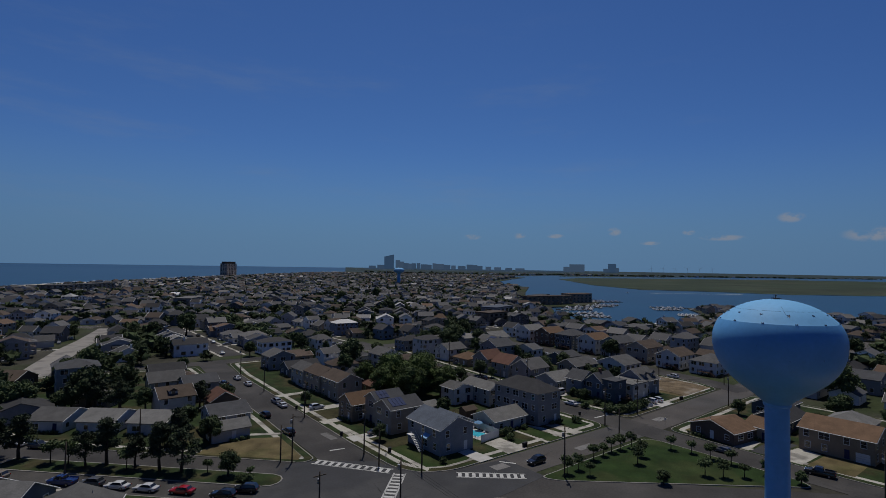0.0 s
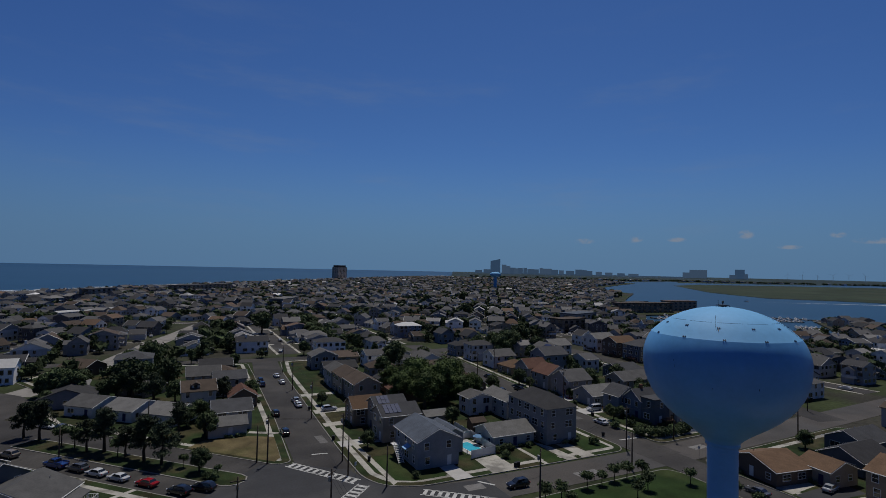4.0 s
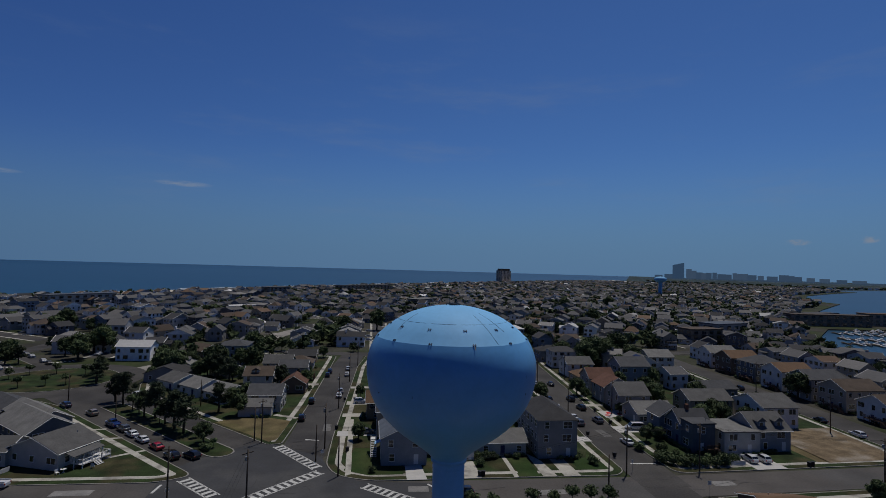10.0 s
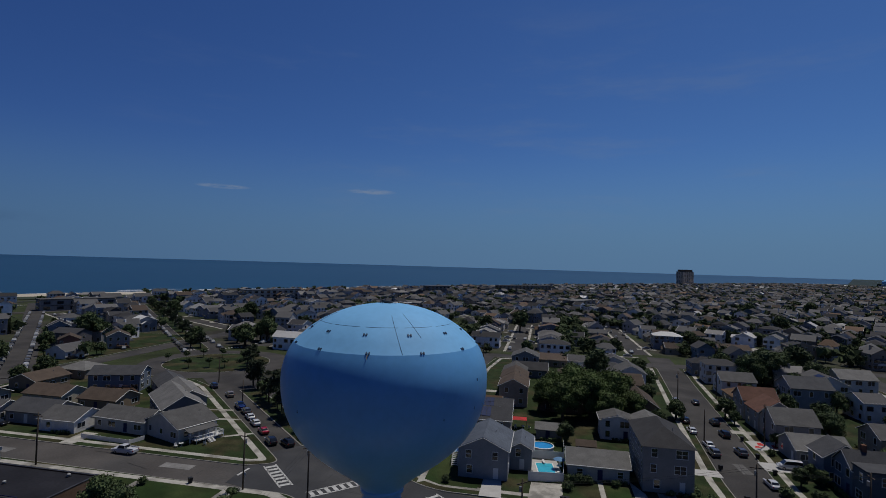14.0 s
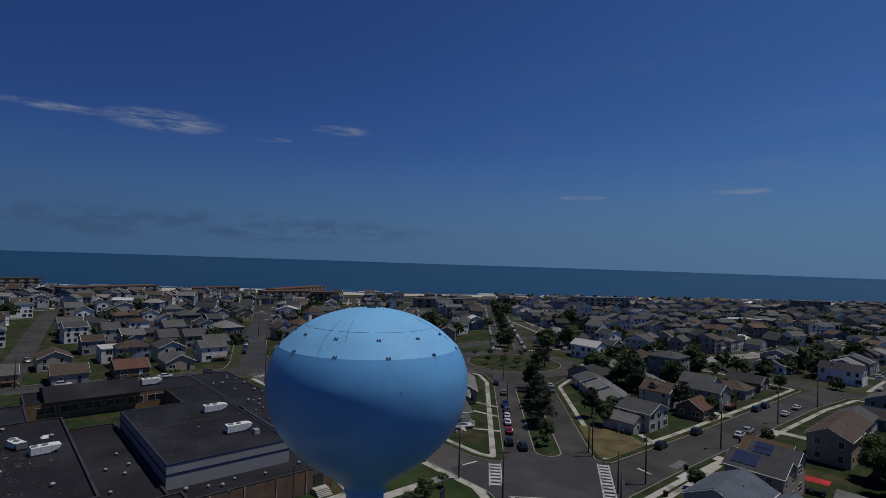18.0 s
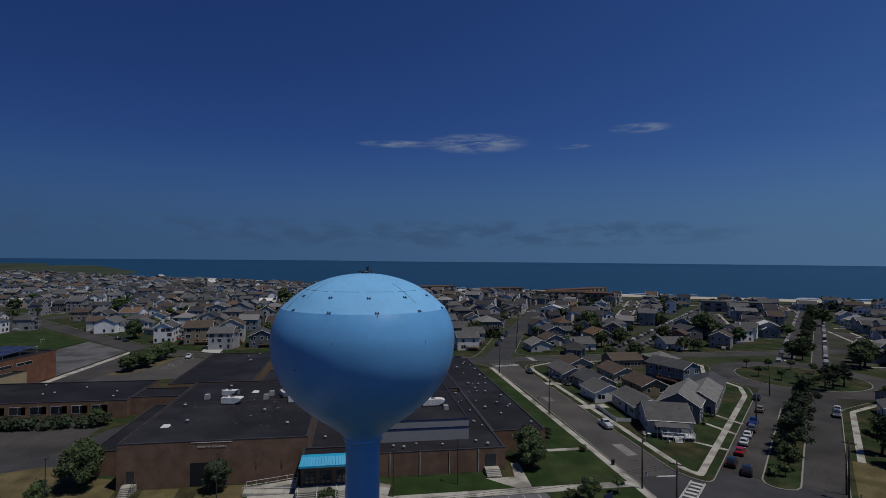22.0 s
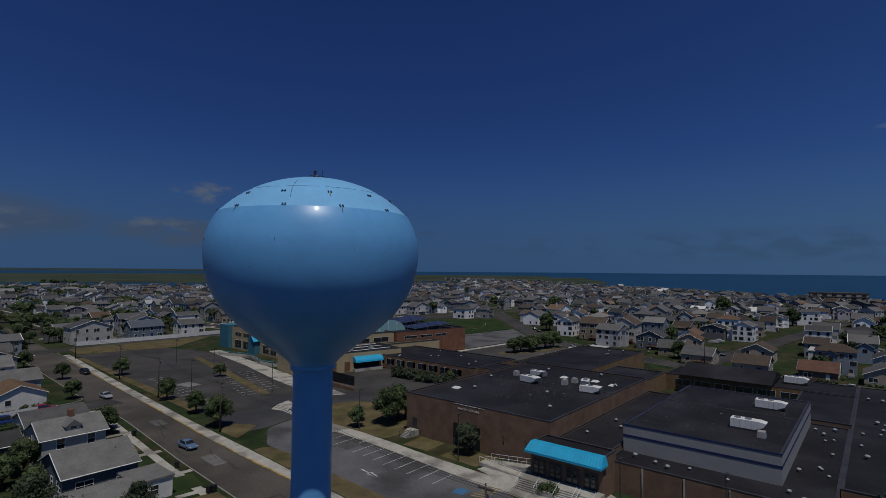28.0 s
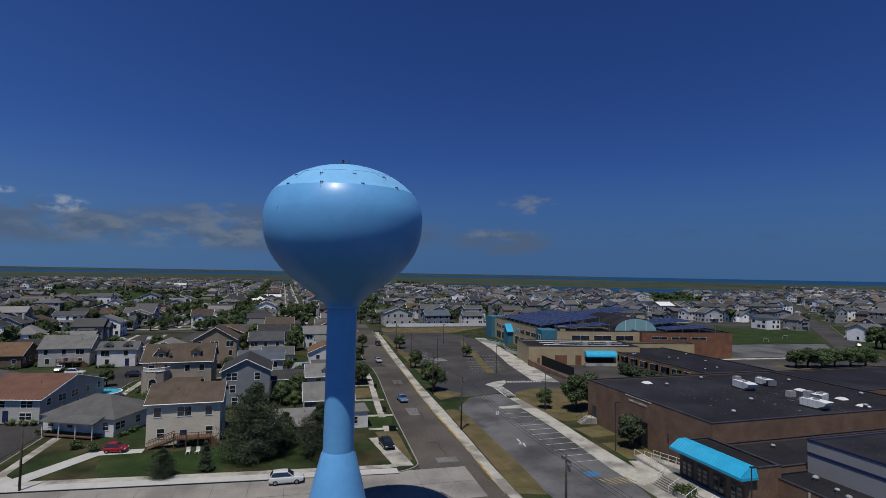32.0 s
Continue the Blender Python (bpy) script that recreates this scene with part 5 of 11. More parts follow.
for y in (25.5, 28.8, 30.8, 33.4, 38.5, 45.5, 47.4):
    vent(24.0 + rv.uniform(-1.2, 1.6), y, 4.44, rv.uniform(0.8, 1.4))
for i in range(26):
    vent(rv.uniform(-60, 14), rv.uniform(52, 61), 4.44, rv.uniform(0.7, 1.3))
for i in range(10):
    vent(rv.uniform(-15, 15), rv.uniform(45.5, 49.5), 4.44, rv.uniform(0.7, 1.2))
for x, y in ((14, -12), (8, 2), (-8, 10), (-15, -10), (-17, 3), (18, 8), (2, -16)):
    vent(x, y, 7.84, 1.2)
for i in range(8):
    vent(rv.uniform(-38, -19), rv.uniform(-80, -40), 4.44)
for i in range(9):
    vent(rv.uniform(-85, -54), rv.uniform(-29, 4), 5.74)
for i in range(5):
    vent(rv.uniform(-18, 20), rv.uniform(15, 21), 4.94)
gp = Shape()
for i in range(1500):
    x, y = (rv.gauss(2, 8), rv.gauss(0, 6)) if i < 1150 else (rv.uniform(-15, 19), rv.uniform(24, 43))
    if not (-19.5 < x < 25.5 and (-19 < y < 12 or 24 < y < 43.5)):
        continue
    z = 7.85 if y < 12 else 8.44
    z += 0.004 + 0.000006 * i
    r = rv.uniform(0.03, 0.13)
    if i % 60 == 0:
        r *= 3
    gp.add([(x + r * rv.uniform(0.5, 1.2) * math.cos(k), y + r * rv.uniform(0.4, 1.0) * math.sin(k), z) for k in (0, 1.2, 2.3, 3.4, 4.6, 5.5)], [tuple(range(6))])
link("roof_stains", gp.mesh("roof_stains", M["roof_patch"]), label="pale chalky patches on the tar roof", kind="stuff", category="stain")

# ---- new school: cream and brick blocks, solar roofs, teal corners ----
NS = pose(10.3, -80.6, 0.14, 0, 0, -12.6)
ns = thing("new_school", NS, "modern cream block school with teal corners and solar panel roofs", "school")
FW = NS.inverted() @ pose(-5.0, -103.5, 0.14, 0, 0, -2.95)
mass(-37, 0, -17.4, 0, 5.7, M["block_cream"], ns, par=0.35, label="low cream block wall")
mass(-62, -37.1, -15.6, -11.0, 5.4, M["block_cream"], ns, par=0.3)
mass(-45, -14.5, -34, -17.5, 8.8, M["block_cream"], ns, label="cream block wall of the upper floor")
mass(-79, -45.1, -52, -15.7, 8.9, M["brick_red"], ns, label="reddish brick wall")
mass(-32, 0, -49, 0, 8.8, M["block_cream"], ns, at=FW, label="cream block wall along the forecourt")
mass(-70, -32.1, -62, -30, 8.8, M["brick_red"], ns, at=FW)
part("corner_block", Shape().box(-14.6, -8.9, -26.5, -17.8, 0, 9.3), M["teal"], ns, "teal corner panel between the wings")
part("corner_block", Shape().box(-7.0, 1.6, -57, -49.05, 0, 9.5), M["teal"], ns, "teal entrance corner", at=FW)
tw = Shape()
tw.box(0.01, 2.4, -31, -26, 0, 5.6)
part("corner_block", tw, M["teal"], ns, "teal doorway tower", at=FW)
part("gable", Shape().add([(0.01, -31, 5.6), (2.4, -31, 5.6), (2.4, -26, 5.6), (0.01, -26, 5.6), (0.01, -28.5, 8.0), (2.4, -28.5, 8.0)], [(1, 2, 5), (0, 1, 5, 4), (2, 3, 4, 5)]), M["teal"], ns, at=FW)
part("awning", Shape().add([(-0.1, -28.5, 8.25), (3.0, -28.5, 8.25), (3.0, -25.4, 5.1), (-0.1, -25.4, 5.1), (-0.1, -28.5, 8.1), (3.0, -28.5, 8.1), (3.0, -25.4, 4.95), (-0.1, -25.4, 4.95)], [(0, 1, 2, 3), (7, 6, 5, 4), (1, 5, 6, 2), (3, 2, 6, 7), (0, 4, 5, 1)]), M["awning"], ns, "bright blue sloped awning", at=FW)
aw = Shape()
arc = [(2.3 * math.cos(radians(a)), 3.0 + 1.7 * math.sin(radians(a))) for a in range(0, 91, 15)]
n = len(arc)
aw.add([(-28.6, y, z) for y, z in arc] + [(-18.4, y, z) for y, z in arc], [(i + n, i + n + 1, i + 1, i) for i in range(n - 1)])
aw.add([(-28.6, 0, 3.0)] + [(-28.6, y, z) for y, z in arc] + [(-18.4, 0, 3.0)] + [(-18.4, y, z) for y, z in arc], [tuple(range(n + 1)), tuple(range(2 * n + 1, n, -1))])
part("awning", aw, M["awning"], ns, "curved bright blue awning")
part("loading_bay", Shape().box(-28.2, -18.8, 0.0, 0.05, 0.2, 3.0), M["plastic_dark"], ns, "dark loading bay under the awning")
part("loading_dock", Shape().box(-28.6, -18.4, 0.06, 1.6, 0, 0.9), M["concrete"], ns)
for y0 in (-4.0, -9.5, -14.0):
    part("roof_pipe", Shape().tube([(-35, y0, 6.0), (-20, y0 + 0.6, 6.0), (-6, y0 - 0.3, 6.0)], 0.12, 6), M["white_metal"], ns, "white roof pipe")
for x in (-30, -22, -12):
    part("roof_box", Shape().box(x, x + 1.6, -8.0, -6.8, 5.75, 6.5, taper=0.05), M["galvanised"], ns)
part("chimney", Shape().box(-17.6, -15.6, -19.6, -17.9, 8.6, 10.6), M["block_cream"], ns)
part("chimney_cap", Shape().box(-17.9, -15.3, -19.9, -17.6, 10.6, 10.8), M["concrete"], ns)
part("screen_fence", Shape().add([(-4.2, 0.1, 0.1), (-8.6, 19, 0.1), (-8.8, 19, 0.1), (-4.4, 0.1, 0.1), (-4.2, 0.1, 3.2), (-8.6, 19, 2.6), (-8.8, 19, 2.6), (-4.4, 0.1, 3.2)], [(4, 5, 6, 7), (0, 1, 5, 4), (1, 2, 6, 5), (2, 3, 7, 6), (3, 0, 4, 7)]), M["plastic_dark"], ns, "dark slatted screen fence")
part("retaining_wall", Shape().add([(0.4, 0.3, 0), (-5.2, 25, 0), (-5.6, 25, 0), (-0.1, 0.3, 0), (0.4, 0.3, 1.9), (-5.2, 25, 0.9), (-5.6, 25, 0.9), (-0.1, 0.3, 1.9)], [(4, 5, 6, 7), (0, 1, 5, 4), (1, 2, 6, 5), (2, 3, 7, 6), (3, 0, 4, 7)]), M["brick"], ns, "low brown brick retaining wall")
for x0, x1 in ((-12.6, -8.6), (-17.4, -15.4), (-3.6, -2.8)):
    part("door", Shape().box(x0, x1, 0.0, 0.06, 0.3, 3.2 if x0 < -8 else 2.3), M["brick_red"], ns, "rust-brown steel door")
window_band(-17.5, -43.5, -19, 5.9, 7.7, 3, "y", ns)
window_band(-15.7, -70, -48, 6.6, 7.6, 3, "y", ns)
window_band(0, -24, -2, 5.4, 7.0, 4, "x", ns, at=FW)
window_band(0, -24, -2, 0.7, 3.8, 4, "x", ns, at=FW)
window_band(0, -47, -33, 5.4, 7.0, 2, "x", ns, at=FW)
window_band(0, -47, -33, 0.7, 3.8, 2, "x", ns, at=FW)
window_band(-8.9, -25, -19, 1.0, 7.6, 2, "x", ns)
# glazed barrel vault over the hall
dm = Shape()
arc = [(8.0 * math.cos(radians(a)), 8.7 + 4.6 * math.sin(radians(a))) for a in range(0, 181, 12)]
n = len(arc)
dm.add([(-46.5 + x, -24, z) for x, z in arc] + [(-46.5 + x, -58, z) for x, z in arc], [(i, i + n, i + n + 1, i + 1) for i in range(n - 1)])
part("barrel_roof", dm, M["roof_tar"], ns, "dark barrel vault roof", smooth=True)
part("barrel_end", Shape().add([(-46.5 + x, -23.97, z) for x, z in arc], [tuple(range(n))]), material("vault_glass", (0.20, 0.36, 0.38), 0.3, var=0.06), ns, "pale green glazed end of the vault")
ribs = Shape()
for k in (-4, 0, 4):
    ribs.box(-46.5 + k - 0.08, -46.5 + k + 0.08, -23.95, -23.9, 8.7, 8.7 + 4.6 * math.sqrt(1 - (k / 8) ** 2))
part("mullion", ribs, M["trim"], ns)
# one panel table: dark glass in a grid of thin pale frames
panel = Shape()
panel.slot(M["solar"])
panel.slot(M["steel"])
gx, gy = [-1.5, -1.43, -0.05, 0.05, 1.43, 1.5], [-2.5, -2.44, -0.87, -0.81, 0.81, 0.87, 2.44, 2.5]
nx, ny = len(gx), len(gy)
panel.v = [(x, y, 0.08) for y in gy for x in gx]
for j in range(ny - 1):
    for i in range(nx - 1):
        panel.f.append((j * nx + i, j * nx + i + 1, (j + 1) * nx + i + 1, (j + 1) * nx + i))
        panel.m.append(1 if (i % 2 == 0 or j % 2 == 0) else 0)
edge = list(range(nx)) + [j * nx + nx - 1 for j in range(1, ny)] + [(ny - 1) * nx + i for i in range(nx - 2, -1, -1)] + [j * nx for j in range(ny - 2, 0, -1)]
base = len(panel.v)
panel.v += [(panel.v[k][0], panel.v[k][1], 0.0) for k in edge]
for k in range(len(edge)):
    e = (k + 1) % len(edge)
    panel.f.append((edge[e], edge[k], base + k, base + e))
    panel.m.append(1)
panel_m = panel.mesh("solar_panel")


def array(x0, x1, y0, y1, z, tilt, base=None):
    """Rows of panels on a rack that rises toward -x (tilt in degrees)."""
    base = base or Matrix()
    plane = base @ pose(x1, y0, z, 0, tilt, 0)
    ln = (x1 - x0) / math.cos(radians(tilt))
    nx, ny = max(1, int(ln / 3.15)), max(1, int((y1 - y0) / 5.4))
    for i in range(nx):
        for j in range(ny):
            link("solar_panel", panel_m, ns, plane @ pose(-1.6 - i * 3.15, 2.7 + j * 5.4, 0))
    fr = Shape()
    for j in range(ny + 1):
        yy = y0 + j * 5.4 - 0.1
        for i in range(0, nx + 1, 2):
            xx = x1 - i * 3.15 * math.cos(radians(tilt))
            fr.box(xx, xx + 0.14, yy, yy + 0.14, 8.6, z + (x1 - xx) * math.tan(radians(tilt)))
    part("panel_rack", fr, M["steel"], ns, at=base)


array(-31, -3.0, -48, -2, 9.6, 7.5, FW)
array(-38.5, -17.0, -33.0, -20.0, 9.5, 5)
array(-70, -34, -60, -34, 9.9, 6, FW)
array(-76, -56, -30, -18, 9.6, 4)
array(-76, -56, -51, -33, 9.8, 6)
ramp = thing("curved_wall", pose(0, 0, 0.14), "low curved concrete wall with steel rail before the new school", "wall")
pts = [(3.5 + 2.2 * math.sin(i * 0.6), -98 - i * 3.4) for i in range(13)]
s = Shape()
for (a, b), (c, d) in zip(pts, pts[1:]):
    s.add([(a, b, 0), (c, d, 0), (c, d, 1.1), (a, b, 1.1), (a - .3, b, 0), (c - .3, d, 0), (c - .3, d, 1.1), (a - .3, b, 1.1)], [(0, 3, 2, 1), (4, 5, 6, 7), (3, 7, 6, 2)])
part("wall", s, M["concrete"], ramp)
part("rail", Shape().tube([(a, b, 1.6) for a, b in pts], 0.06, 6), M["awning"], ramp)
for gx, gy_ in ((-150, -125), (-128, -116)):
    gl = thing("soccer_goal", pose(gx, gy_, 0.15), "small white field goal", "goal")
    part("frame", Shape().tube([(-1.4, 0, 0), (-1.4, 0, 1.4), (1.4, 0, 1.4), (1.4, 0, 0)], 0.06, 6), M["white_metal"], gl)

# ---- kinds of things: trees, cars, poles, houses ----
def leaf_cards(s, centre, radii, n, size, rnd, shell=0.55):
    """Small leaf clumps of two crossed quads, mostly in the outer shell of an ellipsoid."""
    for _ in range(int(n * 0.86)):
        while True:
            d = Vector((rnd.uniform(-1, 1), rnd.uniform(-1, 1), rnd.uniform(-0.85, 1)))
            if 0.05 < d.length < 1:
                break
        d = d.normalized() * (shell + (1 - shell) * rnd.random()) * rnd.uniform(0.82, 1.08)
        p = Vector(centre) + Vector((d.x * radii[0], d.y * radii[1], d.z * radii[2]))
        e = Euler((rnd.uniform(-1.2, 1.2), rnd.uniform(-1.2, 1.2), rnd.uniform(0, 6.3))).to_matrix()
        k = size * rnd.uniform(0.6, 1.3)
        a, b = e @ Vector((k, 0, 0)), e @ Vector((0, k * 0.62, 0))
        c = e @ Vector((0, 0, k * 0.35))
        s.add([p - a, p - b * 0.9 + c, p + a, p + b - c * 0.4], [(0, 1, 2), (0, 2, 3)])


def crown_core(s, centre, radii, rnd, n=7):
    """A dark ragged lump inside a crown, so that it is not see-through."""
    v, f = [], []
    for i in range(n + 1):
        for j in range(n * 2):
            a, b = math.pi * i / n, math.pi * j / n
            k = rnd.uniform(0.55, 0.8)
            v.append((centre[0] + k * radii[0] * math.sin(a) * math.cos(b), centre[1] + k * radii[1] * math.sin(a) * math.sin(b), centre[2] + k * radii[2] * math.cos(a)))
    for i in range(n):
        for j in range(n * 2):
            f.append((i * n * 2 + j, (i + 1) * n * 2 + j, (i + 1) * n * 2 + (j + 1) % (n * 2), i * n * 2 + (j + 1) % (n * 2)))
    s.add(v, f)


def tree_meshes(kind, seed, near):
    rnd = random.Random(seed)
    t, c = Shape(), Shape()
    k = 1.0 if near else 0.75
    if kind in ("broad", "big"):
        h = 8.0
        t.tube([(0, 0, -0.2), (0.1, 0.05, 1.3), (0.15, -0.1, 2.8), (0.05, 0, 4.6)], [0.32, 0.25, 0.2, 0.12], 7)
        blobs = [((0, 0, 5.6), (2.0, 2.0, 1.7))]
        for i in range(9):
            a = i * 2.4 + rnd.uniform(-0.3, 0.3)
            z = 2.7 + 0.36 * i + rnd.uniform(-0.2, 0.2)
            r = rnd.uniform(1.5, 2.2) * (1.0 if z < 5.2 else 0.7)
            q = (r * math.cos(a), r * math.sin(a), z)
            blobs.append((q, (rnd.uniform(1.2, 1.7), rnd.uniform(1.2, 1.7), rnd.uniform(1.0, 1.4))))
            t.tube([(0.1, 0, 1.7), (q[0] * 0.5, q[1] * 0.5, z - 0.8), q], [0.12, 0.08, 0.03], 5)
        for q, r in blobs:
            crown_core(c, q, (r[0] * 0.92, r[1] * 0.92, r[2] * 0.92), rnd, 5)
            leaf_cards(c, q, r, 800 if kind == "big" else int(360 * k), 0.13 if kind == "big" else (0.2 if near else 0.25), rnd, 0.6)
    elif kind == "pine":
        t.tube([(0, 0, -0.2), (0.1, 0, 3), (0, 0.1, 6), (0, 0, 9.4)], [0.26, 0.2, 0.13, 0.04], 6)
        for i in range(9):
            z = 1.3 + i * 0.95
            w = (3.0 - i * 0.29) * rnd.uniform(0.85, 1.1)
            for j in range(6):
                a = j * 1.05 + i * 0.5 + rnd.uniform(-0.3, 0.3)
                q = (w * 0.55 * math.cos(a), w * 0.55 * math.sin(a), z + rnd.uniform(-0.3, 0.3))
                t.tube([(0, 0, z - 0.1), q], [0.05, 0.02], 4)
                leaf_cards(c, q, (w * 0.52, w * 0.52, 0.55), int(80 * k) + 3, 0.19 if near else 0.24, rnd, 0.3)
            crown_core(c, (0, 0, z), (w * 0.75, w * 0.75, 0.7), rnd, 4)
    elif kind == "cedar":
        # a dark wind-shaped evergreen with a wide, loose crown
        t.tube([(0, 0, -0.2), (0.15, 0.1, 1.6), (-0.1, 0.1, 3.6), (0.2, 0, 6.4)], [0.3, 0.24, 0.17, 0.05], 6)
        for i in range(15):
            a, z = i * 2.4 + rnd.uniform(-0.5, 0.5), 2.9 + i * 0.31
            r = rnd.uniform(0.9, 3.3) * (1 - (z - 2.6) / 8)
            q = (r * math.cos(a), r * math.sin(a), z)
            w = rnd.uniform(1.0, 1.6) * (1.1 - (z - 2.6) / 14)
            t.tube([(0, 0, z - 0.5), q], [0.07, 0.03], 4)
            crown_core(c, q, (w * .75, w * .75, 0.42), rnd, 4)
            leaf_cards(c, q, (w, w, 0.75), int(230 * k), 0.19 if near else 0.24, rnd, 0.4)
    elif kind == "fir":
        # a broad old conifer, nearly as wide as high, with drooping ragged boughs
        t.tube([(0, 0, -0.2), (0.1, 0, 3), (0, 0.15, 6.5), (0.1, 0, 10.2)], [0.34, 0.26, 0.16, 0.04], 7)
        for i in range(13):
            z = 0.9 + i * 0.72
            w = 5.0 * (1 - (i / 13.2) ** 2.4) * (0.8 if i < 1 else 1)
            crown_core(c, (0, 0, z), (w * 0.55, w * 0.55, 0.7), rnd, 5)
            for j in range(9):
                a = j * 0.7 + i * 0.45 + rnd.uniform(-0.25, 0.25)
                r = w * rnd.uniform(0.5, 1.12)
                q = (r * 0.74 * math.cos(a), r * 0.74 * math.sin(a), z + rnd.uniform(-0.55, 0.3) - 0.06 * r)
                t.tube([(0, 0, z + 0.1), q], [0.06, 0.02], 4)
                leaf_cards(c, q, (r * 0.40 + 0.3, r * 0.40 + 0.3, 0.55), int(230 * k) + 4, 0.115 if near else 0.2, rnd, 0.2)
    elif kind == "small":
        t.tube([(0, 0, -0.1), (0.03, 0, 0.8), (0, 0.03, 1.5)], [0.09, 0.07, 0.05], 6)
        for i in range(5):
            a = i * 1.26
            q = (0.55 * math.cos(a), 0.55 * math.sin(a), 2.0 + rnd.uniform(-0.1, 0.5))
            t.tube([(0, 0, 1.3), q], [0.04, 0.015], 4)
            crown_core(c, q, (0.62, 0.62, 0.6), rnd, 4)
            leaf_cards(c, q, (0.74, 0.74, 0.7), int(120 * k) + 5, 0.14, rnd, 0.5)
    else:
        t.tube([(0, 0, -0.1), (0, 0, 0.5)], [0.1, 0.06], 5)
        for i in range(4):
            q = (rnd.uniform(-0.5, 0.5), rnd.uniform(-0.5, 0.5), rnd.uniform(0.5, 0.9))
            crown_core(c, q, (0.7, 0.7, 0.6), rnd, 4)
            leaf_cards(c, q, (0.82, 0.82, 0.72), int(130 * k) + 6, 0.13, rnd)
    leaf = {"big": M["leaf"], "fir": M["leaf_pine"], "broad": M["leaf"], "pine": M["leaf_pine"], "cedar": M["leaf_pine"], "small": M["leaf"], "bush": M["leaf"]}[kind]
    return t.mesh("trunk", M["bark"], True), c.mesh("crown", leaf)


TREE = {}
TREE_LABEL = {"big": "tall leafy tree with a wide dark green crown", "broad": "leafy broad-crowned street tree with dark green foliage", "fir": "broad old dark green conifer with ragged boughs", "pine": "tall dark green conifer with layered boughs", "cedar": "dark evergreen with loose tiers of foliage",
              "small": "small clipped ornamental tree with a round crown", "bush": "rounded dark green shrub"}


def tree(kind, x, y, scale=1.0, z=0.14, near=True, bright=False, squash=1.0, label="", group="", leaf=""):
    if kind == "broad" and scale > 1.15 and near:
        kind = "big"
    key = (kind, near)
    if key not in TREE:
        TREE[key] = [tree_meshes(kind, 11 + 7 * i + len(kind), near) for i in range(3 if near else 2)]
    rnd = random.Random(int(x * 13.7 + y * 7.3))
    tm, cm = rnd.choice(TREE[key])
    nm = "shrub" if kind == "bush" else "tree"
    t = thing(nm, pose(x, y, z, 0, 0, rnd.uniform(0, 360)) @ Matrix.Diagonal((scale, scale, scale * squash, 1)), label or TREE_LABEL[kind], nm, group)
    link("trunk", tm, t)
    c = link("crown", cm, t)
    if bright or leaf:
        c.material_slots[0].link = "OBJECT"
        c.material_slots[0].material = M[leaf or "leaf_bright"]
    return t


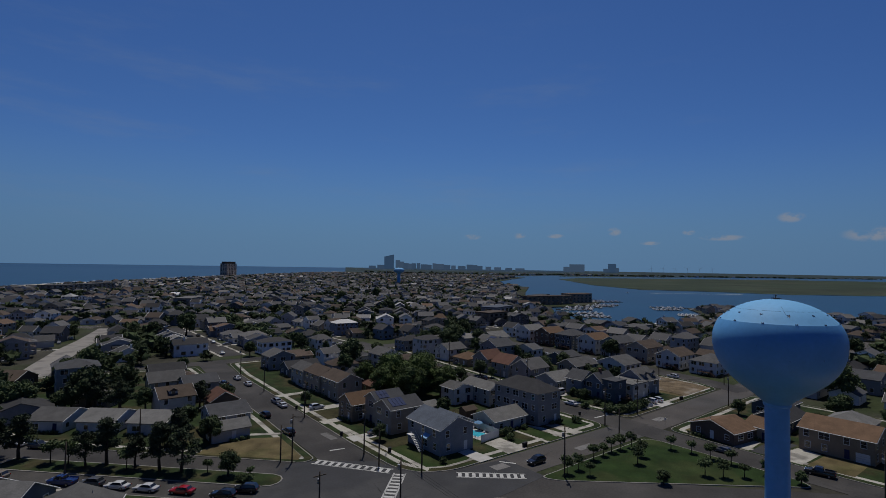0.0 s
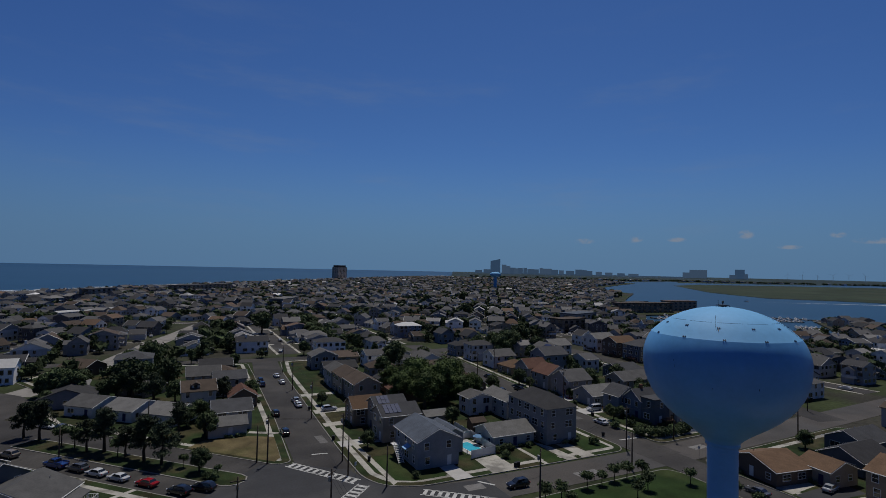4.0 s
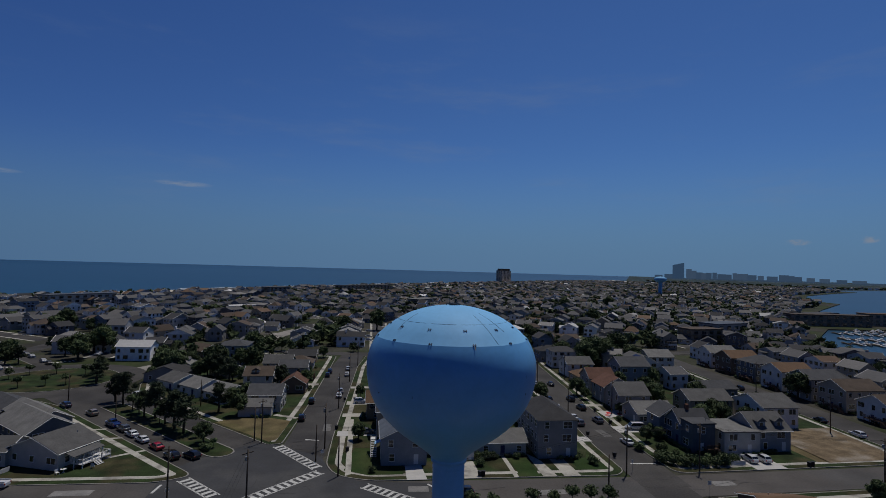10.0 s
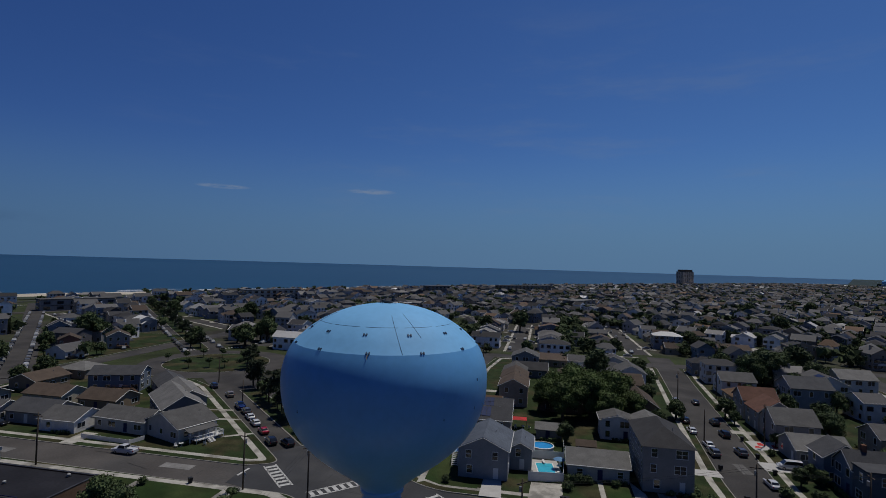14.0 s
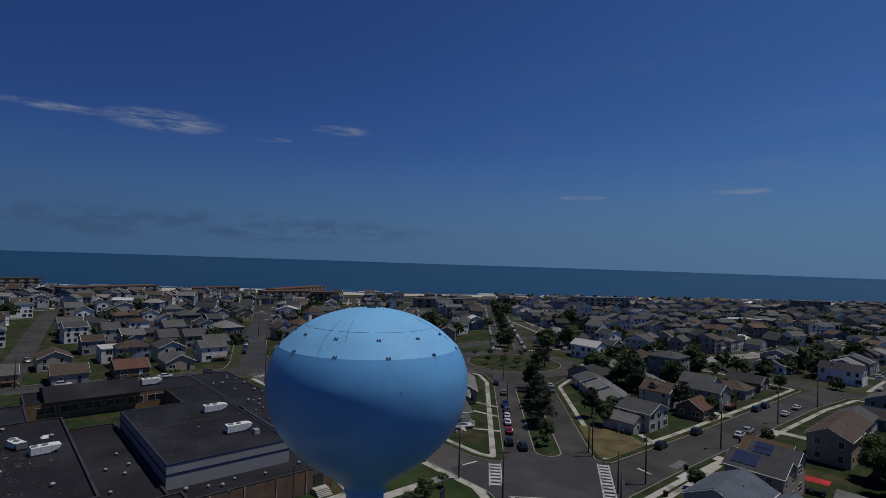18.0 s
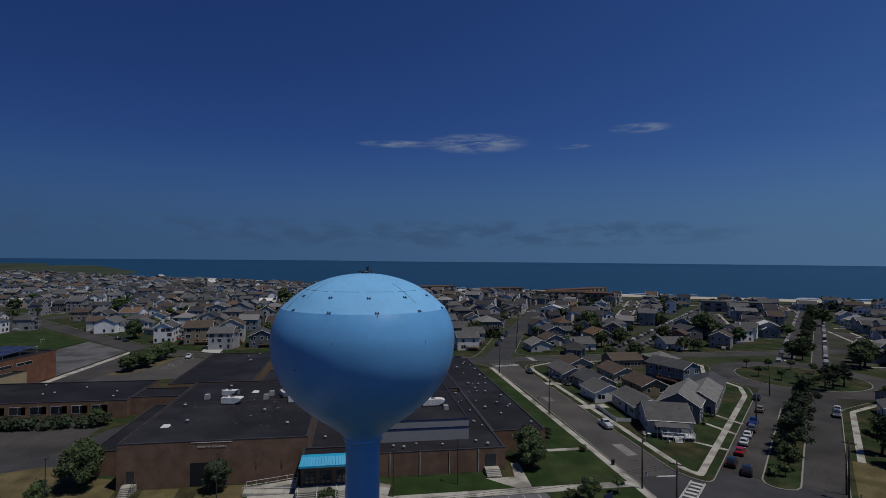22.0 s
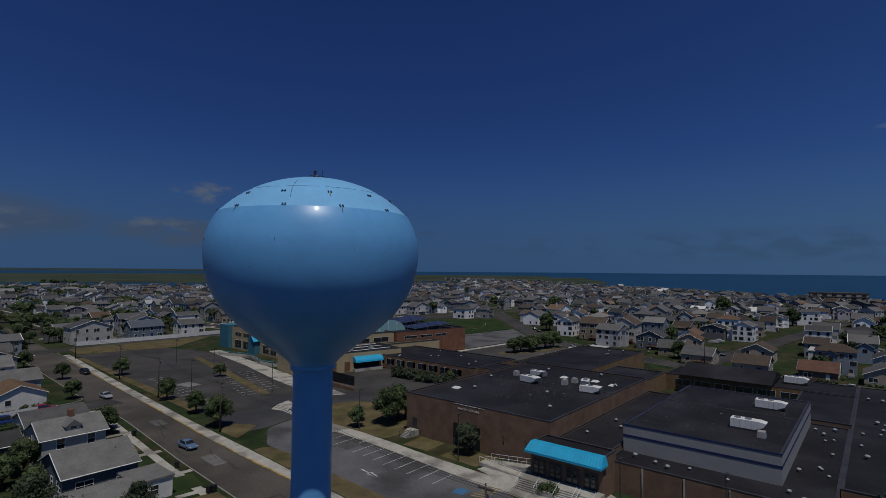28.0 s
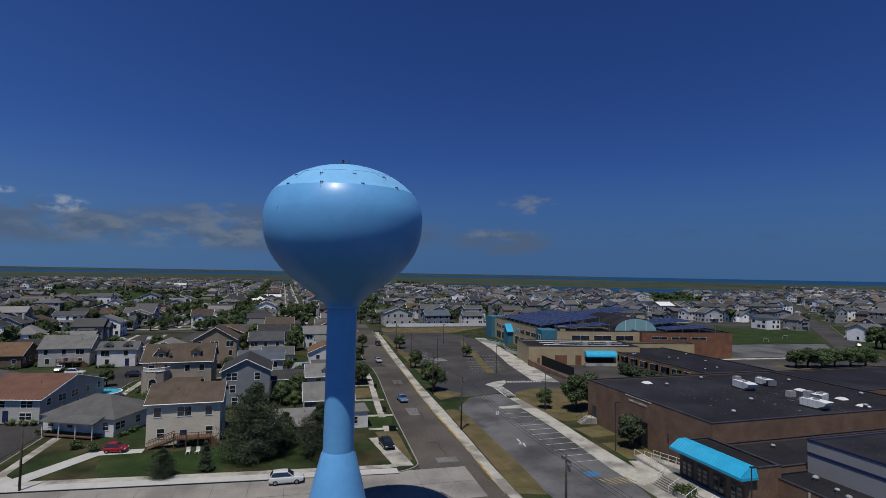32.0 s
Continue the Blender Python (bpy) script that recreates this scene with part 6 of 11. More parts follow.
def car_meshes(kind):
    if kind == "sedan":
        L, W, low, top = 4.7, 1.8, 0.92, 1.42
        cab = [(-1.75, low), (-1.15, top), (0.35, top + 0.02), (1.15, low)]
        nose, hood, tail = 0.72, 0.88, 0.95
    elif kind == "small":
        L, W, low, top = 3.4, 1.62, 0.9, 1.48
        cab = [(-1.6, low), (-1.2, top), (0.2, top + 0.02), (1.0, low)]
        nose, hood, tail = 0.74, 0.88, 0.95
    elif kind == "suv":
        L, W, low, top = 4.7, 1.88, 1.08, 1.7
        cab = [(-2.2, low), (-1.72, top), (0.15, top + 0.03), (1.05, low)]
        nose, hood, tail = 0.85, 1.02, 1.1
    elif kind == "pickup":
        L, W, low, top = 5.6, 1.95, 1.15, 1.85
        cab = [(-0.75, low), (-0.6, top), (0.75, top + 0.02), (1.35, low)]
        nose, hood, tail = 0.95, 1.1, 1.15
    else:
        L, W, low, top = 5.0, 1.95, 1.1, 1.95
        cab = [(-2.4, low), (-2.3, top), (0.9, top), (1.8, low)]
        nose, hood, tail = 0.8, 1.05, 1.1
    out = {}
    b = Shape()
    w = W / 2
    # lower body: rounded sections from tail to nose (place, half width, bottom, top)
    st = [(-L / 2 - 0.02, 0.78, 0.50, tail - 0.14), (-L / 2 + 0.06, 0.90, 0.36, tail - 0.03), (-L / 2 + 0.35, 0.97, 0.27, tail), (cab[0][0] + 0.25, 1.0, 0.24, low), (-0.2, 1.0, 0.22, low), (cab[3][0] - 0.15, 1.0, 0.23, low),
          (cab[3][0] + 0.35, 0.99, 0.24, hood), (L / 2 - 0.5, 0.95, 0.26, (hood + nose) / 2 + 0.03), (L / 2 - 0.12, 0.86, 0.32, nose), (L / 2 + 0.02, 0.70, 0.44, nose - 0.16)]
    v, f = [], []
    for x, k, z0, z1 in st:
        h = z1 - z0
        v += [(x, sy * w * k * u, z0 + h * t) for sy, u, t in ((-1, 0.88, 0), (-1, 0.99, 0.18), (-1, 1.0, 0.55), (-1, 0.95, 0.86), (-1, 0.80, 1.0), (1, 0.80, 1.0), (1, 0.95, 0.86), (1, 1.0, 0.55), (1, 0.99, 0.18), (1, 0.88, 0))]
    for a in range(len(st) - 1):
        f += [(a * 10 + q, a * 10 + (q + 1) % 10, a * 10 + 10 + (q + 1) % 10, a * 10 + 10 + q) for q in range(10)]
    f += [tuple(range(9, -1, -1)), tuple(range(len(st) * 10 - 10, len(st) * 10))]
    b.add(v, f)
    # cabin: a tapered block with a crowned roof
    k = w * 0.74
    (ca, za), (cb, zb), (cc, zc), (cd, zd) = cab
    rows = [(ca, w * 0.88, low - 0.03), (cb, k, top - 0.05), ((cb * 2 + cc) / 3, k * 0.99, top + 0.015), ((cb + cc * 2) / 3, k * 0.99, top + 0.02), (cc, k, top - 0.03), (cd, w * 0.88, low - 0.03)]
    cv = []
    for x, hw, z in rows:
        cv += [(x, -hw, z - 0.03), (x, -hw * 0.6, z + 0.02), (x, hw * 0.6, z + 0.02), (x, hw, z - 0.03)]
    cf = [(r * 4 + q, r * 4 + q + 1, r * 4 + 5 + q, r * 4 + 4 + q) for r in range(5) for q in range(3)]
    nb = len(rows)
    cf += [tuple(r * 4 for r in range(nb)), tuple(r * 4 + 3 for r in range(nb - 1, -1, -1))]
    b.add(cv, cf)
    if kind == "pickup":
        b.box(-L / 2, -0.8, -w * 0.93, -w * 0.85, low - 0.02, low + 0.25)
        b.box(-L / 2, -0.8, w * 0.85, w * 0.93, low - 0.02, low + 0.25)
    out["body"] = b.mesh("body", M["rim"])
    e = 0.012
    (x0, z0), (x1, z1), (x2, z2), (x3, z3) = cab
    lerp = lambda a, c, t: a + (c - a) * t
    out["windscreen"] = Shape().add([(lerp(x3, x2, .1) + e, -lerp(w * .92, k, .1) * .9, lerp(z3, z2, .1) + e), (lerp(x3, x2, .1) + e, lerp(w * .92, k, .1) * .9, lerp(z3, z2, .1) + e), (lerp(x3, x2, .92) + e, k * .9, lerp(z3, z2, .92) + e), (lerp(x3, x2, .92) + e, -k * .9, lerp(z3, z2, .92) + e)], [(0, 1, 2, 3)]).mesh("windscreen", M["glass"])
    out["rear_window"] = Shape().add([(lerp(x0, x1, .2) - e, lerp(w * .92, k, .2) * .88, lerp(z0, z1, .2) + e), (lerp(x0, x1, .2) - e, -lerp(w * .92, k, .2) * .88, lerp(z0, z1, .2) + e), (lerp(x0, x1, .9) - e, -k * .88, lerp(z0, z1, .9) + e), (lerp(x0, x1, .9) - e, k * .88, lerp(z0, z1, .9) + e)], [(0, 1, 2, 3)]).mesh("rear_window", M["glass"])
    for nm, s in (("side_window_l", 1), ("side_window_r", -1)):
        q = lambda x, t: (x, s * (lerp(w * .92, k, t) + e), lerp(low, top, t))
        xa, xb, xc, xd = lerp(x0, x1, .15) + .15, lerp(x3, x2, .15) - .15, lerp(x3, x2, .9) - .1, lerp(x0, x1, .9) + .1
        out[nm] = Shape().add([q(xa, .12), q(xb, .12), q(xc, .9), q(xd, .9)], [(0, 1, 2, 3) if s < 0 else (3, 2, 1, 0)]).mesh("side_window", M["glass"])
    wh = Shape()
    ring = [(0.33 * math.cos(a * math.pi / 8), 0.33 * math.sin(a * math.pi / 8)) for a in range(16)]
    wh.add([(x, -0.11, z) for x, z in ring] + [(x, 0.11, z) for x, z in ring], [tuple(range(16)), tuple(range(31, 15, -1))] + [(i, i + 16, (i + 1) % 16 + 16, (i + 1) % 16) for i in range(16)], M["tyre"])
    wh.add([(x * .6, y, z * .6) for y in (-0.118, 0.118) for x, z in ring], [tuple(range(16)), tuple(range(31, 15, -1))], M["rim"])
    out["wheel"] = wh.mesh("wheel")
    out["headlight"] = Shape().box(-0.1, 0.03, -0.18, 0.18, -0.07, 0.07).mesh("headlight", M["headlight"])
    out["taillight"] = Shape().box(-0.03, 0.06, -0.12, 0.12, -0.12, 0.12).mesh("taillight", M["taillight"])
    out["size"] = (L, W, hood, tail)
    return out


CARM, CARC = {}, {}
CAR_WORD = {"sedan": "sedan", "small": "compact car", "suv": "sport utility car", "pickup": "pickup truck", "van": "van"}


def car(kind, colour, x, y, rz, z=0.035, extra=""):
    if kind not in CARM:
        CARM[kind] = car_meshes(kind)
    m = CARM[kind]
    L, W, hood, tail = m["size"]
    key = (kind, colour)
    if key not in CARC:
        me = m["body"].copy()
        me.materials.clear()
        me.materials.append(CARS[colour])
        CARC[key] = me
    t = thing("car", pose(x, y, z, 0, 0, rz), "%s %s parked %s" % (colour.replace("bluegrey", "blue-grey"), CAR_WORD[kind], extra or "at the kerb on asphalt"), "car", "parked cars")
    link("body", CARC[key], t)
    for nm in ("windscreen", "rear_window"):
        link(nm, m[nm], t)
    link("side_window", m["side_window_l"], t)
    link("side_window", m["side_window_r"], t)
    for sx in (-1, 1):
        for sy in (-1, 1):
            link("wheel", m["wheel"], t, pose(sx * L * 0.3, sy * (W / 2 - 0.1), 0.33))
    for sy in (-1, 1):
        link("headlight", m["headlight"], t, pose(L / 2 - 0.06, sy * W * 0.36, hood - 0.2))
        link("taillight", m["taillight"], t, pose(-L / 2 - 0.0, sy * W * 0.4, tail - 0.22))
    return t


def utility_pole(x, y, rz=0.0, h=10.5, arm=True, z=0.13):
    t = thing("utility_pole", pose(x, y, z, 0, 0, rz), "weathered wooden utility pole" + (" with a crossarm" if arm else ""), "utility pole", "poles along the streets")
    part("pole", Shape().tube([(0, 0, -0.1), (0, 0, h * 0.5), (0, 0, h)], [0.17, 0.15, 0.11], 8), M["pole_wood"], t, smooth=True)
    if arm:
        part("crossarm", Shape().box(-1.1, 1.1, -0.07, 0.07, h - 0.75, h - 0.6), M["pole_wood"], t)
        part("transformer", Shape().lathe([(0.01, h - 1.3), (0.25, h - 1.3), (0.25, h - 2.1), (0.01, h - 2.12)], 10, x=0.0, y=0.35), M["steel"], t)
    return t


def lamp_post(x, y, rz=0.0, h=8.0, z=0.13):
    t = thing("street_lamp", pose(x, y, z, 0, 0, rz), "slim dark steel street lamp", "street lamp", "lamps round the lots")
    part("post", Shape().tube([(0, 0, -0.1), (0, 0, h)], [0.1, 0.06], 8), M["dark_steel"], t)
    part("head", Shape().box(-0.15, 0.75, -0.15, 0.15, h - 0.1, h + 0.06), M["dark_steel"], t)
    return t


WIN, PANE = {}, {}


def sash(W, h, n, rail=True, glazed=True):
    """A window as one mesh: a frame with bars, recessed lights, and glass where glazed."""
    w = W / n
    xs = [-W / 2 - 0.1]
    for i in range(n):
        xs += [-W / 2 + i * w + 0.04 * (i > 0), -W / 2 + (i + 1) * w - 0.04 * (i < n - 1)]
    xs.append(W / 2 + 0.1)
    zs = [-h / 2 - 0.12, -h / 2] + ([-0.03, 0.03] if rail else []) + [h / 2, h / 2 + 0.12]
    s, nx, nz = Shape(), len(xs), len(zs)
    s.slot(M["trim"])
    if glazed:
        s.slot(M["glass"])
    v = [(x, -0.05, z) for z in zs for x in xs]
    f, fm = [], []

    def vert(p):
        v.append(p)
        return len(v) - 1

    for j in range(nz - 1):
        for i in range(nx - 1):
            q = [j * nx + i, j * nx + i + 1, (j + 1) * nx + i + 1, (j + 1) * nx + i]
            if i % 2 and j % 2:
                k = [vert((v[a][0], -0.012, v[a][2])) for a in q]
                for a in range(4):
                    f.append((q[a], q[(a + 1) % 4], k[(a + 1) % 4], k[a]))
                    fm.append(0)
                if glazed:
                    f.append(tuple(k))
                    fm.append(1)
            else:
                f.append(tuple(q))
                fm.append(0)
    rim = list(range(nx)) + [j * nx + nx - 1 for j in range(1, nz)] + [(nz - 1) * nx + i for i in range(nx - 2, -1, -1)] + [j * nx for j in range(nz - 2, 0, -1)]
    back = [vert((v[a][0], 0.02, v[a][2])) for a in rim]
    for a in range(len(rim)):
        b = (a + 1) % len(rim)
        f.append((rim[b], rim[a], back[a], back[b]))
        fm.append(0)
    s.v, s.f, s.m = v, f, fm
    return s


def window(parent, x, y, z, rz, w=0.95, h=1.35, double=False, shutters=False):
    far = math.hypot(parent.matrix_basis.translation.x - 82, parent.matrix_basis.translation.y - 30) > 100
    key = (round(w, 1), round(h, 1), double, far)
    if key not in WIN:
        n = 2 if double else 1
        WIN[key] = sash(w * n, h, n, not far, far).mesh("window")
        PANE[key] = None if far else Shape().box(-w * n / 2 - 0.02, w * n / 2 + 0.02, -0.011, 0.015, -h / 2 - 0.02, h / 2 + 0.02).mesh("pane", M["glass"])
    wd = link("window", WIN[key], parent, pose(x, y, z, 0, 0, rz))
    if PANE[key]:
        link("pane", PANE[key], wd)


def house(cx, cy, w, d, h, ridge="x", rise=None, wall="white", roof="grey", rot=0.0, front="-y", detail=2, garage=False, porch=False, chimney=False, deck=False, solar=0, wins=None, z=0.14, label="", base=None, over=0.4, dormers=0):
    """A house: w along x, d along y, walls h high; ridge x, y or hip. front: the side with the door. detail: 2 all windows, 1 a few."""
    H = thing("house", pose(cx, cy, z, 0, 0, rot), label or "%s %s house with %s shingle roof" % (WALL_WORD[wall], "two-storey" if h > 4.2 else "one-storey", ROOF_WORD[roof]), "house", "")
    x, y = w / 2, d / 2
    rise = rise if rise is not None else min(w, d) * 0.24
    b = Shape()
    b.box(-x, x, -y, y, 0, h)
    if ridge == "x":
        b.add([(-x, -y, h), (-x, y, h), (-x, 0, h + rise), (x, -y, h), (x, y, h), (x, 0, h + rise)], [(0, 2, 1), (3, 4, 5), (0, 3, 5, 2), (1, 2, 5, 4)])
    elif ridge == "y":
        b.add([(-x, -y, h), (x, -y, h), (0, -y, h + rise), (-x, y, h), (x, y, h), (0, y, h + rise)], [(0, 1, 2), (3, 5, 4), (0, 2, 5, 3), (1, 4, 5, 2)])
    part("wall", b, WALLS[wall], H)
    r = Shape()
    o, t = over, 0.16

    def plane(p, q, u, v):
        k = len(r.v)
        up = Vector((0, 0, t))
        P = [Vector(a) for a in (p, q, u, v)]
        r.add([*P, *[a + up for a in P]], [(4, 5, 6, 7), (3, 2, 1, 0), (0, 1, 5, 4), (1, 2, 6, 5), (2, 3, 7, 6), (3, 0, 4, 7)])

    if ridge == "x":
        dz = rise / y * o
        plane((-x - o, -y - o, h - dz), (x + o, -y - o, h - dz), (x + o, 0, h + rise), (-x - o, 0, h + rise))
        plane((x + o, y + o, h - dz), (-x - o, y + o, h - dz), (-x - o, 0, h + rise), (x + o, 0, h + rise))
    elif ridge == "y":
        dz = rise / x * o
        plane((-x - o, y + o, h - dz), (-x - o, -y - o, h - dz), (0, -y - o, h + rise), (0, y + o, h + rise))
        plane((x + o, -y - o, h - dz), (x + o, y + o, h - dz), (0, y + o, h + rise), (0, -y - o, h + rise))
    elif ridge == "hip":
        m = min(x, y)
        X, Y = x - m, y - m
        a, c = x + o, y + o
        zz = h - rise / m * o
        ra, rb = (-X, -Y, h + rise), (X, Y, h + rise)
        if X >= Y:
            ra, rb = (-X, 0, h + rise), (X, 0, h + rise)
            r.add([(-a, -c, zz), (a, -c, zz), (a, c, zz), (-a, c, zz), ra, rb], [(0, 1, 5, 4), (2, 3, 4, 5), (1, 2, 5), (3, 0, 4), (3, 2, 1, 0)])
        else:
            ra, rb = (0, -Y, h + rise), (0, Y, h + rise)
            r.add([(-a, -c, zz), (a, -c, zz), (a, c, zz), (-a, c, zz), ra, rb], [(0, 1, 4), (1, 2, 5, 4), (2, 3, 5), (3, 0, 4, 5), (3, 2, 1, 0)])
    else:
        r.box(-x - 0.2, x + 0.2, -y - 0.2, y + 0.2, h, h + 0.3)
    part("roof", r, ROOFS[roof], H)
    if detail >= 2 and ridge in "xy":
        for s in (-1, 1):
            if ridge == "x":
                pts = [(s * (x + o), -(y + o), h - rise / y * o), (s * (x + o), 0, h + rise), (s * (x + o), y + o, h - rise / y * o)]
            else:
                pts = [(-(x + o), s * (y + o), h - rise / x * o), (0, s * (y + o), h + rise), (x + o, s * (y + o), h - rise / x * o)]
            part("bargeboard", Shape().tube(pts, 0.09, 4), M["trim"], H)
    if detail >= 2 and math.hypot(cx - 82, cy - 30) < 125 and ridge in "xy":
        for s in (-1, 1):
            if ridge == "x":
                g = [(-x - o, s * (y + o + 0.04), h - rise / y * o + 0.06), (x + o, s * (y + o + 0.04), h - rise / y * o + 0.06)]
            else:
                g = [(s * (x + o + 0.04), -y - o, h - rise / x * o + 0.06), (s * (x + o + 0.04), y + o, h - rise / x * o + 0.06)]
            part("gutter", Shape().tube(g, 0.09, 4), M["trim"], H)
    rnd = random.Random(int(cx * 31 + cy * 17))
    floors = [h * 0.5] if h < 4.4 else ([h * 0.27, h * 0.77] if h < 7.6 else [h * 0.17, h * 0.5, h * 0.83])
    sides = {"-y": (0, w, lambda t: (-x + t * w, -y, 0)), "+y": (180, w, lambda t: (x - t * w, y, 0)), "-x": (-90, d, lambda t: (-x, y - t * d, 0)), "+x": (90, d, lambda t: (x, -y + t * d, 0))}
    for sd, (rz, length, at) in sides.items():
        n = max(1, int(length / (3.4 if detail >= 2 else 4.6)))
        if detail < 1:
            break
        if (cy > 60 and sd == "+y" and abs(rot) < 30) or (cy < -5 and sd == "-y" and abs(rot) < 30) or (cx > 125 and sd == "+x" and front != "+x"):
            n = 1
        for fl, zz in enumerate(floors):
            for i in range(n):
                tt = (i + 0.5 + rnd.uniform(-0.1, 0.1)) / n
                px, py, _ = at(tt)
                if sd == front and fl == 0:
                    if i == n // 2:
                        dm = Shape().box(-0.5, 0.5, -0.06, 0.02, 0.25, 2.35)
                        dr = part("door", dm, M["trim"] if rnd.random() < 0.6 else M["navy"], H, at=pose(px, py, 0, 0, 0, rz))
                        if detail >= 3:
                            part("door_frame", Shape().tube([(-0.58, -0.05, 0.2), (-0.58, -0.05, 2.45), (0.58, -0.05, 2.45), (0.58, -0.05, 0.2)], 0.06, 4), M["trim"], dr)
                            part("doorstep", Shape().box(-0.9, 0.9, -1.3, 0, -0.02, 0.22), M["concrete"], H, at=pose(px, py, 0, 0, 0, rz))
                        continue
                    if garage and i == n - 1:
                        g = part("garage_door", Shape().box(-1.35, 1.35, -0.06, 0.02, 0.02, 2.2), M["trim"], H, at=pose(px, py, 0, 0, 0, rz))
                        for q in range(3):
                            part("groove", Shape().box(-1.3, 1.3, -0.07, -0.055, 0.55 + q * 0.5, 0.58 + q * 0.5), M["steel"], g)
                        continue
                if detail == 1 and rnd.random() < 0.3:
                    continue
                window(H, px, py, zz + 0.1, rz, 1.05, 1.5 if h > 4.4 else 1.2, double=(rnd.random() < 0.35 and length / n > 2.6))
    if chimney:
        part("chimney", Shape().box(-x * 0.2, -x * 0.2 + 0.8, -0.4, 0.4, h, h + rise + 1.2), M["brick_red"], H)
    if detail >= 2:
        for k in range(1):
            u = rnd.uniform(-0.6, 0.6)
            px, py = (u * x, y * 0.4) if ridge == "x" else (x * 0.4, u * y)
            part("vent_pipe", Shape().tube([(px, py, h + rise * 0.35), (px, py, h + rise * 0.6 + 0.55)], 0.07, 6), M["steel"], H)
    if porch or deck:
        rz, length, at = sides[front]
        px, py, _ = at(0.5 if porch else 0.65)
        P = pose(px, py, 0, 0, 0, rz)
        ln, dp, hh = length * (0.7 if porch else 0.5), 2.2, 0.5 if porch else 1.5
        part("porch_floor" if porch else "deck_floor", Shape().box(-ln / 2, ln / 2, -dp, 0, hh - 0.2, hh), M["wood_deck"], H, at=P)
        for i in range(4):
            u = -ln / 2 + 0.1 + i * (ln - 0.2) / 3
            part("post", Shape().box(u - 0.07, u + 0.07, -dp, -dp + 0.14, 0, 2.7 if porch else hh + 0.95), M["trim"] if porch else M["wood_deck"], H, at=P)
        if porch:
            part("porch_roof", Shape().add([(-ln / 2 - .3, -dp - .3, 2.6), (ln / 2 + .3, -dp - .3, 2.6), (ln / 2 + .3, 0, 3.3), (-ln / 2 - .3, 0, 3.3), (-ln / 2 - .3, -dp - .3, 2.75), (ln / 2 + .3, -dp - .3, 2.75), (ln / 2 + .3, 0, 3.45), (-ln / 2 - .3, 0, 3.45)], [(4, 5, 6, 7), (3, 2, 1, 0), (0, 1, 5, 4), (1, 2, 6, 5), (3, 0, 4, 7)]), ROOFS[roof], H, at=P)
        else:
            rail = Shape().box(-ln / 2, ln / 2, -dp, -dp + 0.06, hh + 0.88, hh + 0.95)
            for i in range(int(ln / 0.3)):
                rail.box(-ln / 2 + i * 0.3, -ln / 2 + i * 0.3 + 0.05, -dp, -dp + 0.05, hh, hh + 0.9)
            part("railing", rail, M["wood_deck"], H, at=P)
            for i in range(6):
                part("stair", Shape().box(ln / 2, ln / 2 + 0.28 * (6 - i), -dp + 0.1, -dp + 1.2, hh * i / 6, hh * (i + 1) / 6), M["wood_deck"], H, at=P)
    for i in range(dormers):
        s = -1 if front == "-y" else 1
        u = -x + (i + 0.5) * w / dormers
        b = part("dormer", Shape().box(u - 1.0, u + 1.0, min(s * y * 0.35, s * y * 0.78), max(s * y * 0.35, s * y * 0.78), h, h + rise * 0.62), WALLS[wall], H)
        e = h + rise * 0.6
        part("dormer_roof", Shape().add([(u - 1.3, s * y * 0.84, e), (u + 1.3, s * y * 0.84, e), (u + 1.3, 0, e), (u - 1.3, 0, e), (u, s * y * 0.84, e + 1.0), (u, 0, e + 1.0)], [(0, 4, 5, 3), (1, 2, 5, 4), (0, 1, 4)]), ROOFS[roof], H)
        window(H, u, s * y * 0.78, h + rise * 0.36, 0 if s < 0 else 180, 0.9, 1.0)
    if solar:
        an = math.degrees(math.atan2(rise, y if ridge == "x" else x))
        for i in range(solar):
            if ridge == "x":
                m = pose(-x + 1.4 + (i // 2) * 1.1, -y * (0.66 - 0.36 * (i % 2)), h + rise * (0.34 + 0.36 * (i % 2)) + 0.22, an, 0, 0)
            else:
                m = pose(-x * (0.66 - 0.36 * (i % 2)), -y + 1.4 + (i // 2) * 1.1, h + rise * (0.34 + 0.36 * (i % 2)) + 0.22, 0, -an, 0)
            p = Shape().box(-0.5, 0.5, -0.8, 0.8, 0, 0.06) if ridge == "x" else Shape().box(-0.8, 0.8, -0.5, 0.5, 0, 0.06)
            part("solar_panel", p, M["solar"], H, "dark blue solar panel", at=m)
    return H


WALL_WORD = dict(white="white-sided", cream="cream-sided", beige="beige-sided", tan="tan-sided", grey="grey-sided", bluegrey="blue-grey sided", blue="blue-sided", slate="slate-blue sided", pale="pale blue sided", aqua="aqua-sided", brown="brown-sided", taupe="taupe-sided", ivory="ivory-sided", dusk="dusky grey-blue sided", yellow="yellow-sided", brownred="reddish brown sided")
ROOF_WORD = dict(grey="a grey", dark="a dark grey", light="a pale grey", brown="a brown", tan="a tan", rust="a rust-red", orange="an orange-brown", blue="a blue-grey", slate="a slate grey", white="a white")


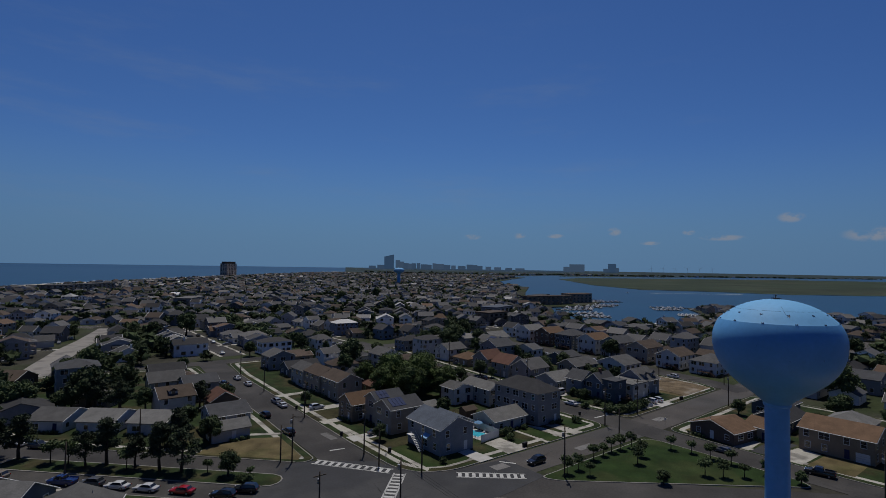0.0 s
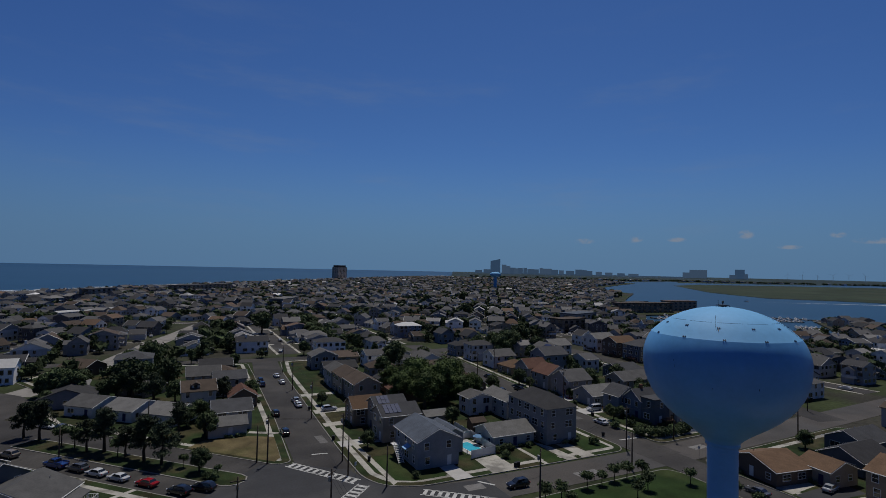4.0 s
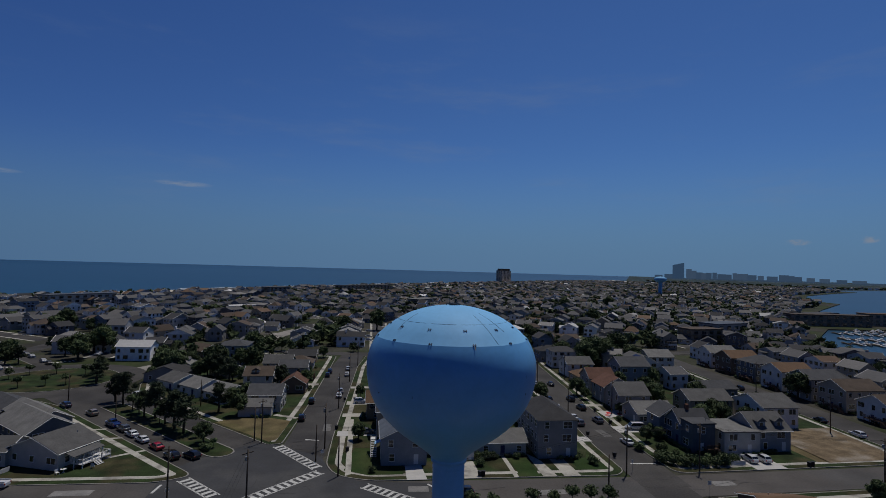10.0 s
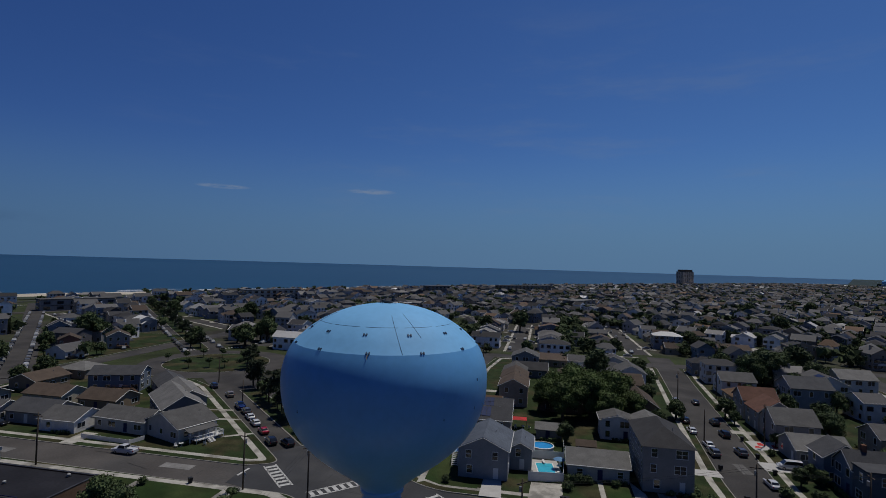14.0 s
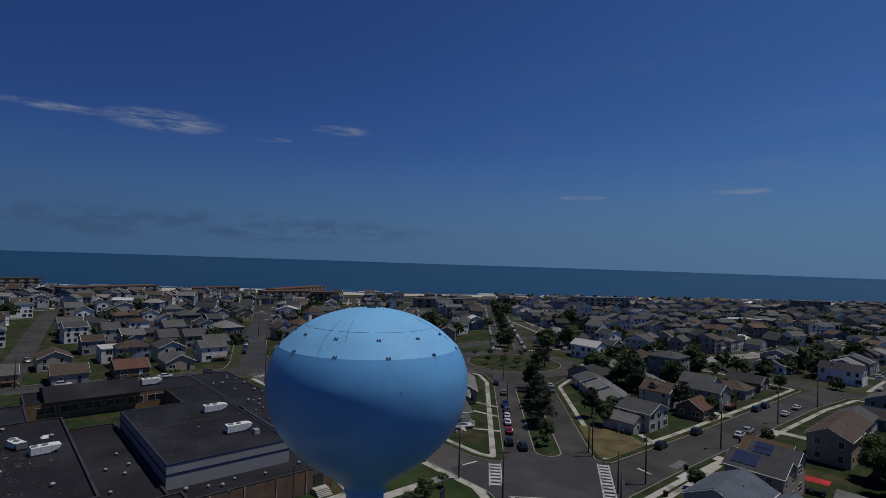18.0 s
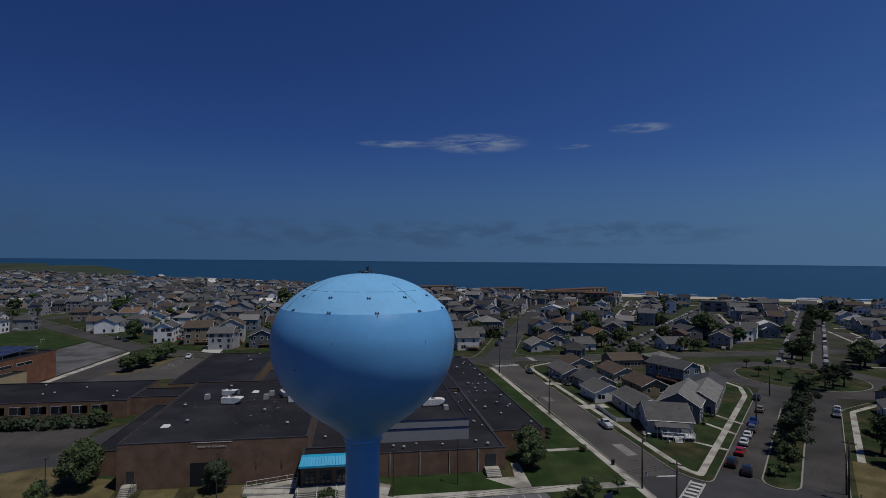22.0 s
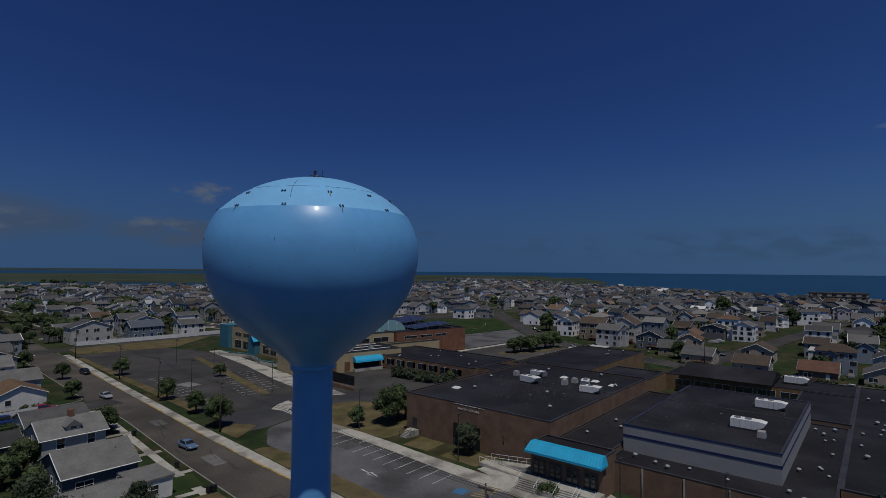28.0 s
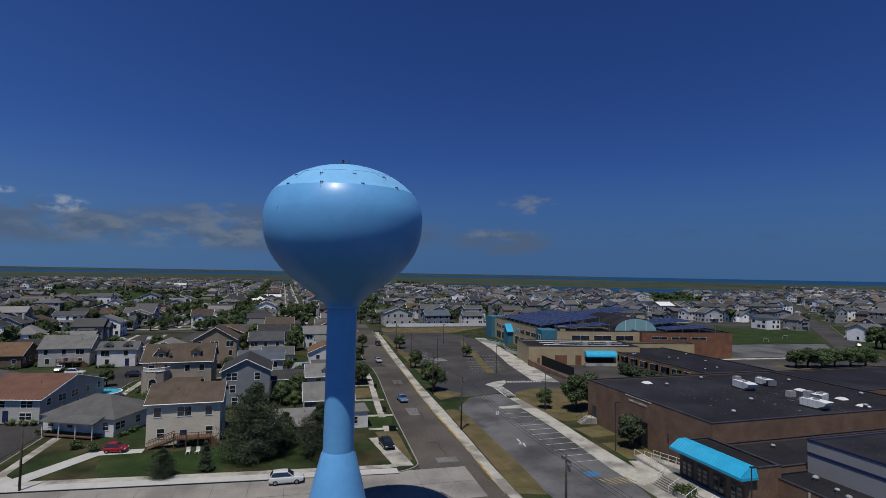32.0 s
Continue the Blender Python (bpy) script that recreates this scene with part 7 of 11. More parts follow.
def fence(path, h=1.7, mat=None, label="white vinyl panel fence", gap=2.4, z=0.14):
    t = thing("fence", pose(0, 0, z), label, "fence")
    for (x0, y0), (x1, y1) in zip(path, path[1:]):
        L = math.hypot(x1 - x0, y1 - y0)
        a = math.degrees(math.atan2(y1 - y0, x1 - x0))
        n = max(1, int(L / gap))
        for i in range(n):
            m = pose(x0 + (x1 - x0) * i / n, y0 + (y1 - y0) * i / n, 0, 0, 0, a)
            part("post", Shape().box(-0.06, 0.06, -0.06, 0.06, 0, h + 0.1), mat or M["trim"], t, at=m)
            part("panel", Shape().box(0.06, L / n - 0.06, -0.025, 0.025, 0.08, h), mat or M["trim"], t, at=m)
    return t


def wires(name, pts, sag=0.6, n=3, spread=0.9, r=0.022):
    t = thing("power_lines", pose(0, 0, 0), "thin black overhead power lines between poles", "power line")
    for (x0, y0, z0), (x1, y1, z1) in zip(pts, pts[1:]):
        d = Vector((x1 - x0, y1 - y0)).normalized()
        for k in range(n):
            o = (k - (n - 1) / 2) * spread
            P = []
            for i in range(9):
                u = i / 8
                P.append((x0 + (x1 - x0) * u - d.y * o, y0 + (y1 - y0) * u + d.x * o, z0 + (z1 - z0) * u - sag * 4 * u * (1 - u)))
            part("cable", Shape().tube(P, r, 4, cap=False), M["wire"], t)
    return t

# ---- near houses, street by street ----
OCC = []


def put(cx, cy, w, d, h, **kw):
    OCC.append((cx, cy, max(w, d) * 0.62))
    H = house(cx, cy, w, d, h, **kw)
    yard(cx, cy, w, d, kw.get("rot", 0.0), kw.get("front", "-y"))
    return H


BORDER = []


def yard(cx, cy, w, d, rot, front):
    """A border of shrubs along the front and one side of a house."""
    if not BORDER:
        for k in range(4):
            r, s = random.Random(40 + k), Shape()
            x = -2.4
            while x < 2.4:
                q = (x, r.uniform(-0.2, 0.2), r.uniform(0.3, 0.6))
                e = r.uniform(0.4, 0.85)
                crown_core(s, q, (e, e * 0.9, e), r, 4)
                leaf_cards(s, q, (e * 1.1, e, e * 1.05), 46, 0.16, r)
                x += e * r.uniform(1.0, 2.2)
            BORDER.append(s.mesh("shrub_border", M["leaf"]))
    r = random.Random(int(cx * 7 + cy * 3))
    for side in (front, r.choice(("+x", "-x", "-y", "+y"))):
        if r.random() < 0.3 or w < 6:
            continue
        a = {"-y": 0, "+x": 90, "+y": 180, "-x": -90}[side]
        off = (d if side[1] == "y" else w) / 2 + 0.9
        ln = (w if side[1] == "y" else d) / 2 - 2.6
        m = pose(cx, cy, 0.14, 0, 0, rot) @ pose(0, 0, 0, 0, 0, a) @ pose(r.choice((-1, 1)) * max(ln, 0), -off, 0)
        link("shrub_border", r.choice(BORDER), None, m, "low mixed green shrub border beside a house wall", "shrub", "", "shrub borders")


# the corner with the pools
put(81.8, 96.0, 10.0, 13.0, 6.0, ridge="y", rise=2.3, wall="bluegrey", roof="blue", garage=True, label="blue-grey two-storey corner house with a garage")
put(89.0, 100.5, 4.8, 9.0, 4.6, ridge="y", rise=1.2, wall="bluegrey", roof="blue", deck=False, label="blue-grey rear wing of the corner house")
put(81.0, 113.0, 10.0, 8.0, 6.4, ridge="x", rise=2.0, wall="beige", roof="slate", solar=8, front="-x", deck=False, label="beige two-storey house with rooftop solar panels")
put(81.4, 120.8, 8.6, 6.6, 6.8, ridge="x", rise=1.8, wall="beige", roof="slate", solar=6, front="-x", label="beige two-storey house with blue solar panels")
put(77.8, 128.6, 9.0, 8.0, 4.8, ridge="x", rise=2.4, wall="tan", roof="tan", front="-x", label="tan house with a tan shingle roof")
put(84.5, 152.5, 8.6, 12.0, 6.3, ridge="y", rise=2.1, wall="beige", roof="brown", front="-x", label="beige two-storey row house end with a brown roof")
put(84.0, 165.0, 8.6, 12.0, 6.1, ridge="y", rise=2.1, wall="beige", roof="brown", front="-x", label="beige two-storey row house with a brown roof")
put(83.5, 177.0, 8.2, 10.5, 5.6, ridge="y", rise=2.0, wall="pale", roof="grey", front="-x", label="pale two-storey row house with a grey roof")
put(88.5, 195.0, 13.0, 9.0, 3.2, ridge="x", rise=2.2, wall="slate", roof="dark", front="-x")
put(86.0, 212.0, 11.0, 9.5, 5.4, ridge="y", wall="grey", roof="grey", front="-x")
put(104.8, 98.6, 12.0, 8.6, 3.1, ridge="x", rise=1.9, wall="pale", roof="light", label="small pale-sided ranch house with a pale grey roof")
put(117.6, 100.4, 9.4, 17.0, 9.0, ridge="hip", rise=2.6, wall="grey", roof="dark", label="tall three-storey grey-brown house with paired windows")
put(112.0, 125.5, 8.0, 6.5, 5.0, ridge="y", rise=1.2, wall="white", roof="grey", label="white house with a raised porch behind the pools")
put(119.5, 121.0, 7.0, 13.0, 5.2, ridge="y", rise=1.6, wall="pale", roof="light")
put(122.0, 150.0, 8.0, 15.0, 4.0, ridge="y", rise=2.6, wall="brown", roof="brown", front="+x")
put(121.0, 171.0, 9.5, 13.0, 5.4, ridge="x", rise=2.4, wall="grey", roof="brown", front="+x")
put(125.0, 190.0, 10.0, 11.0, 5.6, ridge="y", wall="white", roof="grey", front="+x")
put(95.2, 120.0, 6.4, 4.5, 2.5, ridge="x", rise=1.1, wall="grey", roof="light", detail=1, label="grey garden shed behind the pools")
put(103.5, 110.5, 4.0, 3.0, 2.2, ridge="x", rise=0.8, wall="brown", roof="brown", detail=0, label="small brown garden shed")
# east of the side street
put(156.0, 121.0, 11.5, 9.5, 3.4, ridge="x", rise=2.3, wall="bluegrey", roof="light", front="-x", label="blue-grey ranch house with a pale roof")
put(154.8, 109.0, 8.0, 6.5, 5.6, ridge="y", rise=2.6, wall="blue", roof="slate", front="-x", label="blue house with steep slate gables")
put(156.6, 102.2, 8.0, 7.0, 5.6, ridge="x", rise=2.8, wall="blue", roof="slate", front="-x", label="blue house with steep slate gables and a chimney", chimney=True)
put(155.5, 96.2, 6.0, 5.0, 6.8, ridge="flat", wall="slate", roof="slate", front="-y", deck=True, label="slate-blue stair tower with a white balcony")
put(164.5, 97.5, 9.5, 11.0, 5.2, ridge="flat", wall="pale", roof="light", garage=True, label="white flat-roofed house part with a railed roof deck")
put(174.0, 98.6, 9.5, 10.5, 5.2, ridge="x", rise=3.3, wall="bluegrey", roof="grey", dormers=2, label="pale house with a barn roof and dormers")
put(155.8, 133.5, 10.0, 10.0, 5.6, ridge="x", rise=3.0, wall="grey", roof="grey", front="-x")
put(156.2, 145.5, 10.0, 9.5, 5.4, ridge="y", rise=3.0, wall="bluegrey", roof="rust", front="-x", label="blue-grey house with a rust-red shingle roof")
put(156.6, 158.0, 9.5, 9.0, 5.6, ridge="x", rise=3.0, wall="grey", roof="rust", front="-x", label="grey house with a rust-red gable roof")
put(158.5, 173.0, 10.0, 10.0, 3.4, ridge="hip", wall="tan", roof="tan", front="-x")
put(160.5, 188.0, 11.0, 10.0, 5.2, ridge="x", wall="white", roof="grey", front="-x")
put(178.0, 128.0, 14.0, 9.5, 5.2, ridge="x", rise=2.4, wall="beige", roof="grey", front="+y")
put(191.5, 118.0, 11.0, 13.0, 6.0, ridge="x", rise=2.6, wall="white", roof="grey", front="+x")
put(176.0, 172.0, 12.0, 11.0, 7.5, ridge="x", rise=2.8, wall="bluegrey", roof="slate", front="+x", deck=True)
put(197.0, 150.0, 12.0, 10.0, 3.6, ridge="x", rise=2.0, wall="slate", roof="slate", front="+x")
put(189.0, 190.0, 12.0, 12.0, 6.0, ridge="y", wall="white", roof="grey", solar=8, front="+x")
put(206.0, 205.0, 12.0, 11.0, 5.6, ridge="x", wall="white", roof="light", front="+x")
for y, c, r, hh in ((96, "white", "grey", 5.6), (112, "white", "brown", 5.8), (128, "beige", "brown", 7.2), (143, "bluegrey", "slate", 7.6), (158, "white", "tan", 7.4), (174, "slate", "slate", 7.8), (190, "brown", "tan", 7.2), (206, "white", "light", 7)):
    put(232 + (y - 96) * 0.08, y + 4, 14, 11, hh, ridge="x" if y % 3 else "hip", wall=c, roof=r, front="-x", deck=(y % 2 == 0))
# corner east of the park
put(146.5, 57.5, 10.0, 12.0, 3.0, ridge="x", rise=2.0, wall="brown", roof="tan", front="-x", rot=-8, label="brown ranch house with a tan shingle roof")
put(154.5, 50.0, 8.0, 7.0, 3.4, ridge="y", rise=1.7, wall="beige", roof="tan", front="-x", rot=-8)
put(159.0, 34.5, 13.0, 15.0, 5.4, ridge="y", rise=2.2, wall="tan", roof="tan", garage=True, front="-x", label="tan split-level house with a garage and tan roof")
put(170.0, 52.0, 13.0, 9.0, 3.2, ridge="x", rise=2.2, wall="slate", roof="dark")
put(184.0, 58.0, 13.0, 9.0, 3.4, ridge="x", rise=2.2, wall="slate", roof="slate")
put(180.0, 38.0, 11.0, 10.0, 3.4, ridge="hip", wall="white", roof="light")
put(160.0, 14.0, 12.0, 11.0, 5.2, ridge="x", wall="white", roof="brown", front="-x")
put(184.0, 16.0, 12.0, 11.0, 5.2, ridge="y", wall="beige", roof="grey")
# north block, between the boulevard and the avenue
put(43.5, 138.5, 9.5, 10.5, 5.0, ridge="x", rise=2.0, wall="pale", roof="slate", front="+x", label="pale house with white window awnings beside a dry lawn")
put(42.0, 131.0, 9.0, 5.5, 2.9, ridge="x", rise=1.6, wall="pale", roof="light", detail=1, label="pale low wing of the house by the dry lawn")
for i, (x, y) in enumerate(((29.5, 149.0), (19.5, 157.5), (9.5, 166.0))):
    put(x, y, 9.5, 11.0, 3.0, ridge="x", rise=1.9, wall="white", roof="light" if i < 2 else "grey", rot=-40, front="-y", label="white bungalow with a pale grey gable roof")
put(48.5, 160.5, 8.0, 8.0, 3.2, ridge="y", rise=2.4, wall="brown", roof="rust", front="+x", label="small brown cottage with a rust-red roof")
put(46.0, 176.5, 10.0, 9.0, 5.6, ridge="x", rise=2.0, wall="bluegrey", roof="slate", front="+x", deck=True, label="blue-grey two-storey house with white balcony and awnings")
put(38.5, 188.0, 10.5, 8.5, 5.0, ridge="x", rise=2.6, wall="pale", roof="grey", front="+x", label="pale house with a steep grey gable roof")
put(45.0, 200.0, 11.0, 9.0, 3.2, ridge="hip", wall="grey", roof="brown", front="+x")
put(44.0, 216.0, 12.0, 9.0, 3.2, ridge="x", wall="brown", roof="dark", front="+x")
put(20.0, 186.0, 11.0, 9.0, 3.0, ridge="x", rise=1.2, wall="beige", roof="light", rot=-40)
put(16.0, 212.0, 12.0, 12.0, 8.4, ridge="hip", rise=2.0, wall="bluegrey", roof="slate", label="tall slate-grey block house with a hip roof")
put(-2.0, 228.0, 12.0, 10.0, 3.4, ridge="x", wall="brown", roof="brown", rot=-40)
# west block
put(7.5, 97.0, 13.0, 10.0, 3.6, ridge="y", rise=2.6, wall="pale", roof="grey", rot=-20, front="+x", porch=True, label="pale grey cottage with a grey gable roof and side deck")
put(-7.0, 98.0, 15.0, 8.0, 3.2, ridge="x", rise=1.8, wall="pale", roof="grey", rot=-5, label="long low pale grey cottage behind a white fence")
put(-4.0, 110.0, 19.0, 10.0, 4.4, ridge="x", rise=2.9, wall="slate", roof="light", rot=-42, front="+x", label="dark slate-blue house with a pale gable roof")
put(-9.0, 119.5, 20.0, 8.0, 4.0, ridge="x", rise=2.2, wall="grey", roof="light", rot=-42, front="+x")
put(-21.0, 94.5, 10.0, 9.0, 3.0, ridge="x", rise=2.0, wall="white", roof="grey", label="white ranch house with a garage gable", garage=True)
put(-33.0, 97.5, 13.0, 9.0, 3.0, ridge="x", rise=2.2, wall="grey", roof="slate")
put(-48.0, 94.5, 15.0, 8.5, 3.0, ridge="x", rise=2.0, wall="grey", roof="grey")
put(-27.0, 112.0, 12.0, 9.0, 3.0, ridge="x", rise=2.0, wall="tan", roof="brown")
put(-45.0, 112.0, 13.0, 9.0, 3.0, ridge="x", rise=2.0, wall="cream", roof="brown")
put(-40.0, 130.0, 15.0, 9.0, 5.4, ridge="x", rise=2.0, wall="blue", roof="slate", rot=20, deck=True, label="blue two-storey house with a white balcony")
put(-22.5, 131.0, 15.0, 8.5, 3.4, ridge="x", rise=2.0, wall="grey", roof="slate", rot=-42)
put(-141.5, -52.5, 13.0, 12.0, 8.0, ridge="y", rise=2.6, wall="tan", roof="brown", front="+x", deck=True, rot=8, label="three-storey tan house with balconies and brown roof")
put(-143.0, -38.0, 14.0, 11.5, 8.6, ridge="x", rise=3.2, wall="pale", roof="brown", front="+x", deck=True, rot=8, label="three-storey pale house with white balconies and brown roof")
put(-131.0, -22.0, 12.0, 11.0, 5.2, ridge="x", rise=2.6, wall="slate", roof="slate", front="+x", deck=True, rot=8, label="slate grey raised house with a white front deck")
put(-116.0, -9.5, 9.0, 9.0, 3.2, ridge="y", rise=2.6, wall="tan", roof="grey", front="+x", rot=10)
put(-132.0, -6.5, 11.0, 9.0, 5.2, ridge="x", rise=2.4, wall="beige", roof="tan", front="+x", deck=True, rot=8)
put(-170.0, -77.5, 24.0, 8.0, 2.9, ridge="hip", rise=1.2, wall="cream", roof="grey", front="+x", rot=52, label="long low cream row with a grey hip roof")
put(-62.0, 104.0, 11.0, 9.0, 3.0, ridge="x", rise=2.0, wall="beige", roof="brown")
put(-64.0, 124.0, 10.0, 12.0, 3.4, ridge="y", rise=2.0, wall="tan", roof="brown")
put(-66.0, 142.0, 11.0, 10.0, 3.2, ridge="hip", rise=2.0, wall="tan", roof="light")
# west of the school
for i, (x, y, c, r, hh, rg) in enumerate(((-112, 72, "white", "grey", 5.6, "y"), (-100, 56, "beige", "grey", 3.4, "x"), (-98, 40, "brown", "rust", 3.0, "y"), (-97, 22, "grey", "brown", 3.2, "y"), (-104, 4, "beige", "grey", 3.4, "y"),
                                  (-120, 58, "pale", "slate", 5.6, "x"), (-128, 40, "white", "white", 5.4, "flat"), (-122, 20, "beige", "brown", 4.6, "x"), (-126, 78, "bluegrey", "grey", 5.6, "y"), (-104, 104, "pale", "light", 3.0, "x"),
                                  (-118, 116, "grey", "brown", 3.2, "x"), (-103, 124, "white", "grey", 3.4, "y"), (-133, 122, "slate", "slate", 5.4, "x"), (-118, 140, "beige", "tan", 5.4, "x"))):
    put(x, y, 11.5, 10.0, hh, ridge=rg, wall=c, roof=r, front="+x", deck=(i % 4 == 0))
# south-east block, seen from close by
put(102.2, -26.6, 11.2, 9.2, 6.9, ridge="x", rise=2.3, wall="ivory", roof="brown", front="+y", deck=True, label="beige-sided two-storey house with a raised wooden deck")
put(118.2, -36.5, 14.0, 11.0, 3.3, ridge="hip", rise=2.6, wall="white", roof="grey", front="+y", porch=True, rot=-25, label="white bungalow with a grey hip roof and small porch")
put(133.5, -52.0, 13.0, 20.0, 4.4, ridge="x", rise=2.8, wall="pale", roof="rust", front="+y", rot=-14, label="long white house with a rust-red shingle roof")
big_house = put(110.5, -68.5, 15.0, 11.0, 7.2, ridge="x", rise=3.4, wall="beige", roof="brown", front="+y", dormers=2, porch=True, label="large beige house with dormers and a brown roof")
put(94.0, -50.0, 9.6, 11.0, 7.8, ridge="y", rise=2.4, wall="dusk", roof="dark", front="+y", deck=True, label="slate-blue three-level house with white-framed windows")
put(76.8, -52.0, 9.0, 9.0, 5.4, ridge="x", rise=2.0, wall="pale", roof="light", front="-x", chimney=True, dormers=1, label="pale grey house with a brick chimney")
put(77.5, -38.0, 9.5, 11.0, 3.6, ridge="x", rise=2.4, wall="slate", roof="light", front="-x", label="slate cottage with a wide pale grey roof")
put(82.8, -24.5, 11.0, 7.5, 3.0, ridge="x", rise=1.2, wall="slate", roof="light", front="+y", porch=True, label="low dark cottage with a pale roof and porch")
put(73.5, -27.5, 5.0, 6.0, 2.8, ridge="flat", wall="white", roof="light", front="-x", detail=1, label="white screened porch beside a low cottage")
put(85.5, -60.0, 7.0, 8.0, 3.4, ridge="x", rise=1.4, wall="slate", roof="dark", front="-x")
put(92.0, -74.0, 11.0, 10.0, 6.0, ridge="x", rise=1.8, wall="pale", roof="blue", front="+y", label="pale house with a blue-grey roof")
put(74.0, -72.0, 10.0, 9.5, 3.2, ridge="x", rise=1.8, wall="white", roof="grey", front="-x")
put(73.5, -104.0, 10.0, 11.0, 3.2, ridge="y", rise=2.2, wall="white", roof="tan", front="+y", label="white bungalow with a tan shingle roof and dark shutters")
put(88.0, -101.0, 9.0, 8.0, 3.0, ridge="x", wall="white", roof="grey")
put(106.0, -101.0, 12.0, 11.0, 8.2, ridge="y", rise=3.6, wall="tan", roof="brown", front="+y", deck=True, label="tall tan gabled house with a brown roof")
put(120.0, -102.0, 10.0, 10.0, 5.6, ridge="y", rise=2.0, wall="white", roof="light", front="+y")
put(70.5, -120.0, 9.5, 9.5, 3.6, ridge="x", wall="pale", roof="light", front="-x")
put(74.0, -134.0, 10.0, 10.0, 5.6, ridge="x", wall="white", roof="light", front="-x", deck=True)
put(70.0, -149.0, 10.0, 10.0, 5.8, ridge="y", wall="grey", roof="brown", front="-x")
put(68.0, -166.0, 10.0, 10.0, 5.4, ridge="x", wall="white", roof="grey", front="-x")
put(92.0, -118.0, 11.0, 10.0, 5.4, ridge="x", wall="pale", roof="slate")
put(108.0, -120.0, 11.0, 9.0, 3.2, ridge="x", wall="cream", roof="brown")
put(90.0, -138.0, 11.0, 10.0, 6.0, ridge="x", wall="white", roof="dark")
put(106.0, -140.0, 11.0, 10.0, 5.6, ridge="y", wall="tan", roof="tan")
put(88.0, -158.0, 11.0, 10.0, 7.0, ridge="x", wall="cream", roof="brown")
put(106.0, -160.0, 12.0, 10.0, 4.0, ridge="x", wall="slate", roof="slate", solar=8)
put(148.0, -111.0, 13.0, 11.0, 5.2, ridge="x", rise=3.2, wall="pale", roof="light", front="+y", deck=True, label="pale blue raised house with white front stairs")
put(133.5, -106.0, 10.0, 8.5, 5.0, ridge="x", rise=1.8, wall="white", roof="grey", front="+y", dormers=2, label="white cape house with a grey roof")
put(165.0, -110.0, 14.0, 12.0, 3.6, ridge="x", rise=3.0, wall="brown", roof="tan", front="+y")
put(152.0, -30.0, 13.0, 11.0, 3.4, ridge="x", wall="beige", roof="brown")
put(152.0, -70.0, 13.0, 11.0, 3.4, ridge="hip", wall="white", roof="grey")
put(26.0, -214.0, 16.0, 10.0, 7.0, ridge="y", rise=2.8, wall="pale", roof="slate", front="+y", label="white two-storey house behind a white fence")
put(4.0, -212.0, 14.0, 9.0, 5.6, ridge="x", rise=2.6, wall="blue", roof="blue", front="+y")
put(-18.0, -214.0, 12.0, 9.0, 5.0, ridge="x", wall="white", roof="grey", front="+y")

# the bay of the large beige house: many-sided, with a white balustrade and an arched window
bay = Shape()
bp = [(4.3 + 2.9 * math.cos(radians(a)), 5.3 + 2.9 * math.sin(radians(a))) for a in range(-10, 200, 35)]
bay.prism(bp + [(1.4, 4.2), (7.1, 4.2)], 0, 5.3)
part("bay", bay, WALLS["beige"], big_house, "many-sided bay with a roof terrace")
bal = Shape()
for (ax, ay), (bx, by) in zip(bp, bp[1:]):
    for k in range(5):
        px, py = ax + (bx - ax) * k / 5, ay + (by - ay) * k / 5
        bal.box(px - 0.06, px + 0.06, py - 0.06, py + 0.06, 5.3, 6.1)
    bal.tube([(ax, ay, 6.15), (bx, by, 6.15)], 0.09, 4)
    bal.tube([(ax, ay, 5.36), (bx, by, 5.36)], 0.1, 4)
part("balustrade", bal, M["trim"], big_house, "white terrace balustrade")
an = [(0.75 * math.cos(radians(a)), 2.4 + 0.75 * math.sin(radians(a))) for a in range(0, 181, 20)]
wa = pose(4.6, 8.24, 0.6, 0, 0, 180)
part("window", Shape().add([(x * 1.18, -0.03, z) for x, z in [(-0.8, 0.7), (0.8, 0.7)] + [(q * 1.05, 2.4 + (r - 2.4) * 1.15) for q, r in an]], [tuple(range(12))]), M["trim"], big_house, "tall arched window", at=wa)
part("pane", Shape().add([(x, -0.05, z) for x, z in [(-0.75, 0.8), (0.75, 0.8)] + an], [tuple(range(12))]), M["glass"], big_house, at=wa)
part("gable", Shape().add([(2.4, 3.4, 7.0), (6.4, 3.4, 7.0), (4.4, 3.4, 9.8), (2.4, -0.5, 7.0), (6.4, -0.5, 7.0), (4.4, -0.5, 9.8)], [(0, 2, 1)]), WALLS["beige"], big_house)
part("gable_roof", Shape().add([(2.0, 3.8, 6.7), (4.4, 3.8, 10.1), (6.8, 3.8, 6.7), (2.0, -0.6, 6.7), (4.4, -0.6, 10.1), (6.8, -0.6, 6.7)], [(0, 1, 4, 3), (1, 2, 5, 4)]), ROOFS["brown"], big_house)
part("bargeboard", Shape().tube([(2.0, 3.85, 6.75), (4.4, 3.85, 10.15), (6.8, 3.85, 6.75)], 0.12, 4), M["trim"], big_house)
part("terrace_door", Shape().box(3.9, 4.9, 3.4, 3.5, 5.4, 7.5), M["trim"], big_house, "white terrace door")
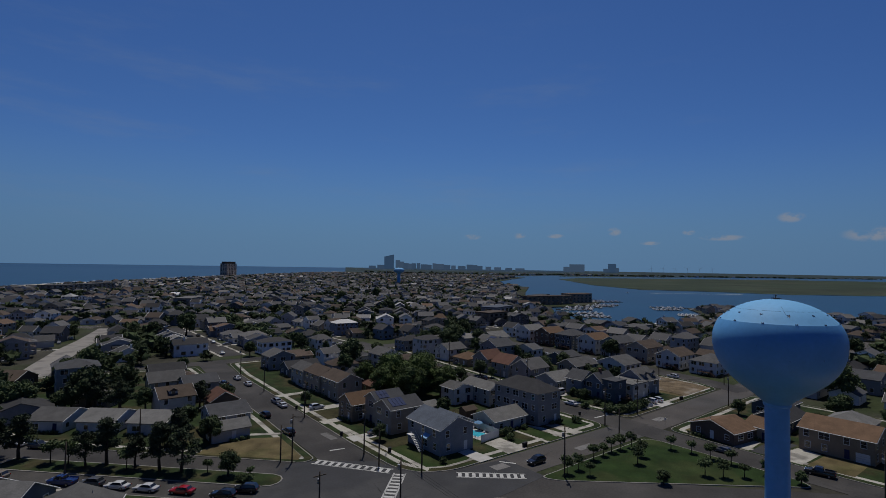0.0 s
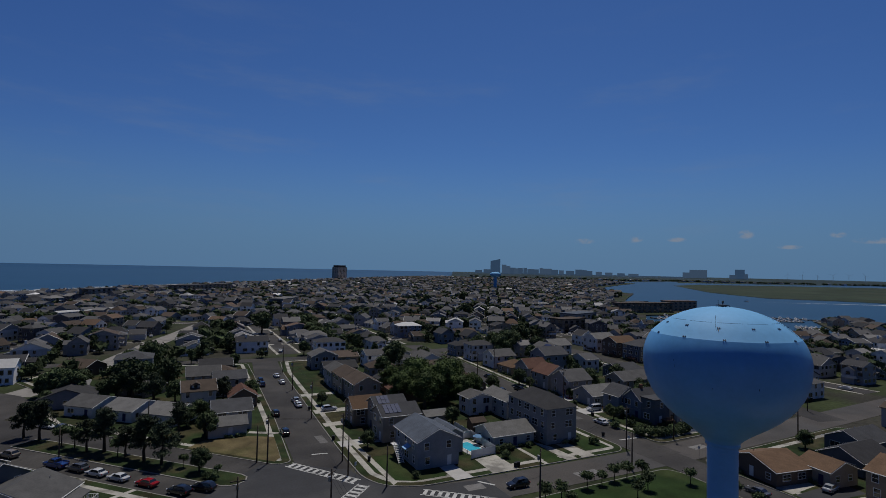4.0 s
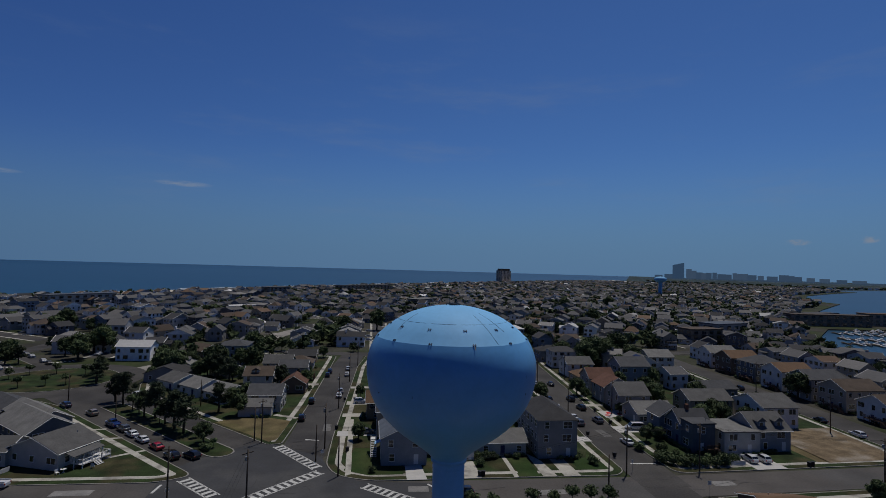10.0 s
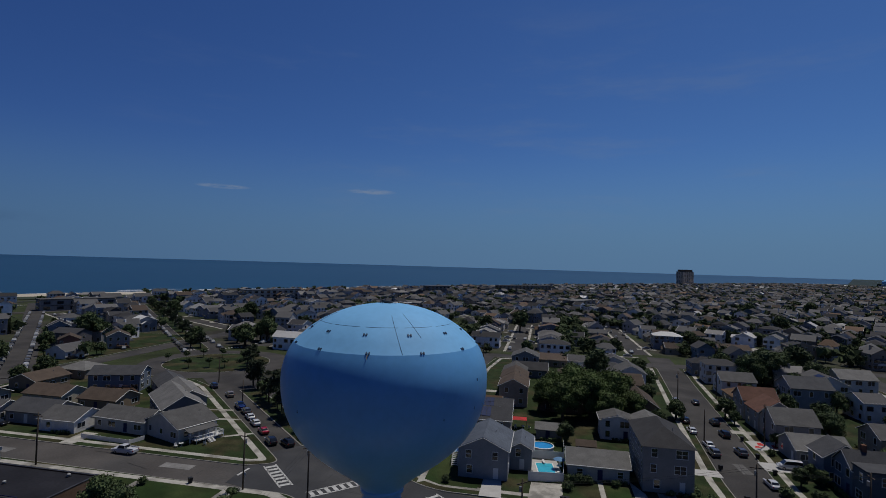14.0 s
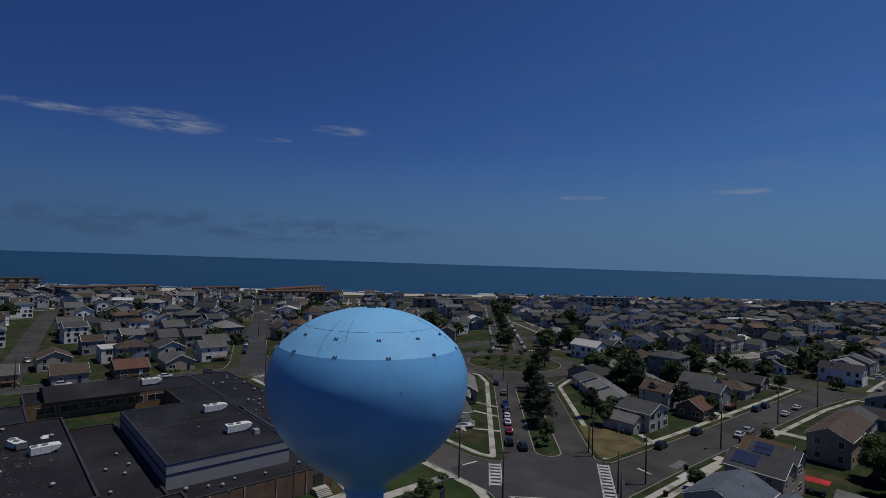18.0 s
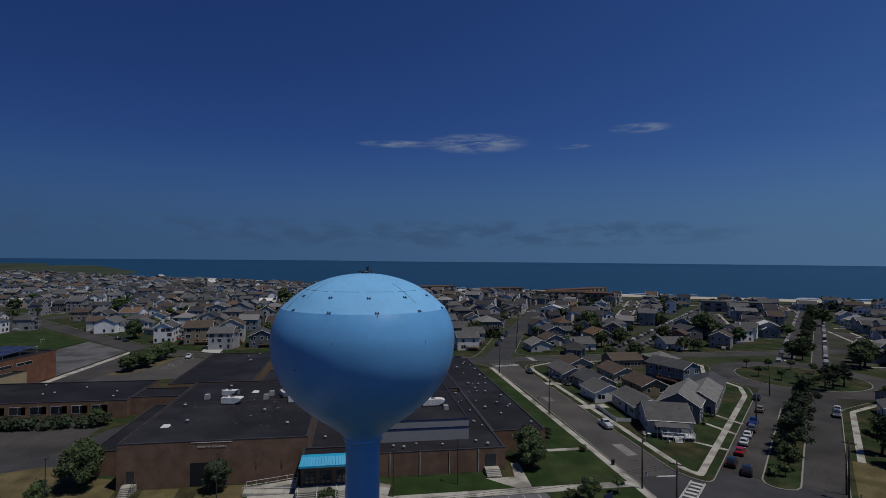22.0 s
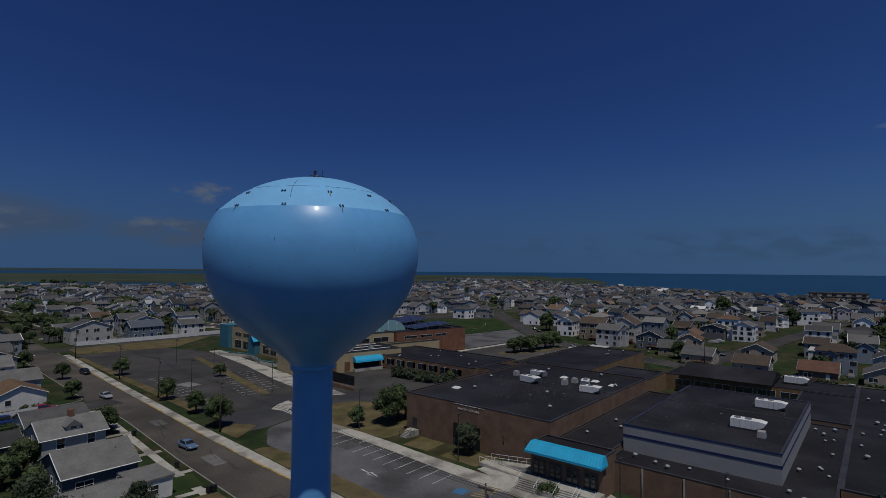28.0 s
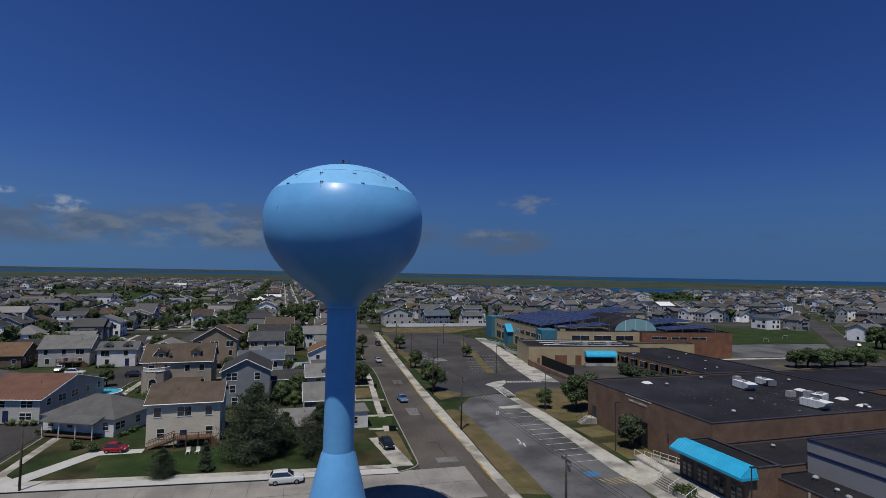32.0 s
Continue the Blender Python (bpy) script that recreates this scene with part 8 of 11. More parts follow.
# the wooden stairs from the raised deck of the beige house
ds = thing("deck_stairs", pose(103.4, -20.9, 0.15), "brown wooden outside stairs with railing beside a raised deck", "stairs")
for i in range(9):
    part("tread", Shape().box(i * 0.42, i * 0.42 + 0.46, -0.6, 0.6, 1.42 - i * 0.165, 1.47 - i * 0.165), M["wood_deck"], ds)
for y in (-0.62, 0.62):
    part("stringer", Shape().tube([(0, y, 1.35), (3.9, y, 0.0)], 0.1, 4), M["wood_deck"], ds)
    part("handrail", Shape().tube([(0, y, 2.4), (3.9, y, 1.0)], 0.06, 4), M["wood_deck"], ds)
    for i in range(9):
        part("baluster", Shape().box(i * 0.47, i * 0.47 + 0.06, y - 0.03, y + 0.03, 1.35 - i * 0.16, 2.35 - i * 0.165), M["wood_deck"], ds)

# ---- yards: pools, fences, drives ----
pool = thing("swimming_pool", pose(94.4, 98.0, 0.15, 0, 0, 8), "rectangular in-ground swimming pool with turquoise water", "pool")
part("deck", Shape().box(-3.1, 3.1, -5.2, 5.4, 0, 0.05), M["concrete_white"], pool)
part("coping", Shape().box(-2.0, 2.0, -3.4, 3.4, 0.05, 0.12), M["trim"], pool)
part("water", Shape().box(-1.75, 1.75, -3.15, 3.15, 0.1, 0.13), M["pool_water"], pool, "turquoise pool water")
part("diving_board", Shape().box(-0.25, 0.25, 2.6, 4.6, 0.4, 0.46), M["trim"], pool)
rpool = thing("round_pool", pose(93.6, 109.6, 0.15), "round above-ground pool with bright blue water", "pool")
part("wall", Shape().lathe([(2.6, 0), (2.6, 1.2), (2.75, 1.25), (2.45, 1.28)], 28), M["trim"], rpool)
part("water", Shape().lathe([(0.01, 1.1), (2.55, 1.1)], 28), M["pool_blue"], rpool, "bright blue water")
rp2 = thing("round_pool", pose(125.0, -61.0, 0.15), "round above-ground pool with turquoise water", "pool")
part("wall", Shape().lathe([(3.6, 0), (3.6, 1.2), (3.75, 1.25), (3.45, 1.28)], 32), M["trim"], rp2)
part("water", Shape().lathe([(0.01, 1.1), (3.55, 1.1)], 32), M["pool_water"], rp2, "turquoise water")
fence([(90.9, 90.9), (97.8, 91.8), (98.4, 104.2), (91.2, 103.6)], 1.9)
fence([(98.4, 104.2), (98.6, 114)], 1.6)
fence([(-12, 88.2), (1.5, 87.4), (2.5, 91)], 1.0, label="low white picket fence before a cottage")
fence([(113.0, -40), (126, -44)], 1.7)
fence([(84, -88.5), (72, -90)], 1.8)
fence([(34, -203), (-6, -201), (-30, -202)], 1.8)
fence([(147, 85.4), (151.5, 85.2)], 1.1)
fence([(156.5, 85.0), (160, 84.9)], 1.1)
DRIVES = [("drive_garage", [(82.0, 89.4), (85.6, 89.6), (86.2, 81.6), (82.0, 81.6)], "concrete_white"), ("drive_pool", [(91.5, 90.4), (97.5, 91.2), (97.6, 81.6), (91.0, 81.6)], "concrete"),
          ("walk_ranch", [(104.6, 93.8), (105.6, 93.8), (105.6, 81.6), (104.6, 81.6)], "concrete"), ("drive_ranch", [(111.0, 96), (113.2, 90.5), (114.0, 81.6), (110.9, 81.6)], "concrete"), ("drive_tall", [(115.5, 91.5), (118.8, 91.5), (119.2, 81.6), (115.5, 81.6)], "concrete"),
          ("drive_tall_side", [(122.6, 103.4), (131, 103.2), (131, 107.0), (122.6, 107.0)], "concrete_white"), ("walk_avenue", [(69.4, 84.4), (70.6, 85.4), (69.8, 125), (68.5, 125)], "concrete"),
          ("drive_a", [(66, 110.2), (77.0, 110.2), (77.0, 114.0), (66, 114.4)], "concrete_white"), ("drive_b", [(66.4, 127.6), (78.5, 127.6), (78.5, 131), (66.4, 131)], "concrete"), ("drive_c", [(66.9, 141), (80, 141), (80, 145), (67, 145)], "concrete"), ("drive_d", [(67.4, 163), (80, 163), (80, 166), (67.4, 166)], "concrete"),
          ("drive_e", [(141.6, 110), (150.4, 110), (150.4, 115.6), (141.8, 115.6)], "concrete_white"), ("drive_f", [(143.5, 137), (151.4, 137), (151.4, 140), (143.8, 140)], "concrete"), ("drive_g", [(161, 92), (168.6, 92), (168.8, 82.6), (161, 82.4)], "concrete_white"),
          ("drive_h", [(140.2, 43.6), (152.6, 42.2), (151.6, 37.0), (140.2, 37.4)], "concrete"), ("drive_h_asphalt", [(140.2, 48.4), (155.6, 48.4), (154.6, 42.8), (140.2, 44.0)], "asphalt_new"), ("drive_h_side", [(140.2, 52.2), (149.6, 53.0), (149.6, 49.4), (140.2, 48.8)], "concrete"), ("drive_red_car", [(120.8, -8.0), (122.8, -10.0), (115.2, -21.5), (107.6, -21.0), (107.6, -19.0), (113.6, -19.2)], "concrete_white"),
          ("walk_w1", [(12, 93), (24.0, 101.5), (23.4, 102.3), (11.5, 94)], "concrete"), ("walk_w2", [(4, 108.5), (15, 110.8), (14.6, 111.8), (3.8, 109.6)], "concrete"), ("walk_w3", [(0, 116.5), (8, 118), (7.6, 119), (0, 117.5)], "concrete"), ("drive_w", [(-14, 83.8), (-10.5, 83.8), (-11, 92), (-15, 92)], "concrete"), ("drive_w2", [(-42, 84.0), (-38.5, 84.0), (-38.5, 94), (-42, 94)], "concrete"),
          ("walk_s1", [(65.8, -22), (71, -22.6), (71, -23.8), (65.7, -23.2)], "concrete"), ("walk_s2", [(64.8, -31.4), (73, -31.6), (73, -33.0), (64.7, -32.6)], "concrete"), ("walk_s3", [(64.2, -44.4), (72, -45), (72, -46.4), (64.1, -45.8)], "concrete"), ("walk_s4", [(63.4, -60), (70, -60.6), (70, -62), (63.3, -61.4)], "concrete"), ("drive_s", [(67.2, -3.4), (70.2, -3.6), (71.8, -18), (68.6, -18)], "concrete"),
          ("walk_lot", [(46.8, 129.6), (53.6, 126), (54.6, 127), (47.6, 131)], "concrete"), ("drive_n", [(48, 168), (55.6, 168), (55.6, 171), (48, 171)], "concrete"), ("pavement_tower_side", [(70, -0.9), (122, -7.0), (125, -10.2), (124.2, -11), (121, -8.9), (70, -2.9)], "concrete_white")]
for nm, poly, mt in DRIVES:
    slab(nm, poly, 0.1, 0.149 if nm[0] == "d" else 0.153, M[mt], label="concrete driveway across the lawn" if nm[0] == "d" else "narrow concrete path")
for nm, poly, mt in (("lawn_dry_corner", [(51.6, 108.6), (50.0, 106.6), (33, 123.4), (36.5, 127.6), (46.5, 127.2), (52.6, 124)], "grass_dry"), ("lawn_red_white", [(144.6, 131.2), (151.0, 132), (150.6, 125.6), (144.6, 124.2)], "concrete_white"), ("lawn_vacant", [(182, 85.5), (203, 86.6), (207, 112), (184, 110)], "dirt"), ("lawn_drive_dry", [(141.0, 36.8), (152.6, 36.2), (152.0, 28), (141.0, 28)], "grass_dry"), ("lawn_vacant_b", [(179.5, 86), (182.5, 86), (184, 109), (179.8, 108)], "grass_dry"),
                     ("lawn_corner_dry", [(144, 66.2), (160, 67.0), (158, 61), (152.5, 62.5), (143, 50), (142.2, 62)], "grass_dry"), ("lawn_green_a", [(66.2, -24.6), (70.4, -25), (70.4, -30.8), (65.4, -30.6)], "grass_green"), ("lawn_green_b", [(114, -22.5), (112, -12), (90, -8), (86, -10), (88, -19), (107, -18.4)], "grass_green"), ("lawn_green_c", [(104, 82), (110.3, 82), (110.3, 92.5), (106, 92.5), (106, 84)], "grass_green"),
                     ("lawn_green_d", [(69.0, 87.4), (74, 84.6), (81.4, 84.6), (81.4, 89.0), (76.4, 90.0), (75.5, 101), (70.8, 101)], "grass_green"), ("lawn_green_e", [(120, 84.8), (127, 84.8), (127, 98), (124.6, 92), (119.8, 90.4)], "grass_green"), ("lawn_green_f", [(66.5, -48), (71, -48), (71, -58), (65.6, -58)], "grass_dry"), ("lawn_dry_s", [(66.8, -6), (68, -5), (70, -18), (70.2, -21.4), (66.2, -21)], "grass_dry")):
    slab(nm, poly, 0.1, 0.147, M[mt], label="dry brown lawn" if mt == "grass_dry" else ("bare sandy vacant lot" if mt == "dirt" else ("painted concrete pad" if mt[0] == "c" else "green lawn")))
for i, (x0, x1, y0, y1, mt) in enumerate(((145.2, 147.2, 126.2, 127.6, "red_cloth"), (149.6, 151.2, 126.8, 129.6, "red_cloth"), (146.6, 148.6, 128.2, 130.6, "red_cloth"))):
    slab("painted_panel_%d" % (i + 1), [(x0, y0), (x1, y0 + 0.2), (x1 - 0.6, y1), (x0 + 0.5, y1)], 0.147, 0.152, M[mt], label="red painted shape on a white pad")
can2 = thing("canopy_tent", pose(86.4, 125.6, 0.15, 0, 0, 4), "red fabric sun canopy over a patio", "canopy")
part("cloth", Shape().add([(-3, -1.6, 2.4), (3, -1.6, 2.4), (3, 1.6, 2.4), (-3, 1.6, 2.4), (0, 0, 2.9)], [(0, 1, 4), (1, 2, 4), (2, 3, 4), (3, 0, 4)]), M["red_cloth"], can2)
for sx in (-2.9, 2.9):
    for sy in (-1.5, 1.5):
        part("leg", Shape().tube([(sx, sy, 0), (sx, sy, 2.4)], 0.04, 5), M["steel"], can2)
# open white decking and steps by the corner house
wd = thing("side_stairs", pose(75.2, 98.0, 0.15), "white wooden outside stairs of the corner house", "stairs")
for i in range(10):
    part("tread", Shape().box(-0.6, 0.6, -3.4 + i * 0.34, -3.0 + i * 0.34, 0.22 + i * 0.28, 0.28 + i * 0.28), M["trim"], wd)
for x in (-0.62, 0.62):
    part("stringer", Shape().tube([(x, -3.5, 0.1), (x, 0.1, 3.0)], 0.08, 4), M["trim"], wd)
    part("handrail", Shape().tube([(x, -3.5, 1.1), (x, 0.1, 4.0)], 0.05, 4), M["trim"], wd)
part("platform", Shape().box(-0.7, 0.7, 0, 1.8, 2.9, 3.05), M["trim"], wd)
aw2 = thing("awning", pose(76.9, 94.2, 3.3), "pale blue awning over a side door", "awning")
part("cloth", Shape().add([(0, -1.1, 1.0), (0, 1.1, 1.0), (-1.5, 1.1, 0.3), (-1.5, -1.1, 0.3), (0, -1.1, 0.94), (0, 1.1, 0.94), (-1.5, 1.1, 0.24), (-1.5, -1.1, 0.24)], [(0, 1, 2, 3), (7, 6, 5, 4), (3, 2, 6, 7)]), material("awning_cloth", (0.30, 0.50, 0.72), 0.7), aw2)

# ---- parked cars ----
B = 135.0
for x, y, k, c in ((31.2, 97.0, "suv", "black"), (25.6, 103.4, "sedan", "red"), (20.4, 108.6, "sedan", "white"), (16.2, 113.0, "sedan", "white"), (12.4, 117.3, "suv", "grey"), (8.0, 121.4, "pickup", "blue"), (-2.2, 132.0, "suv", "tan"), (-13.6, 140.6, "suv", "navy")):
    car(k, c, x, y, B)
car("suv", "black", 35.4, 97.0, 140)
for x, y, k, c in ((0.6, 153.8, "sedan", "white"), (4.8, 149.2, "suv", "grey")):
    car(k, c, x, y, -45)
car("pickup", "white", 4.4, 83.0, 178)
car("suv", "black", 55.4, 125.4, 92)
car("suv", "black", 56.0, 144.0, 92)
for x, y, k, c in ((57.6, 184.0, "suv", "navy"), (57.9, 191.2, "suv", "navy"), (64.9, 186.0, "sedan", "white"), (64.2, 157.0, "suv", "silver"), (64.0, 151.5, "sedan", "white")):
    car(k, c, x, y, 92)
car("suv", "white", 71.4, 143.0, 2, 0.15, "on a concrete drive")
car("sedan", "grey", 73.4, 112.2, 2, 0.15, "on a concrete drive")
car("suv", "black", 92.0, 74.0, 178)
for x, y, k, c, r in ((139.4, 101.2, "sedan", "white", 92), (139.9, 120.0, "suv", "grey", 92), (140.6, 134.0, "suv", "black", 92), (133.4, 118.0, "suv", "grey", 92), (133.9, 123.8, "sedan", "white", 92), (132.9, 135.2, "sedan", "white", 92), (133.4, 144.6, "suv", "black", 92), (136.6, 169.0, "sedan", "silver", 88), (142.4, 168, "sedan", "black", 88), (141.4, 145.0, "suv", "black", 90)):
    car(k, c, x, y, r)
car("van", "white", 147.4, 112.6, 178, 0.15, "on a concrete drive")
car("suv", "white", 163.0, 87.6, 88, 0.15, "on a concrete drive")
car("suv", "white", 166.2, 87.4, 88, 0.15, "on a concrete drive")
car("small", "red", 111.6, -20.4, 170, 0.15, "on a concrete drive")
car("suv", "white", 85.8, -1.6, 178)
car("sedan", "bluegrey", 60.2, -43.5, 92)
car("sedan", "silver", 56.6, -96.5, 92)
car("suv", "black", 50.0, -135, 92)
car("sedan", "black", 69.6, -13.0, 95, 0.15, "on a concrete drive")
car("suv", "black", 124.5, -85.2, 178)
car("suv", "white", 140.5, -91.5, 178)
car("sedan", "white", 146.5, -98, 95, 0.15, "on a concrete drive")
car("pickup", "black", 136.5, 33.0, 100)
car("sedan", "silver", 149.2, 46.6, 8, 0.16, "on an asphalt drive")
car("sedan", "grey", 134.0, 52.0, 92)
car("van", "blue", 78.8, -86.2, 176)
car("suv", "red", 70.2, -92.4, 178)
car("suv", "white", -45.6, 90.2, 2, 0.15, "on a concrete drive")
car("sedan", "black", -38.5, 90.4, 2, 0.15, "on a concrete drive")
car("sedan", "black", -57.6, 84.2, 178)
car("sedan", "white", 64.8, 198, 92)
for i, (x, y) in enumerate(((-118, 88.6), (-124, 91), (-130, 93.6), (-137, 96.6), (-144, 99.6), (-151, 102.6), (-158, 105))):
    car(("suv", "sedan")[i % 2], ("black", "grey", "navy", "white")[i % 4], x, y, 157)
for i in range(7):
    car(("suv", "sedan", "pickup")[i % 3], ("white", "grey", "black", "silver")[i % 4], -89.6 + (i % 2) * 6.6 + i * 0.9, 20 + i * 7.2, 82)
for i in range(17):
    x, y = blvd(158 + i * 15.0, 0.4 * (i % 3))
    tree(("cedar", "broad", "cedar")[i % 3], x, y, (0.95, 1.25, 0.7, 1.1, 0.85)[i % 5], near=False, group="trees on the median")
for i in range(5):
    car(("suv", "sedan")[i % 2], ("white", "black", "grey")[i % 3], 208.6 + i * 1.6, 104 + i * 14, 84)
car("pickup", "white", -101.5, -45.6, 8, 0.16, "in a school lot")
car("suv", "red", -151, -66, 95, 0.15, "on a drive")
car("van", "white", -149, -60.5, 95, 0.15, "on a drive")
car("pickup", "white", -124.5, -40.2, 5, 0.16, "on a concrete drive")
car("sedan", "white", -121.7, 5.6, 8, 0.16)
car("suv", "grey", -128, 6.6, 8, 0.16)
car("suv", "silver", -139, 13.5, 8, 0.16)
car("sedan", "black", -150, -88.8, 222)
car("suv", "black", -156.6, -95.0, 222)

# ---- trees and shrubs ----
for x, y, k in ((1.2, 142.6, 1.25), (16.0, 127.4, 1.3), (24.4, 117.8, 1.3), (27.8, 114.4, 1.2), (-2.6, 146.2, 1.1), (12.4, 129.6, 0.95), (20.6, 122.2, 0.9)):
    tree("cedar", x, y, k, group="trees on the median")
for x, y, k in ((6.6, 136.0, 1.75), (9.6, 133.0, 1.8), (19.0, 122.6, 1.6), (32.0, 110.6, 1.0)):
    tree("small", x, y, k, group="trees on the median")
tree("broad", 35.0, 106.6, 0.74, group="trees on the median")
tree("small", 38.2, 103.0, 0.8)
tree("small", 40.2, 67.4, 1.0)
for x, y in ((-52, 178), (-56, 172), (-50, 186), (-41, 164.5), (-34.6, 168), (-29, 169.5), (-42, 188), (-31, 186)):
    tree("small", x, y, 1.35, 0.16, group="trees on the circle")
for x, y in ((-22, 176), (-24, 182), (-20, 171)):
    tree("cedar", x, y, 1.0, 0.16)
for x, y in ((92.5, 65.8), (96.2, 65.7), (95.6, 62.3), (115.2, 67.8), (118.7, 67.0), (114.8, 61.9), (125.4, 60.5), (126.9, 56.2), (126.8, 51.7), (127.1, 47.2), (121.4, 42.2), (117.8, 44.9), (115.6, 47.7), (111.8, 68.0), (108.1, 67.6), (104, 67.4), (110, 60), (126.5, 40), (124.0, 36.4)):
    tree("small", x, y, 1.05 + 0.25 * ((int(x * 7)) % 3) / 2, group="young trees in the park")
tree("broad", 104.4, 50.8, 0.5, squash=0.8)
tree("broad", 127.0, 33.5, 0.42)
for x, y, s in ((99, 134, 1.7), (107, 140, 1.95), (114, 147, 1.9), (103, 150, 1.9), (95, 143, 1.5), (111.5, 133.5, 1.4), (118.5, 139, 1.3), (109, 158, 1.5), (97, 158, 1.4)):
    tree("broad", x, y, s, bright=True, label="big leafy tree with sunlit bright green crown")
for x, y, s in ((124, 134, 0.8), (126.5, 163, 0.9), (71.5, 107.0, 0.62), (71, 150, 0.6), (99, 116, 0.75), (36, 146, 0.85), (33, 141, 0.8), (30, 170, 1.0), (37, 163, 0.9), (50, 185, 0.6), (24, 176, 0.9), (10, 182, 0.9), (26, 194, 0.8), (-4, 176, 0.75), (2, 200, 1.0), (20, 230, 0.9), (52, 226, 0.8),
                (168, 113, 1.0), (176, 116, 0.95), (184, 140, 1.1), (170, 148, 1.1), (166, 160, 1.0), (150.5, 128, 0.5), (147, 146, 0.6), (183, 107, 0.7), (170, 203, 1.8), (178, 208, 2.0), (186, 214, 1.8), (164, 213, 1.6), (194, 206, 1.5), (166, 135, 1.2), (146.5, 152, 0.9), (195, 172, 0.9), (200, 132, 0.8), (163, 182, 0.7), (149.6, 103.5, 0.5), (149.5, 108, 0.45),
                (167, 42, 0.9), (172, 64, 0.7), (157.5, 33, 0.6), (176, 26, 1.0), (196, 44, 1.0), (190, 30, 1.2), (198, 24, 1.2), (150, 20, 0.9),
                (66, -67, 0.7), (31.3, -29.8, 0.62), (25.4, -26.6, 1.12), (21.6, -27.4, 1.1), (27.6, 56.2, 0.9), (23.4, 56.8, 1.05), (10.6, 65.4, 0.4), (42.6, 61.0, 0.62), (47.4, -83.0, 0.78), (48.3, -65.4, 0.74), (50.3, -51.6, 0.95), (43.6, -124.0, 0.8), (24.6, -100.4, 0.6), (57.0, -131, 0.7),
                (-13, -40.6, 0.6), (99, -66, 0.7), (85, -84, 0.6), (82, -66, 0.7), (100, -122, 1.0), (82, -128, 1.1), (97, -150, 1.1), (82, -146, 1.1), (60, -160, 0.8), (62, -176, 0.9), (120, -118, 0.9), (140, -124, 1.0), (158, -128, 1.1), (128, -128, 0.9), (104.5, -14.0, 0.24), (112, -48, 0.7), (84, -40, 0.6), (128, -74, 0.6), (119, -84, 0.6), (101, -84, 0.7)):
    tree("broad", x, y, s)
for x, y, s in ((186, 216, 1.2), (183, 195, 1.1), (183, 167, 1.05), (203, 213, 1.1), (178, 123, 0.85), (184, 128, 0.9), (182, 113.5, 0.85), (132, 148, 0.8), (185, 234, 1.2), (123, 253, 1.2), (132, 188, 0.9), (145, 102, 0.6)):
    tree("broad", x, y, s)
for x, y in ((141, 88.4), (143.2, 86.8), (145.4, 85.4), (147.6, 85.2), (150, 85), (152.6, 84.8), (155.4, 85.6), (158.6, 86.8), (140.6, 96.4), (142.4, 90)):
    tree("bush", x, y, 1.5 + 0.3 * (int(x) % 2))
for x, y, s in ((67.7, -62.8, 0.8), (83.1, -49.1, 0.85), (62.6, -101, 0.7), (86.5, -45, 0.75)):
    tree("broad", x, y, s)
for x, y, s in ((1.5, 184, 1.35), (-1.5, 190, 1.2), (20.9, 224.4, 1.8), (14.0, 221, 1.4), (27.4, 192.3, 1.5), (51.4, 165.4, 0.9), (37.3, 129.4, 0.95), (57.8, 321, 1.6), (77.7, 337, 2.0), (85.4, 246, 1.0), (32, 287, 1.1),
                (114, 199.4, 1.7), (104.5, 187.5, 1.1), (128, 254, 1.3), (258, 396, 2.0), (193.5, 219.4, 2.1), (184.6, 231.5, 1.4), (173.4, 175.7, 1.3), (131.2, 146, 0.8), (291, 549, 2.0), (365, 592, 2.2), (226.4, 145, 1.4),
                (219, 50.7, 1.8), (218.7, 61, 1.1), (361, 97, 2.2), (193.7, 45, 0.9), (342, 76, 1.4), (-250, -131, 2.1), (-156.4, -87.4, 1.4), (-291, 12.4, 1.6), (-375, -44, 2.0), (-165, -23.7, 1.0), (-107, -4.2, 1.0),
                (-150, 150.8, 1.9), (-111.6, 148.5, 1.3), (-75.4, 136, 1.1), (-70.4, 122.5, 1.0), (-125, 203, 2.1), (-123.4, 179, 1.2), (-189, 217, 1.2), (-171, 322, 1.7), (-71, 206, 1.1), (-51.6, 221, 1.6), (-48.6, 236, 1.8), (-3.6, 187.8, 1.4), (-112, 326, 1.8), (16.6, 181, 1.8), (-49, 216, 1.3), (-54, 239, 1.35), (-60, 227, 1.2), (-121, 208, 1.35), (-112, 214, 1.2), (-128, 200, 1.1), (-104, 300, 1.5), (-6.6, 192.2, 1.15), (-36, 222, 1.0), (20, 205, 1.1)):
    tree("broad", x, y, s, near=False)
for x, y, s in ((18, 177, 1.35), (24, 172, 1.2), (13, 184, 1.1), (31, 133, 1.1), (-161.6, -88.4, 1.2)):
    tree("cedar", x, y, s)
for x, y, s in ((90.6, -12.4, 1.14), (80.6, -11.5, 0.82)):
    tree("fir", x, y, s)
tree("fir", 102.4, -7.6, 0.40)
tree("broad", 29.4, -2.4, 0.80, leaf="leaf_pine", label="full dark green tree before the brick wall")
tree("pine", 97.0, -8.4, 0.46)
tree("fir", 86.0, -17.5, 0.55)
for x, y in ((-11.6, -60.2), (-11.8, -57.2), (-11.4, -54.2), (-11.8, -51.0), (-11.6, -47.0), (-11.4, -43.4), (-11.8, -39.6)):
    tree("bush", x, y, 2.2, label="clipped dark hedge shrub before the wing", leaf="leaf_pine")
